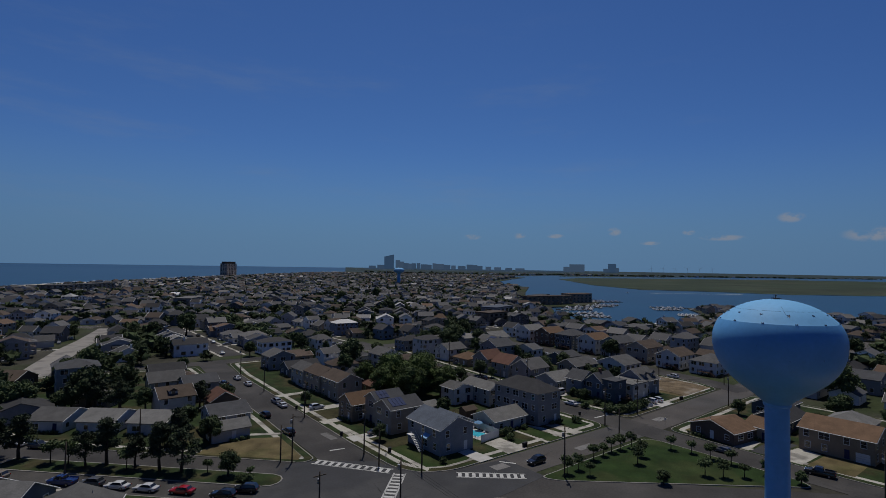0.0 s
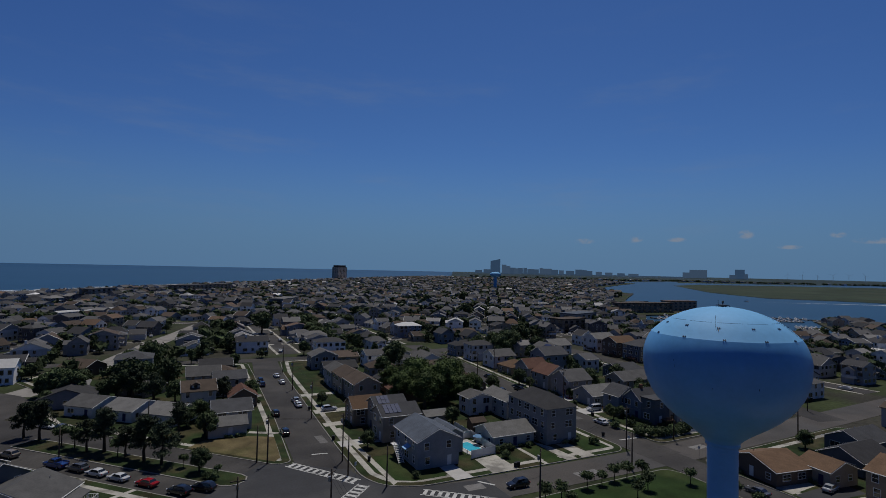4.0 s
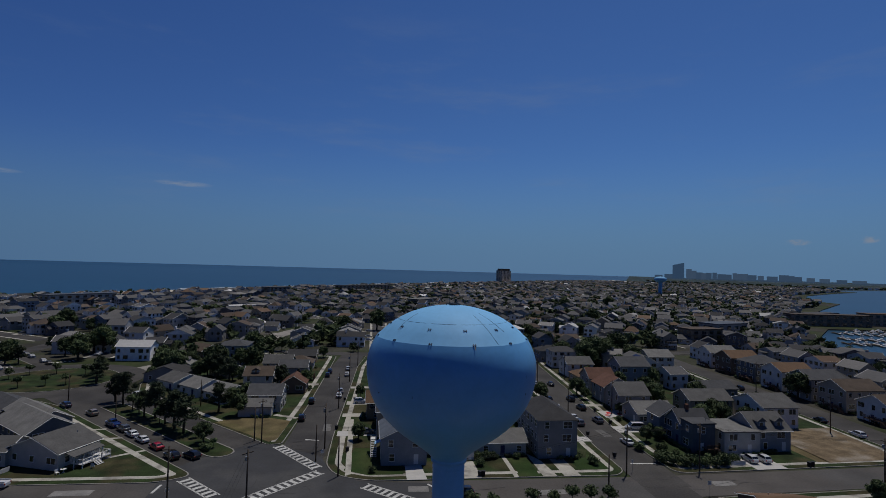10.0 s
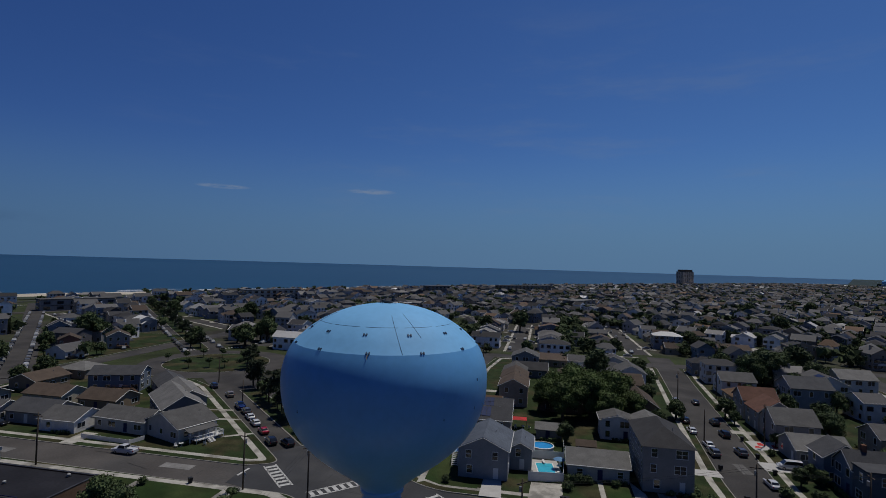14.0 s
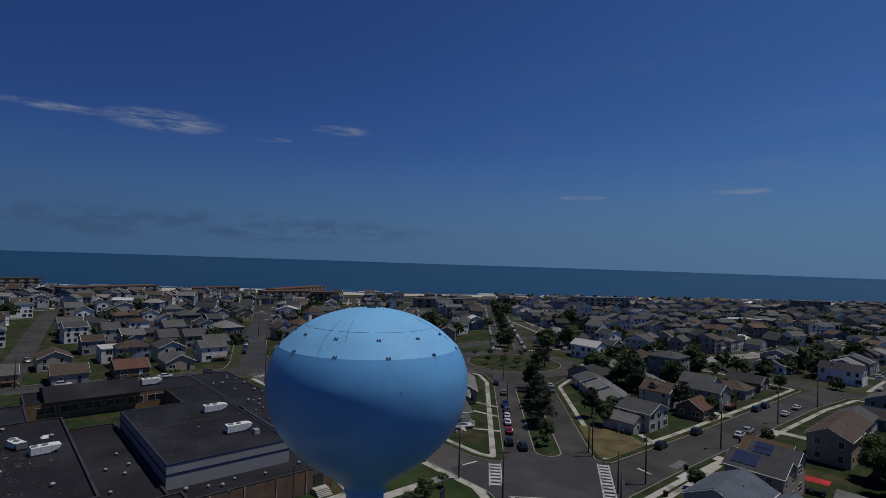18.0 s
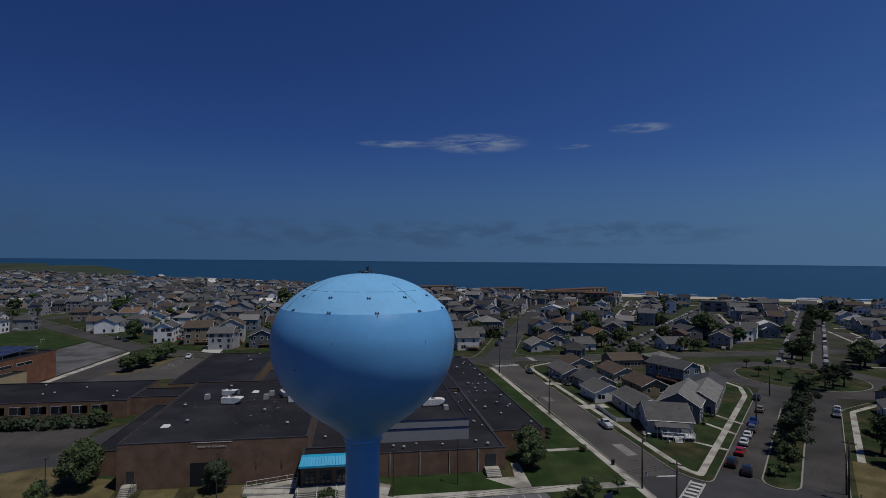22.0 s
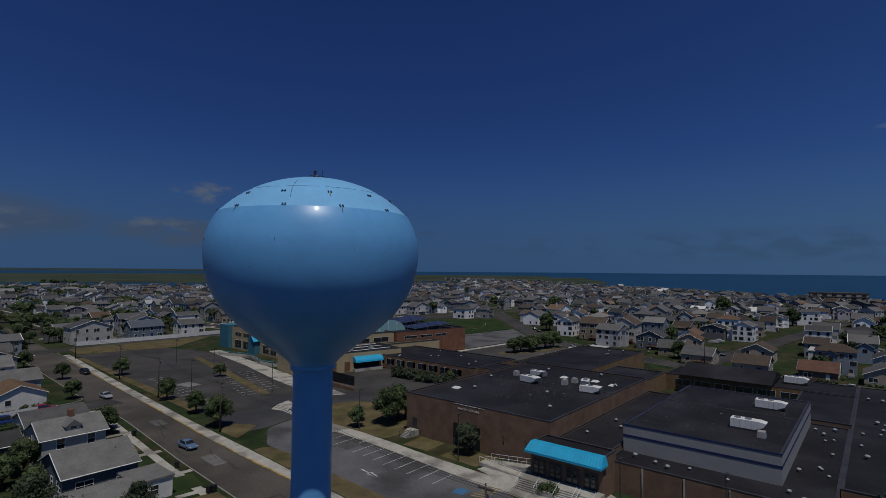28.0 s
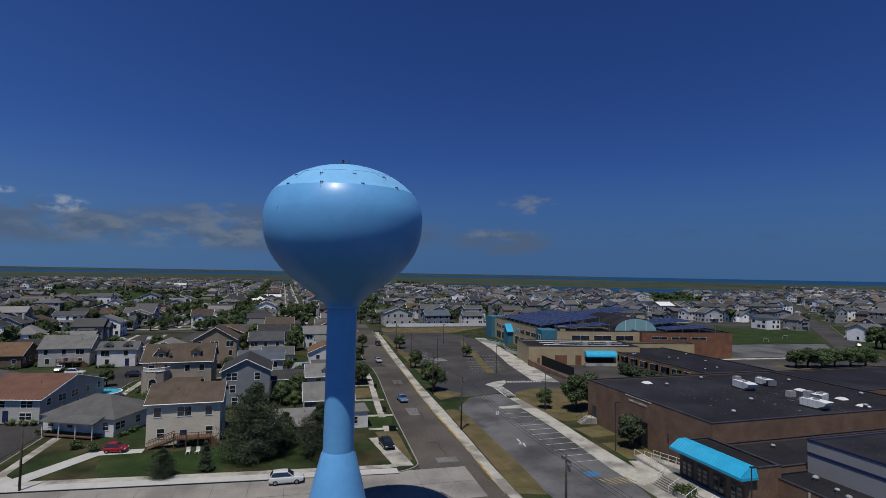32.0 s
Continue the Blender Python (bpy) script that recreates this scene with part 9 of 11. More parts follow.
for x, y, s in ((-76, -58.6, 0.95), (-80.5, -58, 1.05), (-85.5, -57, 1.0), (-90.5, -56.4, 1.0), (-96, -55.4, 1.1), (-101.5, -54.4, 1.15), (-83, -55, 0.9)):
    tree("broad", x, y, s * 1.12, squash=0.8)
for x, y in ((-30, 46.5), (-26, 46), (-34, 47), (-16, 20.0), (35.3, 16.2), (35.4, 17.2), (20, 70), (147.2, 92), (149, 89), (151, 87.5), (153.5, 88), (156, 88.5), (158, 89.5), (108, 92.4), (101.5, 92.2), (103, 92.3), (99.6, 92), (145.4, 95.6), (41.6, 58.4), (98.6, 88.4), (124.5, 88), (115, -21.4), (118, -23), (75, 86), (147, 121), (36, 102.5), (37.4, 101.4)):
    tree("bush", x, y, 1.0 + 0.3 * ((int(x * 3) % 3)))

# ---- poles, lamps, wires, bins ----
POLES = [(48.4, 106.2, 45, 1), (46.4, 107.8, 45, 0), (68.0, 84.6, 0, 0), (63.8, 101.5, 90, 1), (62.6, 93.0, 45, 0), (64.8, 137.0, 90, 1), (66.4, 174.0, 90, 1), (68.6, 206, 90, 1), (129.5, 81.9, 0, 1), (120.6, 71.6, 90, 0), (134.0, 128.0, 90, 0), (136.6, 166.5, 90, 1), (147.0, 82.6, 90, 1),
         (180.6, 70.6, 90, 1), (203, 107, 90, 1), (90.6, 65.0, 45, 1), (39.0, 72.8, 0, 1), (53.0, 70.4, 45, 1), (8.4, 121.8, 45, 0), (-16.5, 147.5, 45, 0), (-7.0, 72.6, 0, 1), (-58, 73, 0, 1), (-93, 8, 90, 1), (51.8, -47.8, 90, 1), (54.4, -18.8, 90, 1), (48.0, -86.6, 90, 1), (46.2, -118, 90, 1), (43.5, -168, 90, 1), (24.0, 140.0, 45, 0), (66.8, -140, 90, 1), (54.2, 19.0, 90, 2), (112.5, -64, 90, 1), (127, 20, 45, 1), (-160, 112, 67, 1), (-108, 95, 67, 1), (148, 128, 90, 1), (151.6, 178, 90, 1), (213, 86, 90, 1), (222, 160, 90, 1), (119.0, -7.0, 0, 0)]
for x, y, r, a in POLES:
    utility_pole(x, y, r, 10.5 if a == 1 else 8.0, bool(a))
for x, y in ((24.2, -105.0), (26.2, -69.6), (23.0, -134.0), (32.0, -28.3), (33.0, -1.6), (36.0, 28.0), (32.6, 40.0), (39, -88)):
    lamp_post(x, y, 180)
wires("a", [(54.2, 19.0, 7.6), (54.4, -18.8, 10), (51.8, -47.8, 10), (48.0, -86.6, 10), (46.2, -118, 10), (43.5, -168, 10)], 0.7, 3, 0.6)
wires("b", [(53.0, 70.4, 10), (54.2, 19.0, 7.6)], 1.0, 3, 0.6)
wires("c", [(48.4, 106.2, 10), (63.8, 101.5, 10), (64.8, 137, 10), (66.4, 174, 10), (68.6, 206, 10)], 0.6, 2, 0.8)
wires("d", [(90.6, 65, 10), (129.5, 81.9, 10), (147, 82.6, 10), (180.6, 70.6, 10)], 0.7, 2, 0.8)
binm = Shape().box(-0.28, 0.28, -0.3, 0.3, 0.05, 0.95, taper=-0.06)
binm = binm.mesh("body", M["plastic_dark"])
lidm = Shape().box(-0.36, 0.36, -0.38, 0.38, 0.95, 1.03).mesh("lid", M["plastic_dark"])
for x, y in ((67.2, -21.2), (66.6, -21.0), (66.0, -34.6), (97.4, 82.8), (98.2, 82.9), (65.6, 116), (69.2, 99), (131.6, 92), (131.8, 108), (142.8, 118), (175, 83.6), (176, 83.7), (64.0, -58), (121, -57), (122, -57.2), (28, 72.8), (143.9, 131), (142.6, 108), (65.2, -76), (66.2, 146)):
    t = thing("wheeled_bin", pose(x, y, 0.15, 0, 0, x * 31 % 90), "dark plastic wheeled rubbish bin at the kerb", "bin", "bins at the kerb")
    link("body", binm, t)
    link("lid", lidm, t)
for x, y, r in ((64.0, 92.4, 40), (38.6, 73.8, 0), (131.4, 83.0, 90), (24.0, -60.4, 60), (32.2, -65.6, 60), (141.2, 70.6, 0), (-16, 72.8, 0), (46.6, -20, 0)):
    t = thing("street_sign", pose(x, y, 0.14, 0, 0, r), "small street sign on a thin steel post", "sign")
    part("post", Shape().tube([(0, 0, 0), (0, 0, 2.6)], 0.035, 5), M["steel"], t)
    part("plate", Shape().box(-0.35, 0.35, -0.02, 0.02, 2.0, 2.7), M["white_metal"], t)
nb = thing("notice_board", pose(44.6, 63.4, 0.14, 0, 0, 120), "dark notice board on two posts on the lawn", "sign")
for x in (-1.1, 1.1):
    part("post", Shape().box(x - 0.08, x + 0.08, -0.08, 0.08, 0, 2.2), M["dark_steel"], nb)
part("panel", Shape().box(-1.0, 1.0, -0.06, 0.06, 0.7, 2.1), M["navy"], nb)
for k in range(3):
    part("text_bar", Shape().box(-0.8, 0.8 - 0.3 * k, 0.06, 0.075, 1.75 - 0.32 * k, 1.87 - 0.32 * k), M["trim"], nb, "pale bar of writing")

# ---- white decks and stairs of the cottage on the corner ----
dk = thing("garden_deck", pose(15.6, 95.2, 0.14, 0, 0, -20), "white wooden garden deck with railing and steps", "deck")
part("floor", Shape().box(-1.6, 1.6, -3.6, 3.6, 0.7, 0.82), M["trim"], dk)
for y in (-3.5, -1.2, 1.2, 3.5):
    for x in (-1.5, 1.5):
        part("post", Shape().box(x - 0.06, x + 0.06, y - 0.06, y + 0.06, 0, 1.8), M["trim"], dk)
for a, b in (((1.5, -3.5), (1.5, 3.5)), ((-1.5, -3.5), (1.5, -3.5)), ((-1.5, 3.5), (1.5, 3.5))):
    part("handrail", Shape().tube([(*a, 1.78), (*b, 1.78)], 0.06, 4), M["trim"], dk)
    part("lower_rail", Shape().tube([(*a, 1.0), (*b, 1.0)], 0.05, 4), M["trim"], dk)
    n = int(math.hypot(b[0] - a[0], b[1] - a[1]) / 0.35)
    for i in range(1, n):
        p = (a[0] + (b[0] - a[0]) * i / n, a[1] + (b[1] - a[1]) * i / n)
        part("baluster", Shape().box(p[0] - 0.025, p[0] + 0.025, p[1] - 0.025, p[1] + 0.025, 1.0, 1.76), M["trim"], dk)
for i in range(4):
    part("step", Shape().box(1.6 + i * 0.3, 1.9 + i * 0.3, -1.0, 0.6, 0.55 - i * 0.17, 0.62 - i * 0.17), M["trim"], dk)
chm = Shape()
chm.add([(-0.3, -0.3, 0.4), (0.3, -0.3, 0.4), (0.3, 0.3, 0.36), (-0.3, 0.3, 0.36), (-0.3, 0.34, 1.0), (0.3, 0.34, 1.0)], [(0, 1, 2, 3), (3, 2, 5, 4)])
for sx in (-0.28, 0.28):
    for sy in (-0.28, 0.28):
        chm.box(sx - 0.03, sx + 0.03, sy - 0.03, sy + 0.03, 0, 0.4)
chm = chm.mesh("garden_chair", M["trim"])
for x, y, r in ((14.8, 96.4, 30), (15.2, 93.6, 140), (12.6, 88.6, 60), (17.6, 91.8, 200), (91.8, 104.6, 80), (97.2, 101.0, 200), (97.0, 96.5, 270), (91.6, 93.6, 20), (86.5, 124.5, 10), (90.2, 125.2, 160), (100.6, -16.8, 180), (99.2, -16.6, 170), (128.8, -66, 40), (121.4, -65, 120)):
    link("garden_chair", chm, None, pose(x, y, 0.96 if (14 < x < 16 and y < 97) else 0.15, 0, 0, r), "white plastic garden chair in a yard", "chair", "", "garden chairs")
tabm = Shape().lathe([(0.01, 0.74), (0.55, 0.74), (0.55, 0.70), (0.05, 0.68), (0.05, 0.04), (0.3, 0.0)], 16).mesh("garden_table", M["trim"])
for x, y in ((13.2, 89.6), (97.2, 98.8), (88.4, 125.0), (124.8, -66.6)):
    link("garden_table", tabm, None, pose(x, y, 0.15), "round white garden table on the grass", "table", "", "garden tables")
um = thing("parasol", pose(97.2, 98.8, 0.15), "closed-edge blue and white garden parasol by the pool", "parasol")
part("pole", Shape().tube([(0, 0, 0), (0, 0, 2.5)], 0.03, 6), M["trim"], um)
part("canopy", Shape().lathe([(0.02, 2.6), (0.7, 2.4), (1.3, 2.1)], 8), material("parasol_cloth", (0.14, 0.28, 0.46), 0.8), um)

# ---- the rest of the town ----
rt = random.Random(77)
NEAR_BLOCKS = [BLOCKS[k] for k in ("west", "north", "pool", "modern", "corner_east", "tower", "south_east", "school")] + [PARK]
NOGO = NEAR_BLOCKS + [GOLF, [(420, -690), (290, -720), (125, -425), (190, -395), (285, -480)], [(-62, -76), (-122, -70), (-210, -152), (-150, -190), (-56, -195)]]


def on_road(x, y, pad):
    for path, w in ROADS.values():
        for (x0, y0), (x1, y1) in zip(path, path[1:]):
            dx, dy = x1 - x0, y1 - y0
            t = max(0, min(1, ((x - x0) * dx + (y - y0) * dy) / (dx * dx + dy * dy)))
            if math.hypot(x - x0 - t * dx, y - y0 - t * dy) < w / 2 + pad:
                return True
    s, n = (x - 45.2) * BD.x + (y - 95.3) * BD.y, (x - 45.2) * BN.x + (y - 95.3) * BN.y
    if abs(n) < 10 + pad and -20 < s < 440:
        return True
    return math.hypot(x - CIRC.x, y - CIRC.y) < 30 + pad


SHORE = [(-2400, -2500), (-1460, -1100), (-950, -425), (-720, -155), (-540, 95), (-398, 300), (-285, 495), (-165, 725), (-40, 920), (110, 1170), (740, 2000), (1740, 3160), (2300, 3900),
         (2080, 2480), (1830, 1880), (1740, 1650), (1460, 1440), (1140, 1190), (925, 950), (875, 825), (690, 655), (575, 545), (525, 475), (455, 400), (398, 335), (372, 296), (350, 262), (352, 228), (400, 198), (480, 198), (525, 228), (590, 280), (585, 100), (545, -60), (525, -300), (600, -700), (820, -1050),
         (650, -1250), (150, -1230), (-250, -800), (-420, -650), (-560, -640), (-900, -640), (-1350, -1150), (-1850, -2300)]
MIDWIN = {}


def mid_window(parent, x, y, z, rz):
    if not MIDWIN:
        MIDWIN["m"] = sash(1.0, 1.45, 1, False).mesh("window")
    link("window", MIDWIN["m"], parent, pose(x, y, z, 0, 0, rz))


wall_pick = ["white"] * 6 + ["pale"] * 4 + ["beige"] * 3 + ["grey"] * 5 + ["bluegrey"] * 4 + ["cream"] * 2 + ["tan", "blue", "slate", "yellow", "brown", "brownred"]
roof_pick = ["grey"] * 6 + ["dark"] * 3 + ["light"] * 4 + ["slate"] * 5 + ["brown"] * 5 + ["tan"] * 2 + ["blue"] * 2 + ["rust"]


def mid_house(x, y, w, d, h, ridge, rot):
    wl_, rf = rt.choice(wall_pick), rt.choice(roof_pick)
    face = rt.choice(("-y", "+x", "-y", "-x"))
    H = house(x, y, w, d, h, ridge=ridge, wall=wl_, roof=rf, rot=rot, detail=0, z=0.0, front=face, porch=rt.random() < 0.35, deck=(h > 4.4 and rt.random() < 0.45), chimney=rt.random() < 0.25)
    for fl in ([1.8] if h < 4.4 else [1.7, 4.4]):
        for i in range(3):
            u = (i + 0.5) / 3
            if rt.random() < 0.8:
                mid_window(H, -w / 2 + u * w, -d / 2, fl, 0)
            if i < 2 and rt.random() < 0.7:
                mid_window(H, w / 2, -d / 2 + (i + 0.5) / 2 * d, fl, 90)
            if i < 2 and x > 75 and rt.random() < 0.5:
                mid_window(H, -w / 2, -d / 2 + (i + 0.5) / 2 * d, fl, -90)
    if ridge in "xy" and rt.random() < 0.5:
        for s in (-1, 1):
            rise = min(w, d) * 0.24
            a, b = w / 2 + 0.4, d / 2 + 0.4
            pts = [(s * a, -b, h - 0.2), (s * a, 0, h + rise + 0.1), (s * a, b, h - 0.2)] if ridge == "x" else [(-a, s * b, h - 0.2), (0, s * b, h + rise + 0.1), (a, s * b, h - 0.2)]
            part("bargeboard", Shape().tube(pts, 0.1, 4), M["trim"], H)
    if ridge == "x" and h > 3 and rt.random() < 0.35:
        u = rt.uniform(-0.25, 0.25) * w
        dm = Shape().box(u - 1.1, u + 1.1, -d * 0.36, -d * 0.1, h, h + 1.7)
        part("dormer", dm, WALLS[wl_], H)
        part("dormer_roof", Shape().add([(u - 1.35, -d * 0.4, h + 1.6), (u + 1.35, -d * 0.4, h + 1.6), (u + 1.35, 0, h + 1.7), (u - 1.35, 0, h + 1.7), (u, -d * 0.4, h + 2.4), (u, 0, h + 2.4)], [(0, 4, 5, 3), (1, 2, 5, 4), (0, 1, 4)]), ROOFS[rf], H)
        mid_window(H, u, -d * 0.36, h + 0.8, 0)
    return H


FAR_WALLS = {"white": ((0.70, 0.69, 0.68), 7), "grey": ((0.33, 0.33, 0.335), 5), "blue_grey": ((0.17, 0.20, 0.24), 3), "tan": ((0.31, 0.26, 0.20), 2), "dark": ((0.11, 0.105, 0.11), 2)}
FAR_ROOFS = {"grey": ((0.090, 0.089, 0.090), 8), "dark": ((0.043, 0.043, 0.046), 5), "brown": ((0.074, 0.056, 0.045), 3), "tan": ((0.115, 0.076, 0.052), 1), "pale": ((0.165, 0.16, 0.155), 2)}
far_sets = [{k: Shape() for k in d} for d in (FAR_WALLS, FAR_ROOFS)]
far_green = Shape()
far_pane, far_trim, far_car, far_street, far_walk = Shape(), Shape(), Shape(), Shape(), Shape()
def far_house(x, y, w, d, h, ridge, rot, rise):
    m = pose(x, y, -0.05, 0, 0, rot)
    a, b = w / 2, d / 2
    far_wall, far_roof = (rt.choices(list(q.values()), [v[1] for v in d.values()])[0] for q, d in zip(far_sets, (FAR_WALLS, FAR_ROOFS)))
    if rt.random() < 0.02:
        far_roof = far_trim
    far_wall.box(-a, a, -b, b, 0, h, m=m)
    o = 0.4
    if rt.random() < 0.45:
        # a lower wing across the house
        e, f, g = rt.uniform(1.8, 2.6), b + rt.uniform(1.2, 3.0), h * rt.uniform(0.62, 0.98)
        u, k = rt.uniform(-0.5, 0.5) * (a - e), rt.choice((-1, 1))
        far_wall.box(u - e, u + e, min(0, k * f), max(0, k * f), 0, g, m=m)
        far_roof.add([m @ Vector(p) for p in ((u - e - o, k * (f + o), g - .15), (u, k * (f + o), g + e * 0.62), (u + e + o, k * (f + o), g - .15), (u - e - o, 0, g - .15), (u, 0, g + e * 0.62), (u + e + o, 0, g - .15))], [(0, 1, 4, 3), (1, 2, 5, 4)])
        far_wall.add([m @ Vector(p) for p in ((u - e, k * f, g), (u + e, k * f, g), (u, k * f, g + e * 0.56))], [(0, 1, 2)])
        far_pane.add([m @ Vector(p) for p in ((u - 0.7, k * (f + 0.05), g - 2.1), (u + 0.7, k * (f + 0.05), g - 2.1), (u + 0.7, k * (f + 0.05), g - 0.8), (u - 0.7, k * (f + 0.05), g - 0.8))], [(0, 1, 2, 3)])
    if rt.random() < 0.3:
        u, w_ = rt.uniform(-0.6, 0.6) * a, rt.uniform(-0.3, 0.3) * b
        far_wall.box(u - 0.4, u + 0.4, w_ - 0.4, w_ + 0.4, h, h + rise + 0.9, m=m)
    if math.hypot(x - 75, y - 25) < 1100:
        for fl in ([1.6] if h < 4.4 else ([1.6, 4.3] if h < 7 else [1.6, 4.2, 6.4])):
            for k, (ln, off) in enumerate(((w, b), (d, a), (w, b), (d, a))):
                q = m @ pose(0, 0, 0, 0, 0, 90 * k)
                n = max(2, int(ln / 2.7))
                for i in range(n):
                    if rt.random() < 0.72:
                        u, e, t = -ln / 2 + (i + 0.5 + rt.uniform(-0.15, 0.15)) * ln / n, rt.choice((0.5, 0.5, 0.9)), 0.7
                        far_pane.add([q @ Vector(p) for p in ((u - e, -off - 0.06, fl - t), (u + e, -off - 0.06, fl - t), (u + e, -off - 0.06, fl + t), (u - e, -off - 0.06, fl + t))], [(0, 1, 2, 3)])
                        e, t = e + 0.14, t + 0.16
                        far_trim.add([q @ Vector(p) for p in ((u - e, -off - 0.03, fl - t), (u + e, -off - 0.03, fl - t), (u + e, -off - 0.03, fl + t), (u - e, -off - 0.03, fl + t))], [(0, 1, 2, 3)])
        if rt.random() < 0.5:
            k = rt.choice((0, 1, 2, 3))
            off = (b, a, b, a)[k]
            q = m @ pose(0, 0, 0, 0, 0, 90 * k)
            zf = 2.6 if h > 4.4 else 0.5
            far_trim.box(-2.8, 2.8, -off - 2.0, -off, zf - 0.15, zf, m=q)
            far_trim.box(-2.8, 2.8, -off - 2.0, -off - 1.95, zf, zf + 0.9, m=q)
            if rt.random() < 0.6:
                far_roof.add([q @ Vector(p) for p in ((-3, -off - 2.3, zf + 2.2), (3, -off - 2.3, zf + 2.2), (3, -off, zf + 2.8), (-3, -off, zf + 2.8))], [(0, 1, 2, 3)])
        if ridge in "xy" and rt.random() < 0.6:
            for s in (-1, 1):
                A, B = a + o, b + o
                pts = [(s * A, -B, h - 0.2), (s * A, 0, h + rise + 0.05), (s * A, B, h - 0.2)] if ridge == "x" else [(-A, s * B, h - 0.2), (0, s * B, h + rise + 0.05), (A, s * B, h - 0.2)]
                far_trim.tube([m @ Vector(p) for p in pts], 0.12, 3, cap=False)
    if ridge == "x":
        far_roof.add([m @ Vector(p) for p in ((-a - o, -b - o, h - .2), (a + o, -b - o, h - .2), (a + o, b + o, h - .2), (-a - o, b + o, h - .2), (-a - o, 0, h + rise), (a + o, 0, h + rise))], [(0, 1, 5, 4), (2, 3, 4, 5)])
        far_wall.add([m @ Vector(p) for p in ((-a, -b, h), (-a, b, h), (-a, 0, h + rise * 0.95), (a, -b, h), (a, b, h), (a, 0, h + rise * .95))], [(0, 2, 1), (3, 4, 5)])
    elif ridge == "y":
        far_roof.add([m @ Vector(p) for p in ((-a - o, -b - o, h - .2), (a + o, -b - o, h - .2), (a + o, b + o, h - .2), (-a - o, b + o, h - .2), (0, -b - o, h + rise), (0, b + o, h + rise))], [(3, 0, 4, 5), (1, 2, 5, 4)])
        far_wall.add([m @ Vector(p) for p in ((-a, -b, h), (a, -b, h), (0, -b, h + rise * .95), (-a, b, h), (a, b, h), (0, b, h + rise * .95))], [(0, 1, 2), (3, 5, 4)])
    else:
        far_roof.add([m @ Vector(p) for p in ((-a - o, -b - o, h), (a + o, -b - o, h), (a + o, b + o, h), (-a - o, b + o, h), (-a * .4, 0, h + rise), (a * .4, 0, h + rise))], [(0, 1, 5, 4), (2, 3, 4, 5), (1, 2, 5), (3, 0, 4)])


def far_tree(x, y, r, h):
    dist = math.hypot(x - 75, y - 25)
    n = 7 if dist < 430 else (14 if dist < 700 else 8)
    for i in range(n):
        g = i * 2.4 + rt.uniform(-0.4, 0.4)
        e = rt.uniform(0.15, 0.62) if i else 0.0
        zc = h * (rt.uniform(0.38, 0.72) if i else 0.72)
        c = Vector((x + e * r * math.cos(g), y + e * r * math.sin(g), zc))
        q = r * rt.uniform(0.40, 0.56) * (1.0 if n < 10 else 0.8)
        a = Euler((rt.uniform(-1, 1), rt.uniform(-1, 1), rt.uniform(0, 6))).to_matrix()
        far_green.add([c + a @ Vector(p) * q for p in ((1, 0, 0), (-0.5, 0.87, 0.2), (-0.5, -0.87, 0), (0, 0, 0.9), (0.2, 0.1, -0.7))], [(0, 1, 3), (1, 2, 3), (2, 0, 3), (1, 0, 4), (2, 1, 4), (0, 2, 4)])
        if dist < 430:
            for _ in range(34):
                d = Vector((rt.gauss(0, 1), rt.gauss(0, 1), rt.gauss(0.2, 0.9))).normalized()
                p0 = c + d * q * rt.uniform(0.7, 1.12)
                p0.z = max(p0.z, 0.4)
                t = rt.uniform(0.22, 0.46)
                b = Euler((rt.uniform(-1, 1), rt.uniform(-1, 1), rt.uniform(0, 6))).to_matrix()
                far_green.add([p0 + b @ Vector(p) * t for p in ((1, 0, 0), (-0.5, 0.8, 0.2), (-0.6, -0.7, -0.2))], [(0, 1, 2)])
    far_green.tube([(x, y, -0.1), (x, y, h * 0.5)], [0.2, 0.12], 4, cap=False)


SMALL_CAR = [(-2.2, 0.3), (-2.2, 0.95), (-1.4, 1.0), (-1.0, 1.5), (0.5, 1.5), (1.1, 1.0), (2.1, 0.85), (2.2, 0.3)]


def small_car(x, y, rot, z=0.02):
    m = pose(x, y, z, 0, 0, rot)
    n = len(SMALL_CAR)
    far_car.add([m @ Vector((u, -0.85 if z < 1.2 else -0.68, z)) for u, z in SMALL_CAR] + [m @ Vector((u, 0.85 if z < 1.2 else 0.68, z)) for u, z in SMALL_CAR],
                [tuple(range(n)), tuple(range(2 * n - 1, n - 1, -1))] + [(i, i + n, (i + 1) % n + n, (i + 1) % n) for i in range(n)])


for i in range(56):
    s = 148 + (i // 2) * 8.2 + (i % 2) * 3
    k = 3.9 if i % 2 else -3.9
    small_car(-92 - (s - 148) * 0.745 + k * 0.685, 137.5 + (s - 148) * 0.70 + k * 0.73, 137, 0.15)
for i in range(74):
    if i % 9 != 4:
        small_car(*blvd(150 + (i // 2) * 7.4, -8.0 if i % 2 else 8.0), 135)


def free(x, y, pad):
    if not inside(x, y, SHORE) or on_road(x, y, pad):
        return False
    return not any(inside(x, y, p) for p in NOGO) or (y > 138 and any(inside(x, y, BLOCKS[k]) for k in ("north", "pool", "modern")))


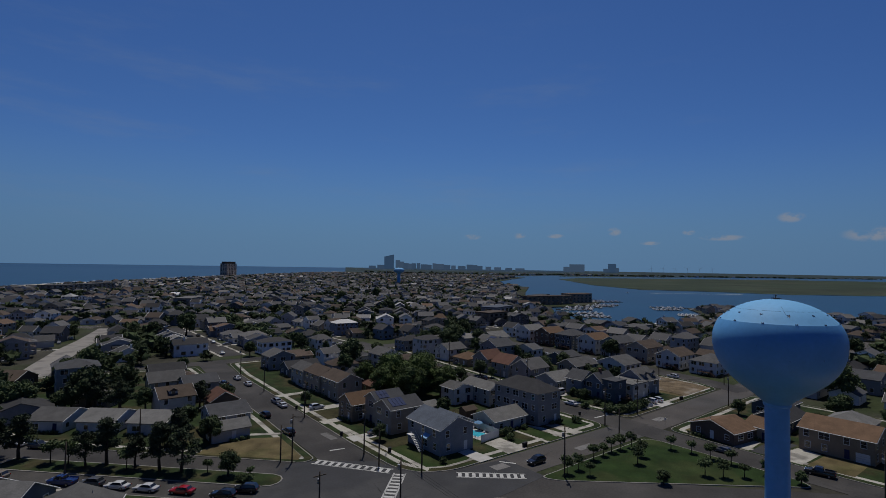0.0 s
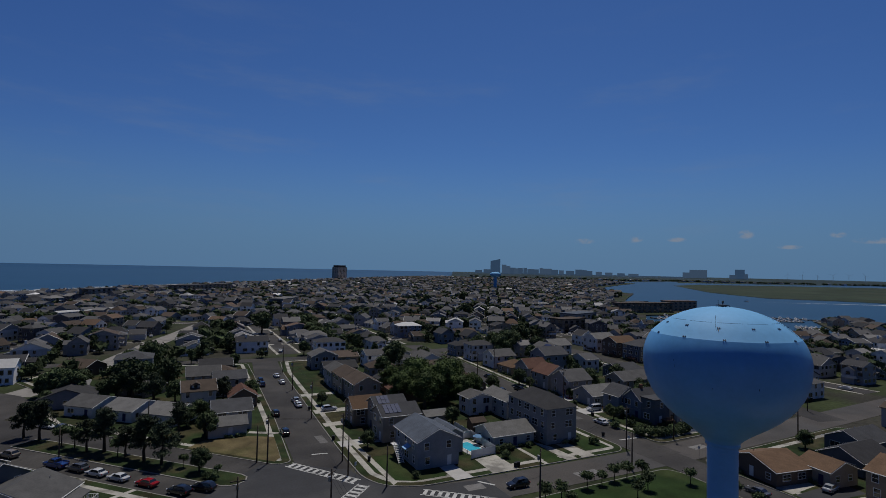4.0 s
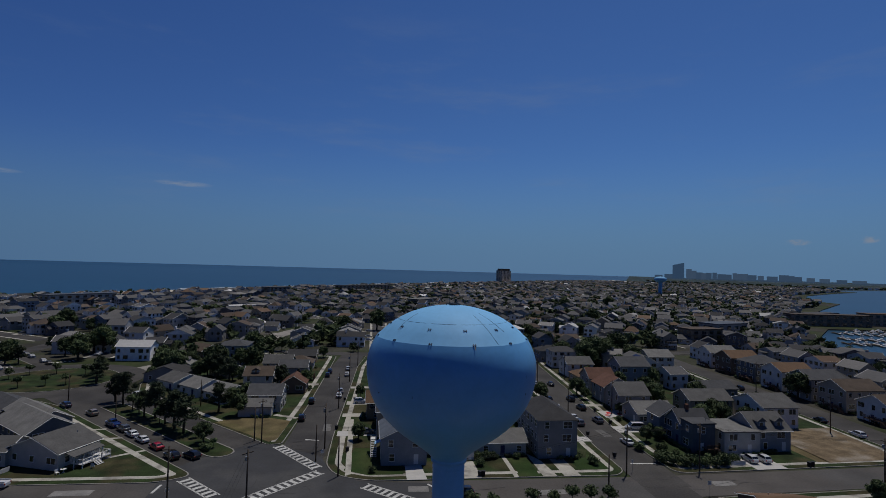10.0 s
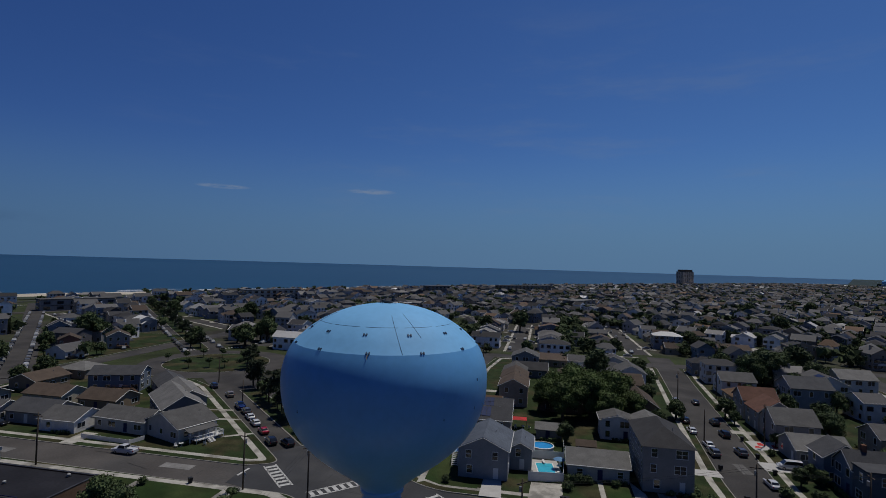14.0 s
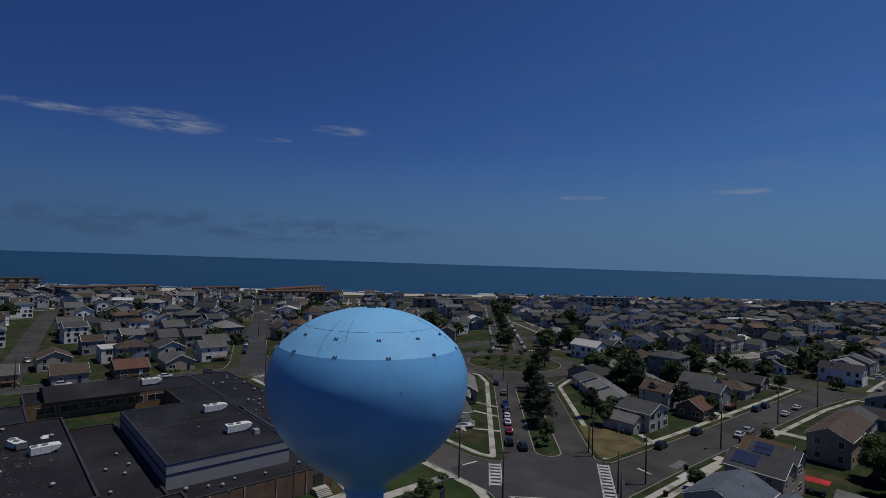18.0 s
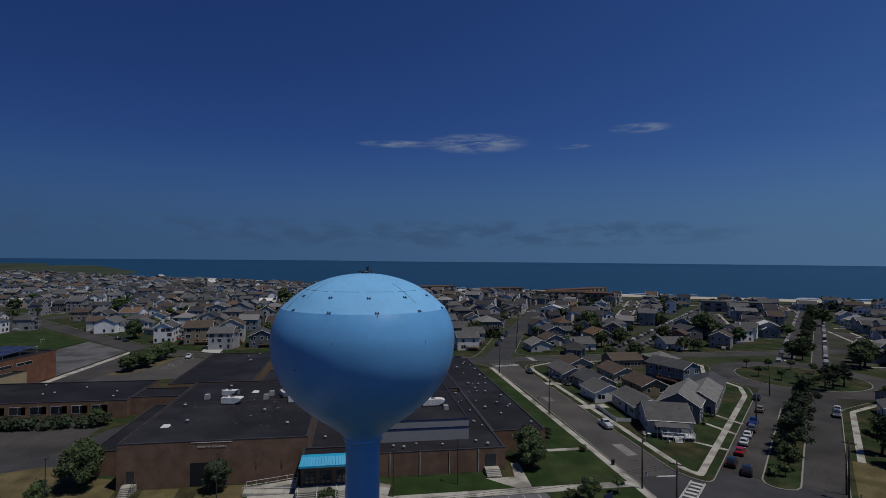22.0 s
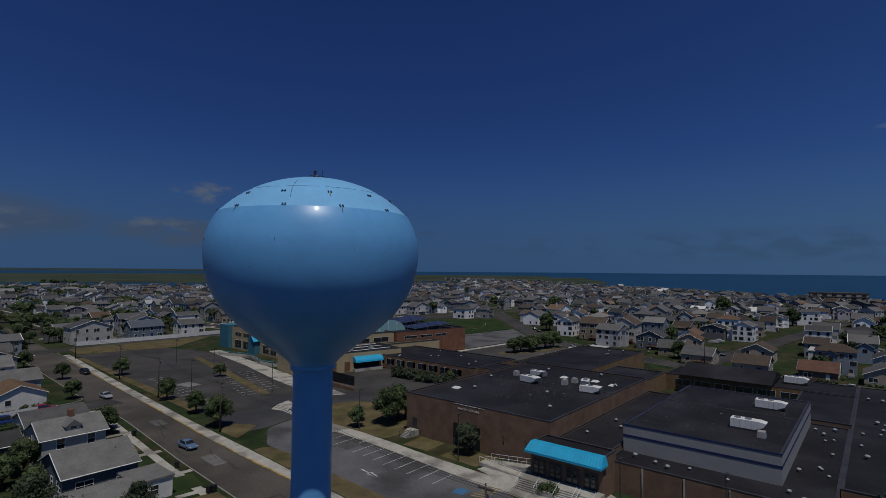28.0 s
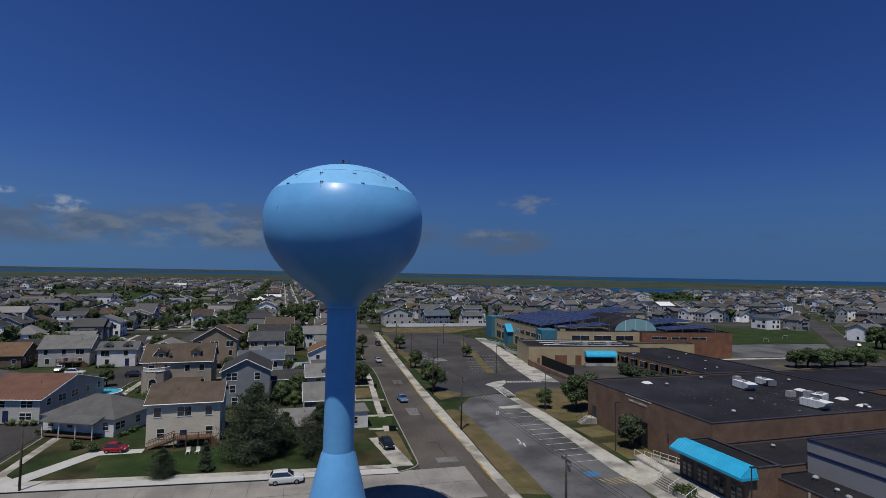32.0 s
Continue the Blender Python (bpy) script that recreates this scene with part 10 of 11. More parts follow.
# the close-set houses between the side street and the circle
for x, y, w, d, h, rg, r in ((-84, 99, 11, 8, 3.2, "x", 66), (-93, 117, 9, 9, 3.4, "hip", 66), (-112, 135, 9, 11, 5.8, "y", 66), (-97, 140, 10, 8, 3.4, "x", 66), (-124, 172, 9, 10, 6.0, "y", 45), (-89, 163, 9, 11, 3.4, "y", 45), (-76, 172, 10, 8, 5.6, "x", 45), (-102, 196, 9, 10, 5.8, "y", 45), (-88, 203, 9, 9, 6.4, "y", 45),
                             (-129, 232, 10, 9, 6.2, "x", 45), (-144, 205, 9, 11, 7.4, "y", 45), (-169, 160, 9, 11, 7.6, "y", 60), (-167, 181, 10, 9, 6.2, "x", 60), (-143, 269, 10, 9, 6.0, "x", 45), (-147, 146, 9, 9, 6.0, "y", 66), (-128, 153, 9, 10, 7.4, "y", 66), (-108, 116, 9, 9, 5.6, "x", 66), (-112, 180, 8, 9, 5.6, "y", 45), (-150, 186, 8, 10, 6.0, "y", 60)):
    if not on_road(x, y, 3.5) and not any(math.hypot(x - a, y - b) < q + 4.5 for a, b, q in OCC):
        OCC.append((x, y, 5.5))
        if x > -115:
            mid_house(x, y, w, d, h, rg, r)
        else:
            far_house(x, y, w, d, h, rg, r, 2.4)
        small_car(x + 7.0, y - 4.0, r + 90, 0.04)
# rows of houses, back to back, between side streets 62 m apart
LOTS, LANES = [], []
for rot in (0, 58):
    ca, sa = math.cos(radians(rot)), math.sin(radians(rot))
    place = lambda u, v: (u * ca - v * sa, u * sa + v * ca)
    span = (-1300, 1100, -1300, 1100) if not rot else (-700, 3600, -1600, 1100)
    for iu in range(int((span[1] - span[0]) / 31)):
        row = span[0] + iu * 31
        for iv in range(int((span[3] - span[2]) / 14.5)):
            v = span[2] + iv * 14.5
            x, y = place(row, v)
            # the shore grid runs with the beach; the inner grid with the near streets
            if bool(rot) != ((y - x * 0.8 > 330) or (x + y > 520)):
                continue
            dist = math.hypot(x - 75, y - 25)
            if dist > 2700:
                continue
            street = (iu % 2 == 0)
            su = row + (15.5 if street else -15.5)
            if street and dist < 1500 and free(*place(su, v), 3) and free(*place(su, v + 14.5), 3) and not any(math.hypot(place(su, v + 7)[0] - a, place(su, v + 7)[1] - b) < r + 7 for a, b, r in OCC):
                q = [place(su - 4.4, v), place(su + 4.4, v), place(su + 4.4, v + 14.5), place(su - 4.4, v + 14.5)]
                far_street.add([(*p, -0.02) for p in q], [(0, 1, 2, 3)])
                LANES.append(place(su, v + 7))
                for e in (-6.2, 4.6):
                    k = [place(su + e, v), place(su + e + 1.5, v), place(su + e + 1.5, v + 14.5), place(su + e, v + 14.5)]
                    far_walk.add([(*p, 0.03) for p in k], [(0, 1, 2, 3)])
                if dist < 900:
                    for e in (-3.2, 3.2):
                        if rt.random() < 0.42:
                            cx, cy = place(su + e, v + rt.uniform(3, 11))
                            small_car(cx, cy, rot + 90)
            x, y = place(row + (-2.5 if street else 2.5) + rt.uniform(-2, 2), v + rt.uniform(-2, 2))
            if dist > 900 and rt.random() < 0.12 or not free(x, y, 7.5):
                continue
            if any(math.hypot(x - a, y - b) < r + 7 for a, b, r in OCC) or (y < -330 and rt.random() < 0.25):
                continue
            w, d = rt.uniform(8, 15), rt.uniform(7.5, 11.5)
            h = rt.choice((3.2, 3.4, 5.4, 5.8, 6.2, 7.5)) if dist > 200 and x > -60 else rt.choice((3.2, 5.4, 5.8, 6.4, 7.6, 8.4)) if x <= -60 else rt.choice((3.2, 3.4, 5.4, 5.6))
            ridge = rt.choice(("x", "y", "x", "y", "hip"))
            rise = rt.uniform(1.6, 3.0)
            ang = rot + rt.choice((0, 0, 0, 90)) + rt.uniform(-3, 3)
            if ang - rot > 45:
                w, d = d, w
            LOTS.append((x, y))
            if dist < 198:
                mid_house(x, y, w, d, h, ridge, ang)
                for _ in range(2):
                    if rt.random() < (0.7 if x > -90 else 0.35):
                        tx, ty = x + rt.uniform(7, 11) * rt.choice((-1, 1)), y + rt.uniform(-7, 7)
                        if not on_road(tx, ty, 2):
                            tree(rt.choice(("broad", "broad", "cedar")), tx, ty, rt.uniform(0.6, 1.15), z=-0.05, near=False)
            else:
                far_house(x, y, w, d, h, ridge, ang, rise)
                for _ in range(rt.choice((2, 2, 3, 3, 4) if x > -90 and y < 260 else (2, 3, 3, 4, 5) if x > -90 else (0, 0, 1, 1, 2))):
                    tx, ty = place(row + rt.uniform(8, 13) * (-1 if street else 1), v + rt.uniform(-7, 7))
                    far_tree(tx, ty, rt.uniform(2, 4.8) if rt.random() < 0.8 else rt.uniform(4.5, 6.5), rt.uniform(4, 10))
                if rt.random() < 0.3 and dist < 800:
                    far_walk.box(-1.6, 1.6, -5, 5, -0.05, 0.035, m=pose(*place(row + (8.5 if street else -8.5), v + 5.5), 0, 0, 0, rot + 90))
                    if rt.random() < 0.7:
                        small_car(*place(row + (8.5 if street else -8.5), v + 5.5), rot)
# houses on the lots left over between the rows
cells = {}


def keep_clear(x, y, r):
    cells.setdefault((int(x // 25), int(y // 25)), []).append((x, y, r))


for q in LOTS:
    keep_clear(*q, 13.5)
for q in LANES:
    keep_clear(*q, 12.5)
for a, b, r in OCC:
    keep_clear(a, b, r + 7.5)
filled = 0
for _ in range(16000):
    x, y = rt.uniform(-520, 640), rt.uniform(-420, 760)
    if math.hypot(x - 75, y - 25) < 168 or filled > 900 or not free(x, y, 7.0):
        continue
    i, j = int(x // 25), int(y // 25)
    if any(math.hypot(x - a, y - b) < r for di in (-1, 0, 1) for dj in (-1, 0, 1) for a, b, r in cells.get((i + di, j + dj), ())):
        continue
    keep_clear(x, y, 13.5)
    filled += 1
    rot = (58 if (y - x * 0.8 > 330) or (x + y > 520) else 0) + rt.choice((0, 90)) + rt.uniform(-4, 4)
    far_house(x, y, rt.uniform(8, 12), rt.uniform(7, 9.5), rt.choice((3.3, 5.6, 6.0, 7.6, 8.2) if x < -60 else (3.3, 5.4, 6.0)), rt.choice(("x", "y", "hip")), rot, rt.uniform(1.8, 3.2))
    if rt.random() < (0.85 if x > -90 else 0.5):
        far_tree(x + rt.uniform(6, 9) * rt.choice((-1, 1)), y + rt.uniform(-6, 6), rt.uniform(2.2, 4.6), rt.uniform(4.5, 9))
    if rt.random() < 0.5 and math.hypot(x - 75, y - 25) < 600:
        small_car(x + rt.uniform(6, 8), y + rt.uniform(-5, 5), rt.choice((0, 90)), 0.0)
# woods and roofs of the land across the inlet
for i in range(420):
    a = rt.uniform(11, 60)
    d0 = next(d + (d2 - d) * (a - b) / (b2 - b) for (b, d), (b2, d2) in zip(RIM, RIM[1:]) if b <= a <= b2)
    d = rt.uniform(d0 + 15, max(d0 + 120, 3450))
    tx, ty = d * math.cos(radians(a)), d * math.sin(radians(a))
    if i % 3:
        far_tree(tx, ty, rt.uniform(8, 16), rt.uniform(7, 11))
    else:
        far_house(tx, ty, rt.uniform(9, 26), rt.uniform(9, 14), rt.choice((5.6, 7, 9)), "hip", rt.uniform(0, 90), 2.5)
# tree belts
for (x0, y0, x1, y1, n, w) in ((-395, -440, -520, -630, 30, 7), (130, -410, 290, -700, 60, 14), (200, -390, 420, -640, 60, 16), (-300, -800, 600, -1180, 220, 60), (600, 90, 590, -300, 60, 20), (480, -350, 620, -760, 80, 30), (-420, -640, -900, -640, 50, 25), (-340, 500, -180, 730, 50, 12), (-60, -250, 260, -300, 60, 22), (70, -215, 170, -240, 40, 22), (150, -140, 290, -190, 30, 26), (250, -260, 120, -340, 45, 24), (-10, -400, -60, -430, 40, 16), (-30, -320, -50, -280, 22, 10), (28, -266, 20, -354, 14, 7), (330, -420, 200, -560, 45, 30), (-10, 210, 60, 262, 12, 9), (330, 100, 560, 60, 60, 60), (480, 190, 590, 120, 40, 25)):
    for i in range(n):
        t = rt.random()
        far_tree(x0 + (x1 - x0) * t + rt.gauss(0, w), y0 + (y1 - y0) * t + rt.gauss(0, w), rt.uniform(2.5, 5.5), rt.uniform(4, 9))
# clumps of dark trees: (x, y, spread, count, crown)
for x, y, w, n, r in ((75, -278, 12, 6, 5.5), (64, -312, 9, 4, 5), (86, -202, 5, 3, 4), (55, -263, 6, 4, 4.6), (51, -240, 3, 2, 4.4), (10, -392, 10, 5, 5.5), (43, -221, 4, 2, 4.6), (31, -246, 6, 4, 5), (6, -690, 18, 8, 6), (-22, -680, 12, 5, 6), (-49, -730, 16, 7, 6), (14, -274, 5, 3, 4.6), (1, -265, 6, 4, 4.8), (84, -147, 3, 2, 3.6), (-180, -1060, 24, 8, 7), (-123, -743, 12, 6, 6), (-20, -1380, 30, 9, 7), (54, -330, 5, 3, 4.5), (84, -128, 3, 2, 3.2),
                      (-246, -316, 8, 6, 4.6), (-375, -484, 11, 6, 5), (-378, -471, 8, 4, 4.5), (-303, -409, 4, 3, 3.4), (-452, -459, 8, 4, 5), (-145, 149, 7, 6, 5), (-107, 137, 3, 2, 4.4), (-110, 163, 3, 2, 3.6), (-192, 122, 5, 4, 4), (-268, 281, 6, 4, 4.4), (-196, 220, 5, 3, 4), (-85, 159, 4, 3, 3.4), (-93, 175, 3, 2, 3.2), (-199, 165, 4, 3, 3.6), (-374, 268, 4, 2, 4)):
    for i in range(n):
        tx, ty = x + rt.gauss(0, w * 0.5), y + rt.gauss(0, w * 0.5)
        if not on_road(tx, ty, 1.5):
            far_tree(tx, ty, r * rt.uniform(0.75, 1.1), r * rt.uniform(1.5, 2.1))
MF_G = material("far_leaves", (0.046, 0.064, 0.028), 0.9, var=0.3, scale=0.05, fine=0.5, random_tone=0.35, island=True, spec=0.15)
for k, (c, _) in FAR_WALLS.items():
    link("far_house_walls", far_sets[0][k].mesh("far_house_walls", material("far_walls_" + k, c, 0.8, var=0.12, scale=0.05, fine=0.8, random_tone=0.3, island=True)), label="%s walls of many distant shore houses" % k.replace("_", "-"), category="house", kind="stuff")
for k, (c, _) in FAR_ROOFS.items():
    link("far_house_roofs", far_sets[1][k].mesh("far_house_roofs", material("far_shingles_" + k, c, 0.9, var=0.14, scale=0.05, fine=1.2, random_tone=0.3, island=True)), label="%s shingle roofs of many distant houses" % k, category="roof", kind="stuff")
link("far_trees", far_green.mesh("far_trees", MF_G), label="dark green trees among the distant houses", category="tree", kind="stuff")

link("far_windows", far_pane.mesh("far_windows", M["glass"]), label="dark windows of the distant houses", category="window", kind="stuff")
link("far_trims", far_trim.mesh("far_trims", material("far_trim_paint", (0.46, 0.46, 0.45), 0.7, var=0.1, scale=0.05, fine=0.8, random_tone=0.5, island=True)), label="white window frames, decks and gable trims of distant houses", category="trim", kind="stuff")
link("far_cars", far_car.mesh("far_cars", material("far_car_paint", (0.22, 0.225, 0.23), 0.3, var=0.03, random_tone=0.95, island=True)), label="small parked cars along distant streets", category="car", kind="stuff")
link("side_streets", far_street.mesh("side_streets", M["asphalt"]), label="side streets of worn asphalt among the distant houses", kind="structure")
link("side_walks", far_walk.mesh("side_walks", M["concrete"]), label="concrete footpaths and drives along the side streets", kind="structure")

# ---- landmarks in the distance ----
def block_tower(name, x, y, w, d, h, rot, wall, label, floors=0, bays=0, cap=True, glass=None):
    t = thing(name, pose(x, y, -0.05, 0, 0, rot), label, "building")
    part("wall", Shape().box(-w / 2, w / 2, -d / 2, d / 2, 0, h), wall, t)
    if cap:
        part("roof", Shape().box(-w / 2 - 0.4, w / 2 + 0.4, -d / 2 - 0.4, d / 2 + 0.4, h, h + 0.8), ROOFS["grey"], t)
    far = math.hypot(x - 75, y - 25) > 250
    rows = Shape()
    if floors:
        for side, (ln, off, rz) in enumerate(((w, -d / 2, 0), (w, d / 2, 180), (d, -w / 2, -90), (d, w / 2, 90))):
            nb = max(1, int(bays * 0.75 * ln / max(w, d)))
            e, q = ln / nb * 0.24, h / floors * 0.27
            me = None if far else Shape().box(-e, e, -0.15, 0.05, -q, q).mesh("window", glass or M["glass"])
            face = pose(0, off, 0) if side == 0 else (pose(0, off, 0, 0, 0, 180) if side == 1 else pose(off, 0, 0, 0, 0, rz))
            for f in range(floors):
                for b in range(nb):
                    u, zz = -ln / 2 + (b + 0.5) * ln / nb, h * (f + 0.5) / floors
                    if far:
                        rows.box(u - e, u + e, -0.15, 0.05, zz - q, zz + q, m=face)
                    else:
                        link("window", me, t, face @ pose(u, 0, zz))
                if far:
                    rows.box(-ln / 2, ln / 2, -0.5, 0.02, h * f / floors - 0.1, h * f / floors + 0.1, m=face)
        if far:
            link("glazing", rows.mesh("glazing", glass or M["glass"]), t, None, "rows of dark windows and balcony edges", "", "stuff")
    return t


ht = block_tower("beach_hotel", 586, 1998, 52, 30, 42, 35, material("hotel_wall", (0.46, 0.41, 0.37), 0.85, var=0.1, scale=0.05), "tall dark brown beach hotel with stepped top", 9, 8)
part("penthouse", Shape().box(-22, 22, -13, 13, 42.8, 50, taper=0.3), ROOFS["brown"], ht)
for x, y, w, d, h, r, wl_, rf, lb, fl, bays in (
        (-190, 493, 62, 14, 11, 61, "pale", "blue", "long pale beachfront motel with blue roof railing", 3, 12),
        (-372, 230, 60, 15, 10, 87, "beige", "tan", "long tan beachfront condominium with a tan roof", 3, 12),
        (-330, 244, 26, 12, 11, 62, "tan", "rust", "reddish brown beachfront apartment block", 3, 6),
        (-570, 22, 48, 16, 13, 100, "beige", "brown", "tan terraced beachfront apartment block", 4, 9),
        (-468, 92, 86, 14, 10, 108, "grey", "tan", "long grey beachfront condominium", 3, 16),
        (-470, 188, 56, 14, 8, 108, "tan", "rust", "row of brown beachfront townhouses", 2, 10),
        (-455, 278, 100, 14, 8, 121, "tan", "rust", "row of rust-roofed beachfront townhouses", 2, 16),
        (-262, 330, 50, 13, 8, 60, "grey", "grey", "low grey beachfront apartment row", 2, 8),
        (60, 862, 110, 18, 12, 46, "beige", "grey", "long beige beachfront apartment building", 4, 18),
        (-52, 692, 40, 14, 13, 60, "grey", "grey", "grey beachfront apartment block", 4, 7),
        (322, 190, 30, 11, 6, 8, "pale", "grey", "long pale marina building with a grey roof", 2, 6),
        (285, 290, 24, 13, 9, 10, "taupe", "brown", "taupe waterfront apartment house", 3, 6),
        (330, 330, 34, 15, 9, 20, "bluegrey", "blue", "blue-grey marina clubhouse beside the docks", 2, 6),
        (498, 416, 74, 14, 10, -6, "taupe", "brown", "taupe waterfront condominium row", 3, 14),
        (566, 424, 40, 14, 11, -10, "beige", "tan", "beige waterfront condominium row", 3, 8),
        (520, 448, 44, 13, 9, 20, "bluegrey", "slate", "blue-grey waterfront condominium row", 3, 8),
        (-40, 470, 70, 14, 5, 50, "white", "white", "long low building with a white roof", 1, 10),
        (130, 560, 40, 16, 9, 58, "grey", "light", "grey flat-roofed apartment house", 3, 6)):
    b = block_tower("apartment_building", x, y, w, d, h, r, WALLS[wl_], lb, fl, bays)
    b.children[1].data.materials[0] = ROOFS[rf]
# the second water tower of the town
t2 = thing("water_tower", pose(650, 968, -0.05), "distant pale blue spheroid water tower", "water tower")
part("tank", Shape().lathe([(0.01, 40), (7.0, 39.2), (11.2, 37.0), (12.2, 34.5), (11.0, 31.8), (7.6, 29.4), (4.4, 28)], 32), M["tank_chalk"], t2, smooth=True)
part("stem", Shape().lathe([(4.4, 28.1), (3.6, 26), (3.6, 0)], 24), M["tank_paint"], t2, smooth=True)
# the far skyline across the inlet
AZ0 = radians(57.35)


def far_tower(off, h, w, d=None, tone="a", name="high_rise", top=0.0):
    """A tower of the skyline: off degrees to the right of its tallest one."""
    a = AZ0 - radians(off)
    D = 4700
    x, y = D * math.cos(a), D * math.sin(a)
    t = thing("high_rise", pose(x, y, 8.0, 0, 0, math.degrees(a)), "hazy blue-grey high-rise on the far skyline", "high-rise")
    s = Shape()
    s.box(-15, 15, -w / 2, w / 2, 0, h)
    if top:
        s.add([(-15, w / 2, h), (15, w / 2, h), (15, -w / 2, h), (-15, -w / 2, h), (-15, -w / 2, h + top), (15, -w / 2, h + top)], [(4, 3, 0), (2, 5, 1), (1, 5, 4, 0), (4, 5, 2, 3)])
        s.box(-15, 15, w / 2, w / 2 + 22, 0, h * 0.36)
    part("wall", s, HAZE_GLOW[tone], t)
    return t


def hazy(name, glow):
    """Towers, shore and turbines kilometres off: a plain backdrop with painted haze, glowing in the colour of the air
    before them.
    """
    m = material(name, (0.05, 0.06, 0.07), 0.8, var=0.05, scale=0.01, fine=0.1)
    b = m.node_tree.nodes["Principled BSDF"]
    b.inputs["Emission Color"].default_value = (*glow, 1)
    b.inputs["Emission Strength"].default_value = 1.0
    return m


# blue emission stands in for the air in front of the skyline
HAZE_GLOW = {"a": hazy("haze_glow_a", (0.044, 0.078, 0.132)), "b": hazy("haze_glow_b", (0.054, 0.090, 0.146)), "c": hazy("haze_glow_c", (0.036, 0.072, 0.132))}
far_tower(0.0, 118, 86, tone="c", top=20)
rk = random.Random(5)
for off, h, w in ((0.95, 70, 40), (1.35, 58, 45), (1.8, 45, 60), (2.25, 40, 34), (2.7, 44, 40), (3.2, 46, 32), (3.8, 36, 60), (4.3, 34, 55), (4.9, 46, 30), (5.5, 42, 80), (6.3, 34, 60), (7.0, 30, 40), (7.9, 28, 70), (8.8, 40, 60), (9.3, 36, 50), (9.8, 30, 60), (10.8, 24, 50), (11.8, 20, 60), (13, 16, 60), (14.2, 14, 80), (-0.9, 26, 60), (-1.8, 18, 60)):
    far_tower(off, h + 18, w, tone=rk.choice("ab"))
for off, h, w, k in ((19.2, 52, 70, "b"), (20.0, 74, 100, "b"), (20.7, 74, 40, "b"), (23.2, 40, 60, "a"), (23.7, 82, 66, "c"), (24.2, 48, 30, "a")):
    far_tower(off, h, w, tone=k)
ts = Shape()
for i in range(70):
    a = AZ0 - radians(rk.uniform(-3, 19))
    D = 4650
    ts.box(-10, 10, -rk.uniform(15, 60), rk.uniform(15, 60), 0, rk.uniform(6, 18), m=pose(D * math.cos(a), D * math.sin(a), 7, 0, 0, math.degrees(a)))
link("far_town", ts.mesh("far_town", HAZE_GLOW["a"]), label="hazy low grey buildings along the far shore", category="building", kind="stuff")
slab("far_shore", [(D * math.cos(AZ0 - radians(o)), D * math.sin(AZ0 - radians(o))) for D, o in ((4500, -4), (4500, 4), (4500, 10), (4500, 20), (4550, 27), (4900, 27), (4900, 10), (4900, -4))], -3, 12, HAZE_GLOW["c"], label="low far shore below the skyline")
for i in range(6):
    a = AZ0 - radians(27.5 + i * 1.1)
    wt = thing("wind_turbine", pose(4600 * math.cos(a), 4600 * math.sin(a), -1), "thin distant wind turbine", "wind turbine")
    part("mast", Shape().tube([(0, 0, 0), (0, 0, 60)], [1.2, 0.7], 6), HAZE_GLOW["b"], wt)
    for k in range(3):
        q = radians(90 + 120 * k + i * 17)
        part("blade", Shape().tube([(0, 0, 60), (-math.sin(a) * 26 * math.cos(q), math.cos(a) * 26 * math.cos(q), 60 + 26 * math.sin(q))], [0.7, 0.2], 4), HAZE_GLOW["b"], wt)

# ---- the marina ----
dk = Shape()
def pier(x0, y0, x1, y1, w=2.0, fingers=0):
    dk.prism(strip([(x0, y0), (x1, y1)], w), -0.7, -0.2)
    L = math.hypot(x1 - x0, y1 - y0)
    dx, dy = (x1 - x0) / L, (y1 - y0) / L
    for i in range(fingers):
        s = (i + 0.5) * L / fingers
        for k in (-1, 1):
            px, py = x0 + dx * s, y0 + dy * s
            dk.prism(strip([(px, py), (px - dy * 9 * k, py + dx * 9 * k)], 1.0), -0.7, -0.25)
    return dx, dy, L


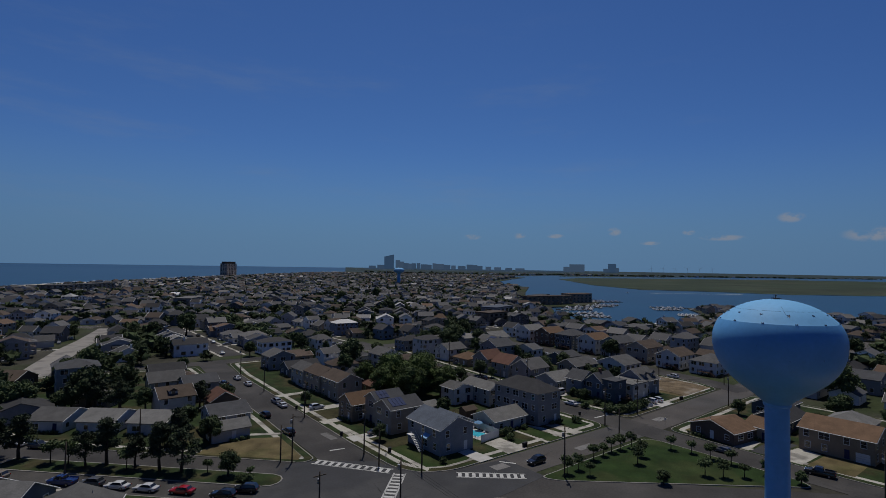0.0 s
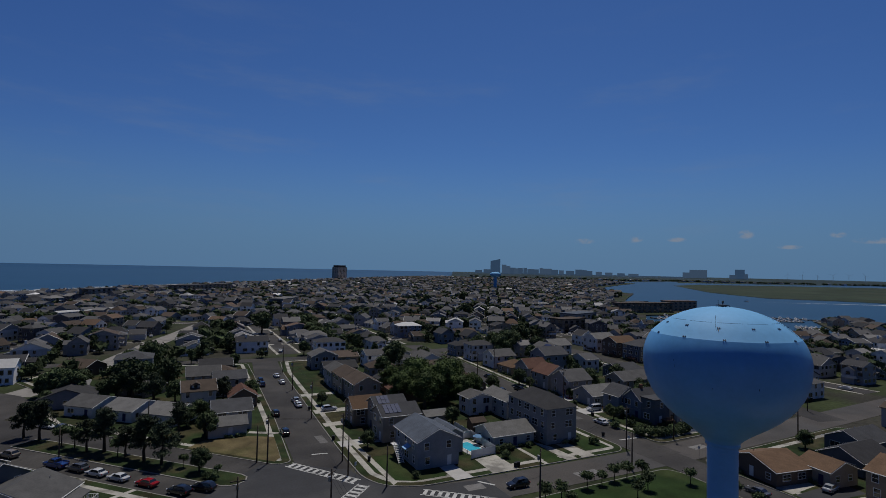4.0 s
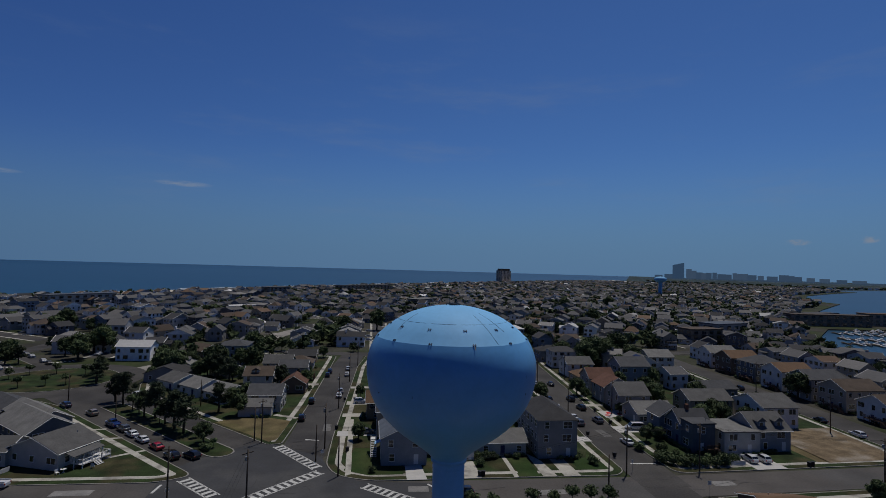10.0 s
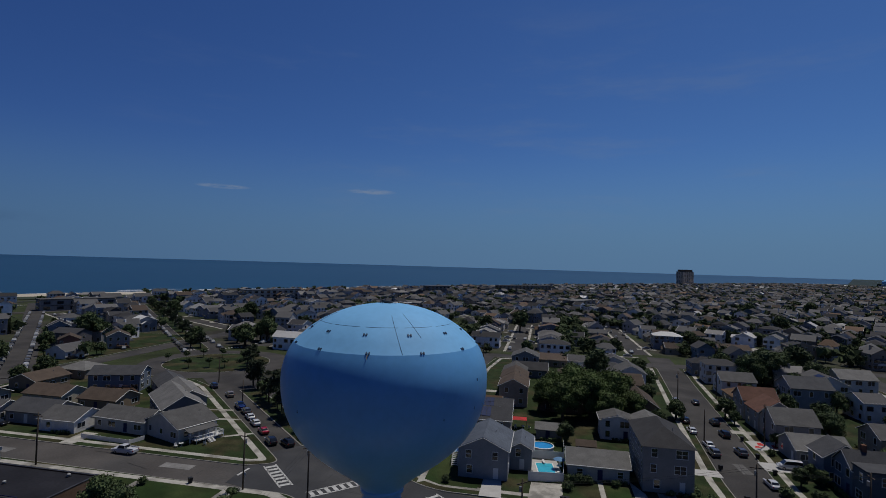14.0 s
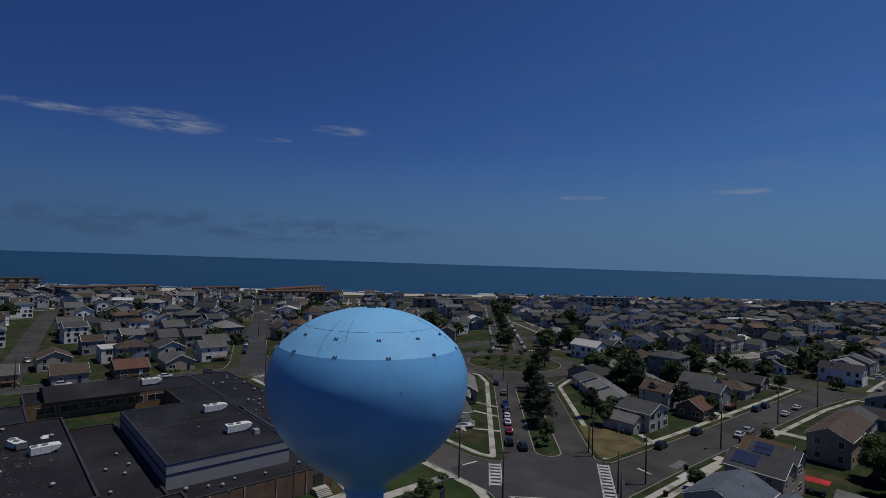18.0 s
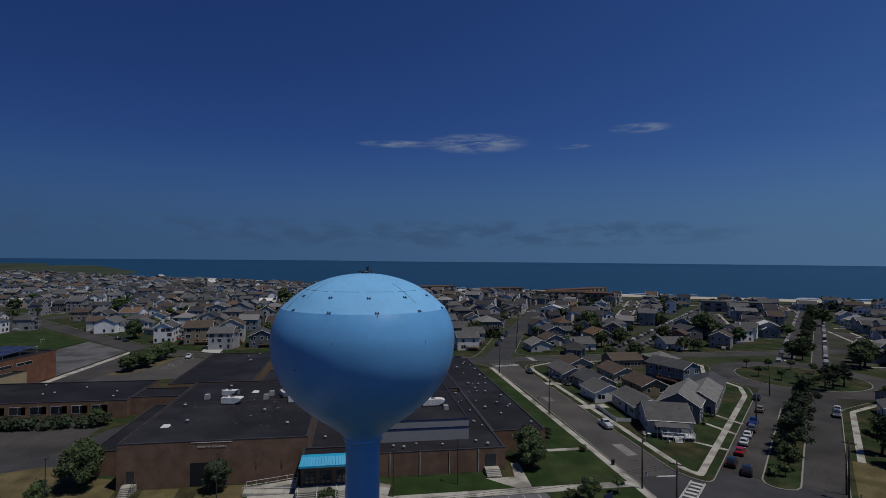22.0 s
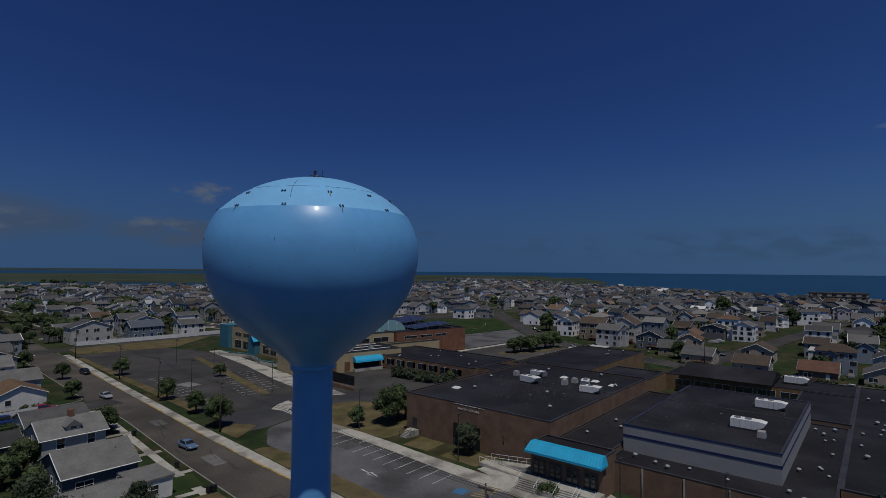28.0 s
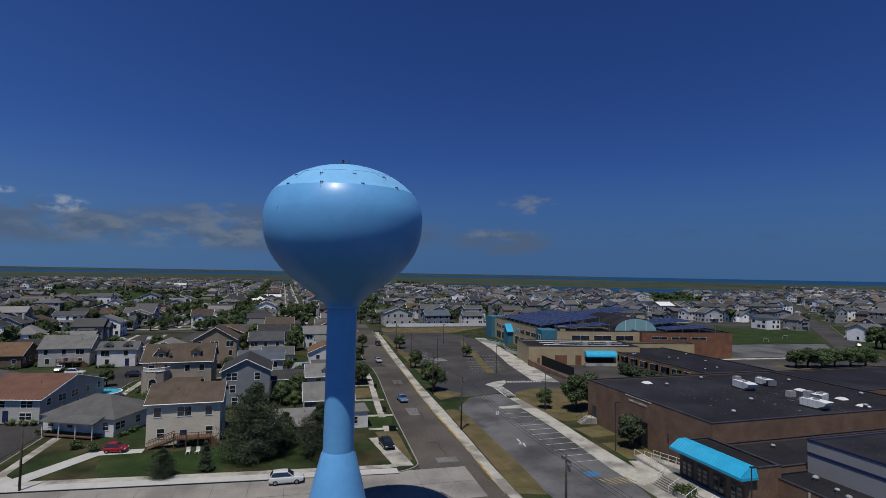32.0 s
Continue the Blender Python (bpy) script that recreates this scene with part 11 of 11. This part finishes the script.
piers = []
for a in ((398, 300, 428, 284), (420, 326, 452, 309), (450, 362, 484, 343), (486, 384, 500, 352), (508, 384, 522, 354), (530, 386, 546, 356), (552, 390, 572, 366), (596, 420, 640, 408), (594, 434, 636, 440), (578, 290, 556, 309), (610, 300, 584, 333), (400, 207, 405, 226), (440, 206, 444, 226), (480, 212, 479, 230), (520, 238, 508, 256)):
    piers.append((a, pier(*a, 2.2, 6)))
link("docks", dk.mesh("docks", M["pole_wood"]), label="grey timber docks of the marina", category="dock", kind="stuff")
hull = Shape()
hp = [(-3.6, -1.2), (2.2, -1.25), (4.2, 0), (2.2, 1.25), (-3.6, 1.2)]
n = len(hp)
hull.add([(x * .92, y * .8, -0.35) for x, y in hp] + [(x, y, 0.75) for x, y in hp], [tuple(range(n - 1, -1, -1)), tuple(range(n, 2 * n))] + [(i, (i + 1) % n, (i + 1) % n + n, i + n) for i in range(n)])
hull = hull.mesh("hull", M["trim"])
cabm = Shape().box(-1.4, 1.3, -0.8, 0.8, 0.75, 1.9, taper=0.15).mesh("cabin", M["white_metal"])
scm = Shape().box(0.9, 1.2, -0.7, 0.7, 1.2, 1.8).mesh("windscreen", M["glass"])
rb = random.Random(2)
for (x0, y0, x1, y1), (dx, dy, L) in piers:
    for i in range(6):
        for k in (-1, 1):
            if rb.random() < 0.8:
                s = (i + 0.5) * L / 6 + 2.0
                t = thing("boat", pose(x0 + dx * s - dy * 6 * k, y0 + dy * s + dx * 6 * k, -0.9, 0, 0, math.degrees(math.atan2(dx * k, -dy * k))), "white motor boat moored at the dock", "boat", "boats in the marina")
                link("hull", hull, t)
                link("cabin", cabm, t)
                link("windscreen", scm, t)
sb = thing("boat", pose(900, 560, -0.9, 0, 0, 120), "white motor boat under way on the bay", "boat", "boats in the marina")
link("hull", hull, sb)
link("cabin", cabm, sb)
wake = Shape().add([(905, 550, -0.95), (1090, 430, -0.95), (1096, 438, -0.95)], [(0, 1, 2)])
link("wake", wake.mesh("wake", M["trim"]), label="thin white wake on the bay", kind="stuff", category="wake")
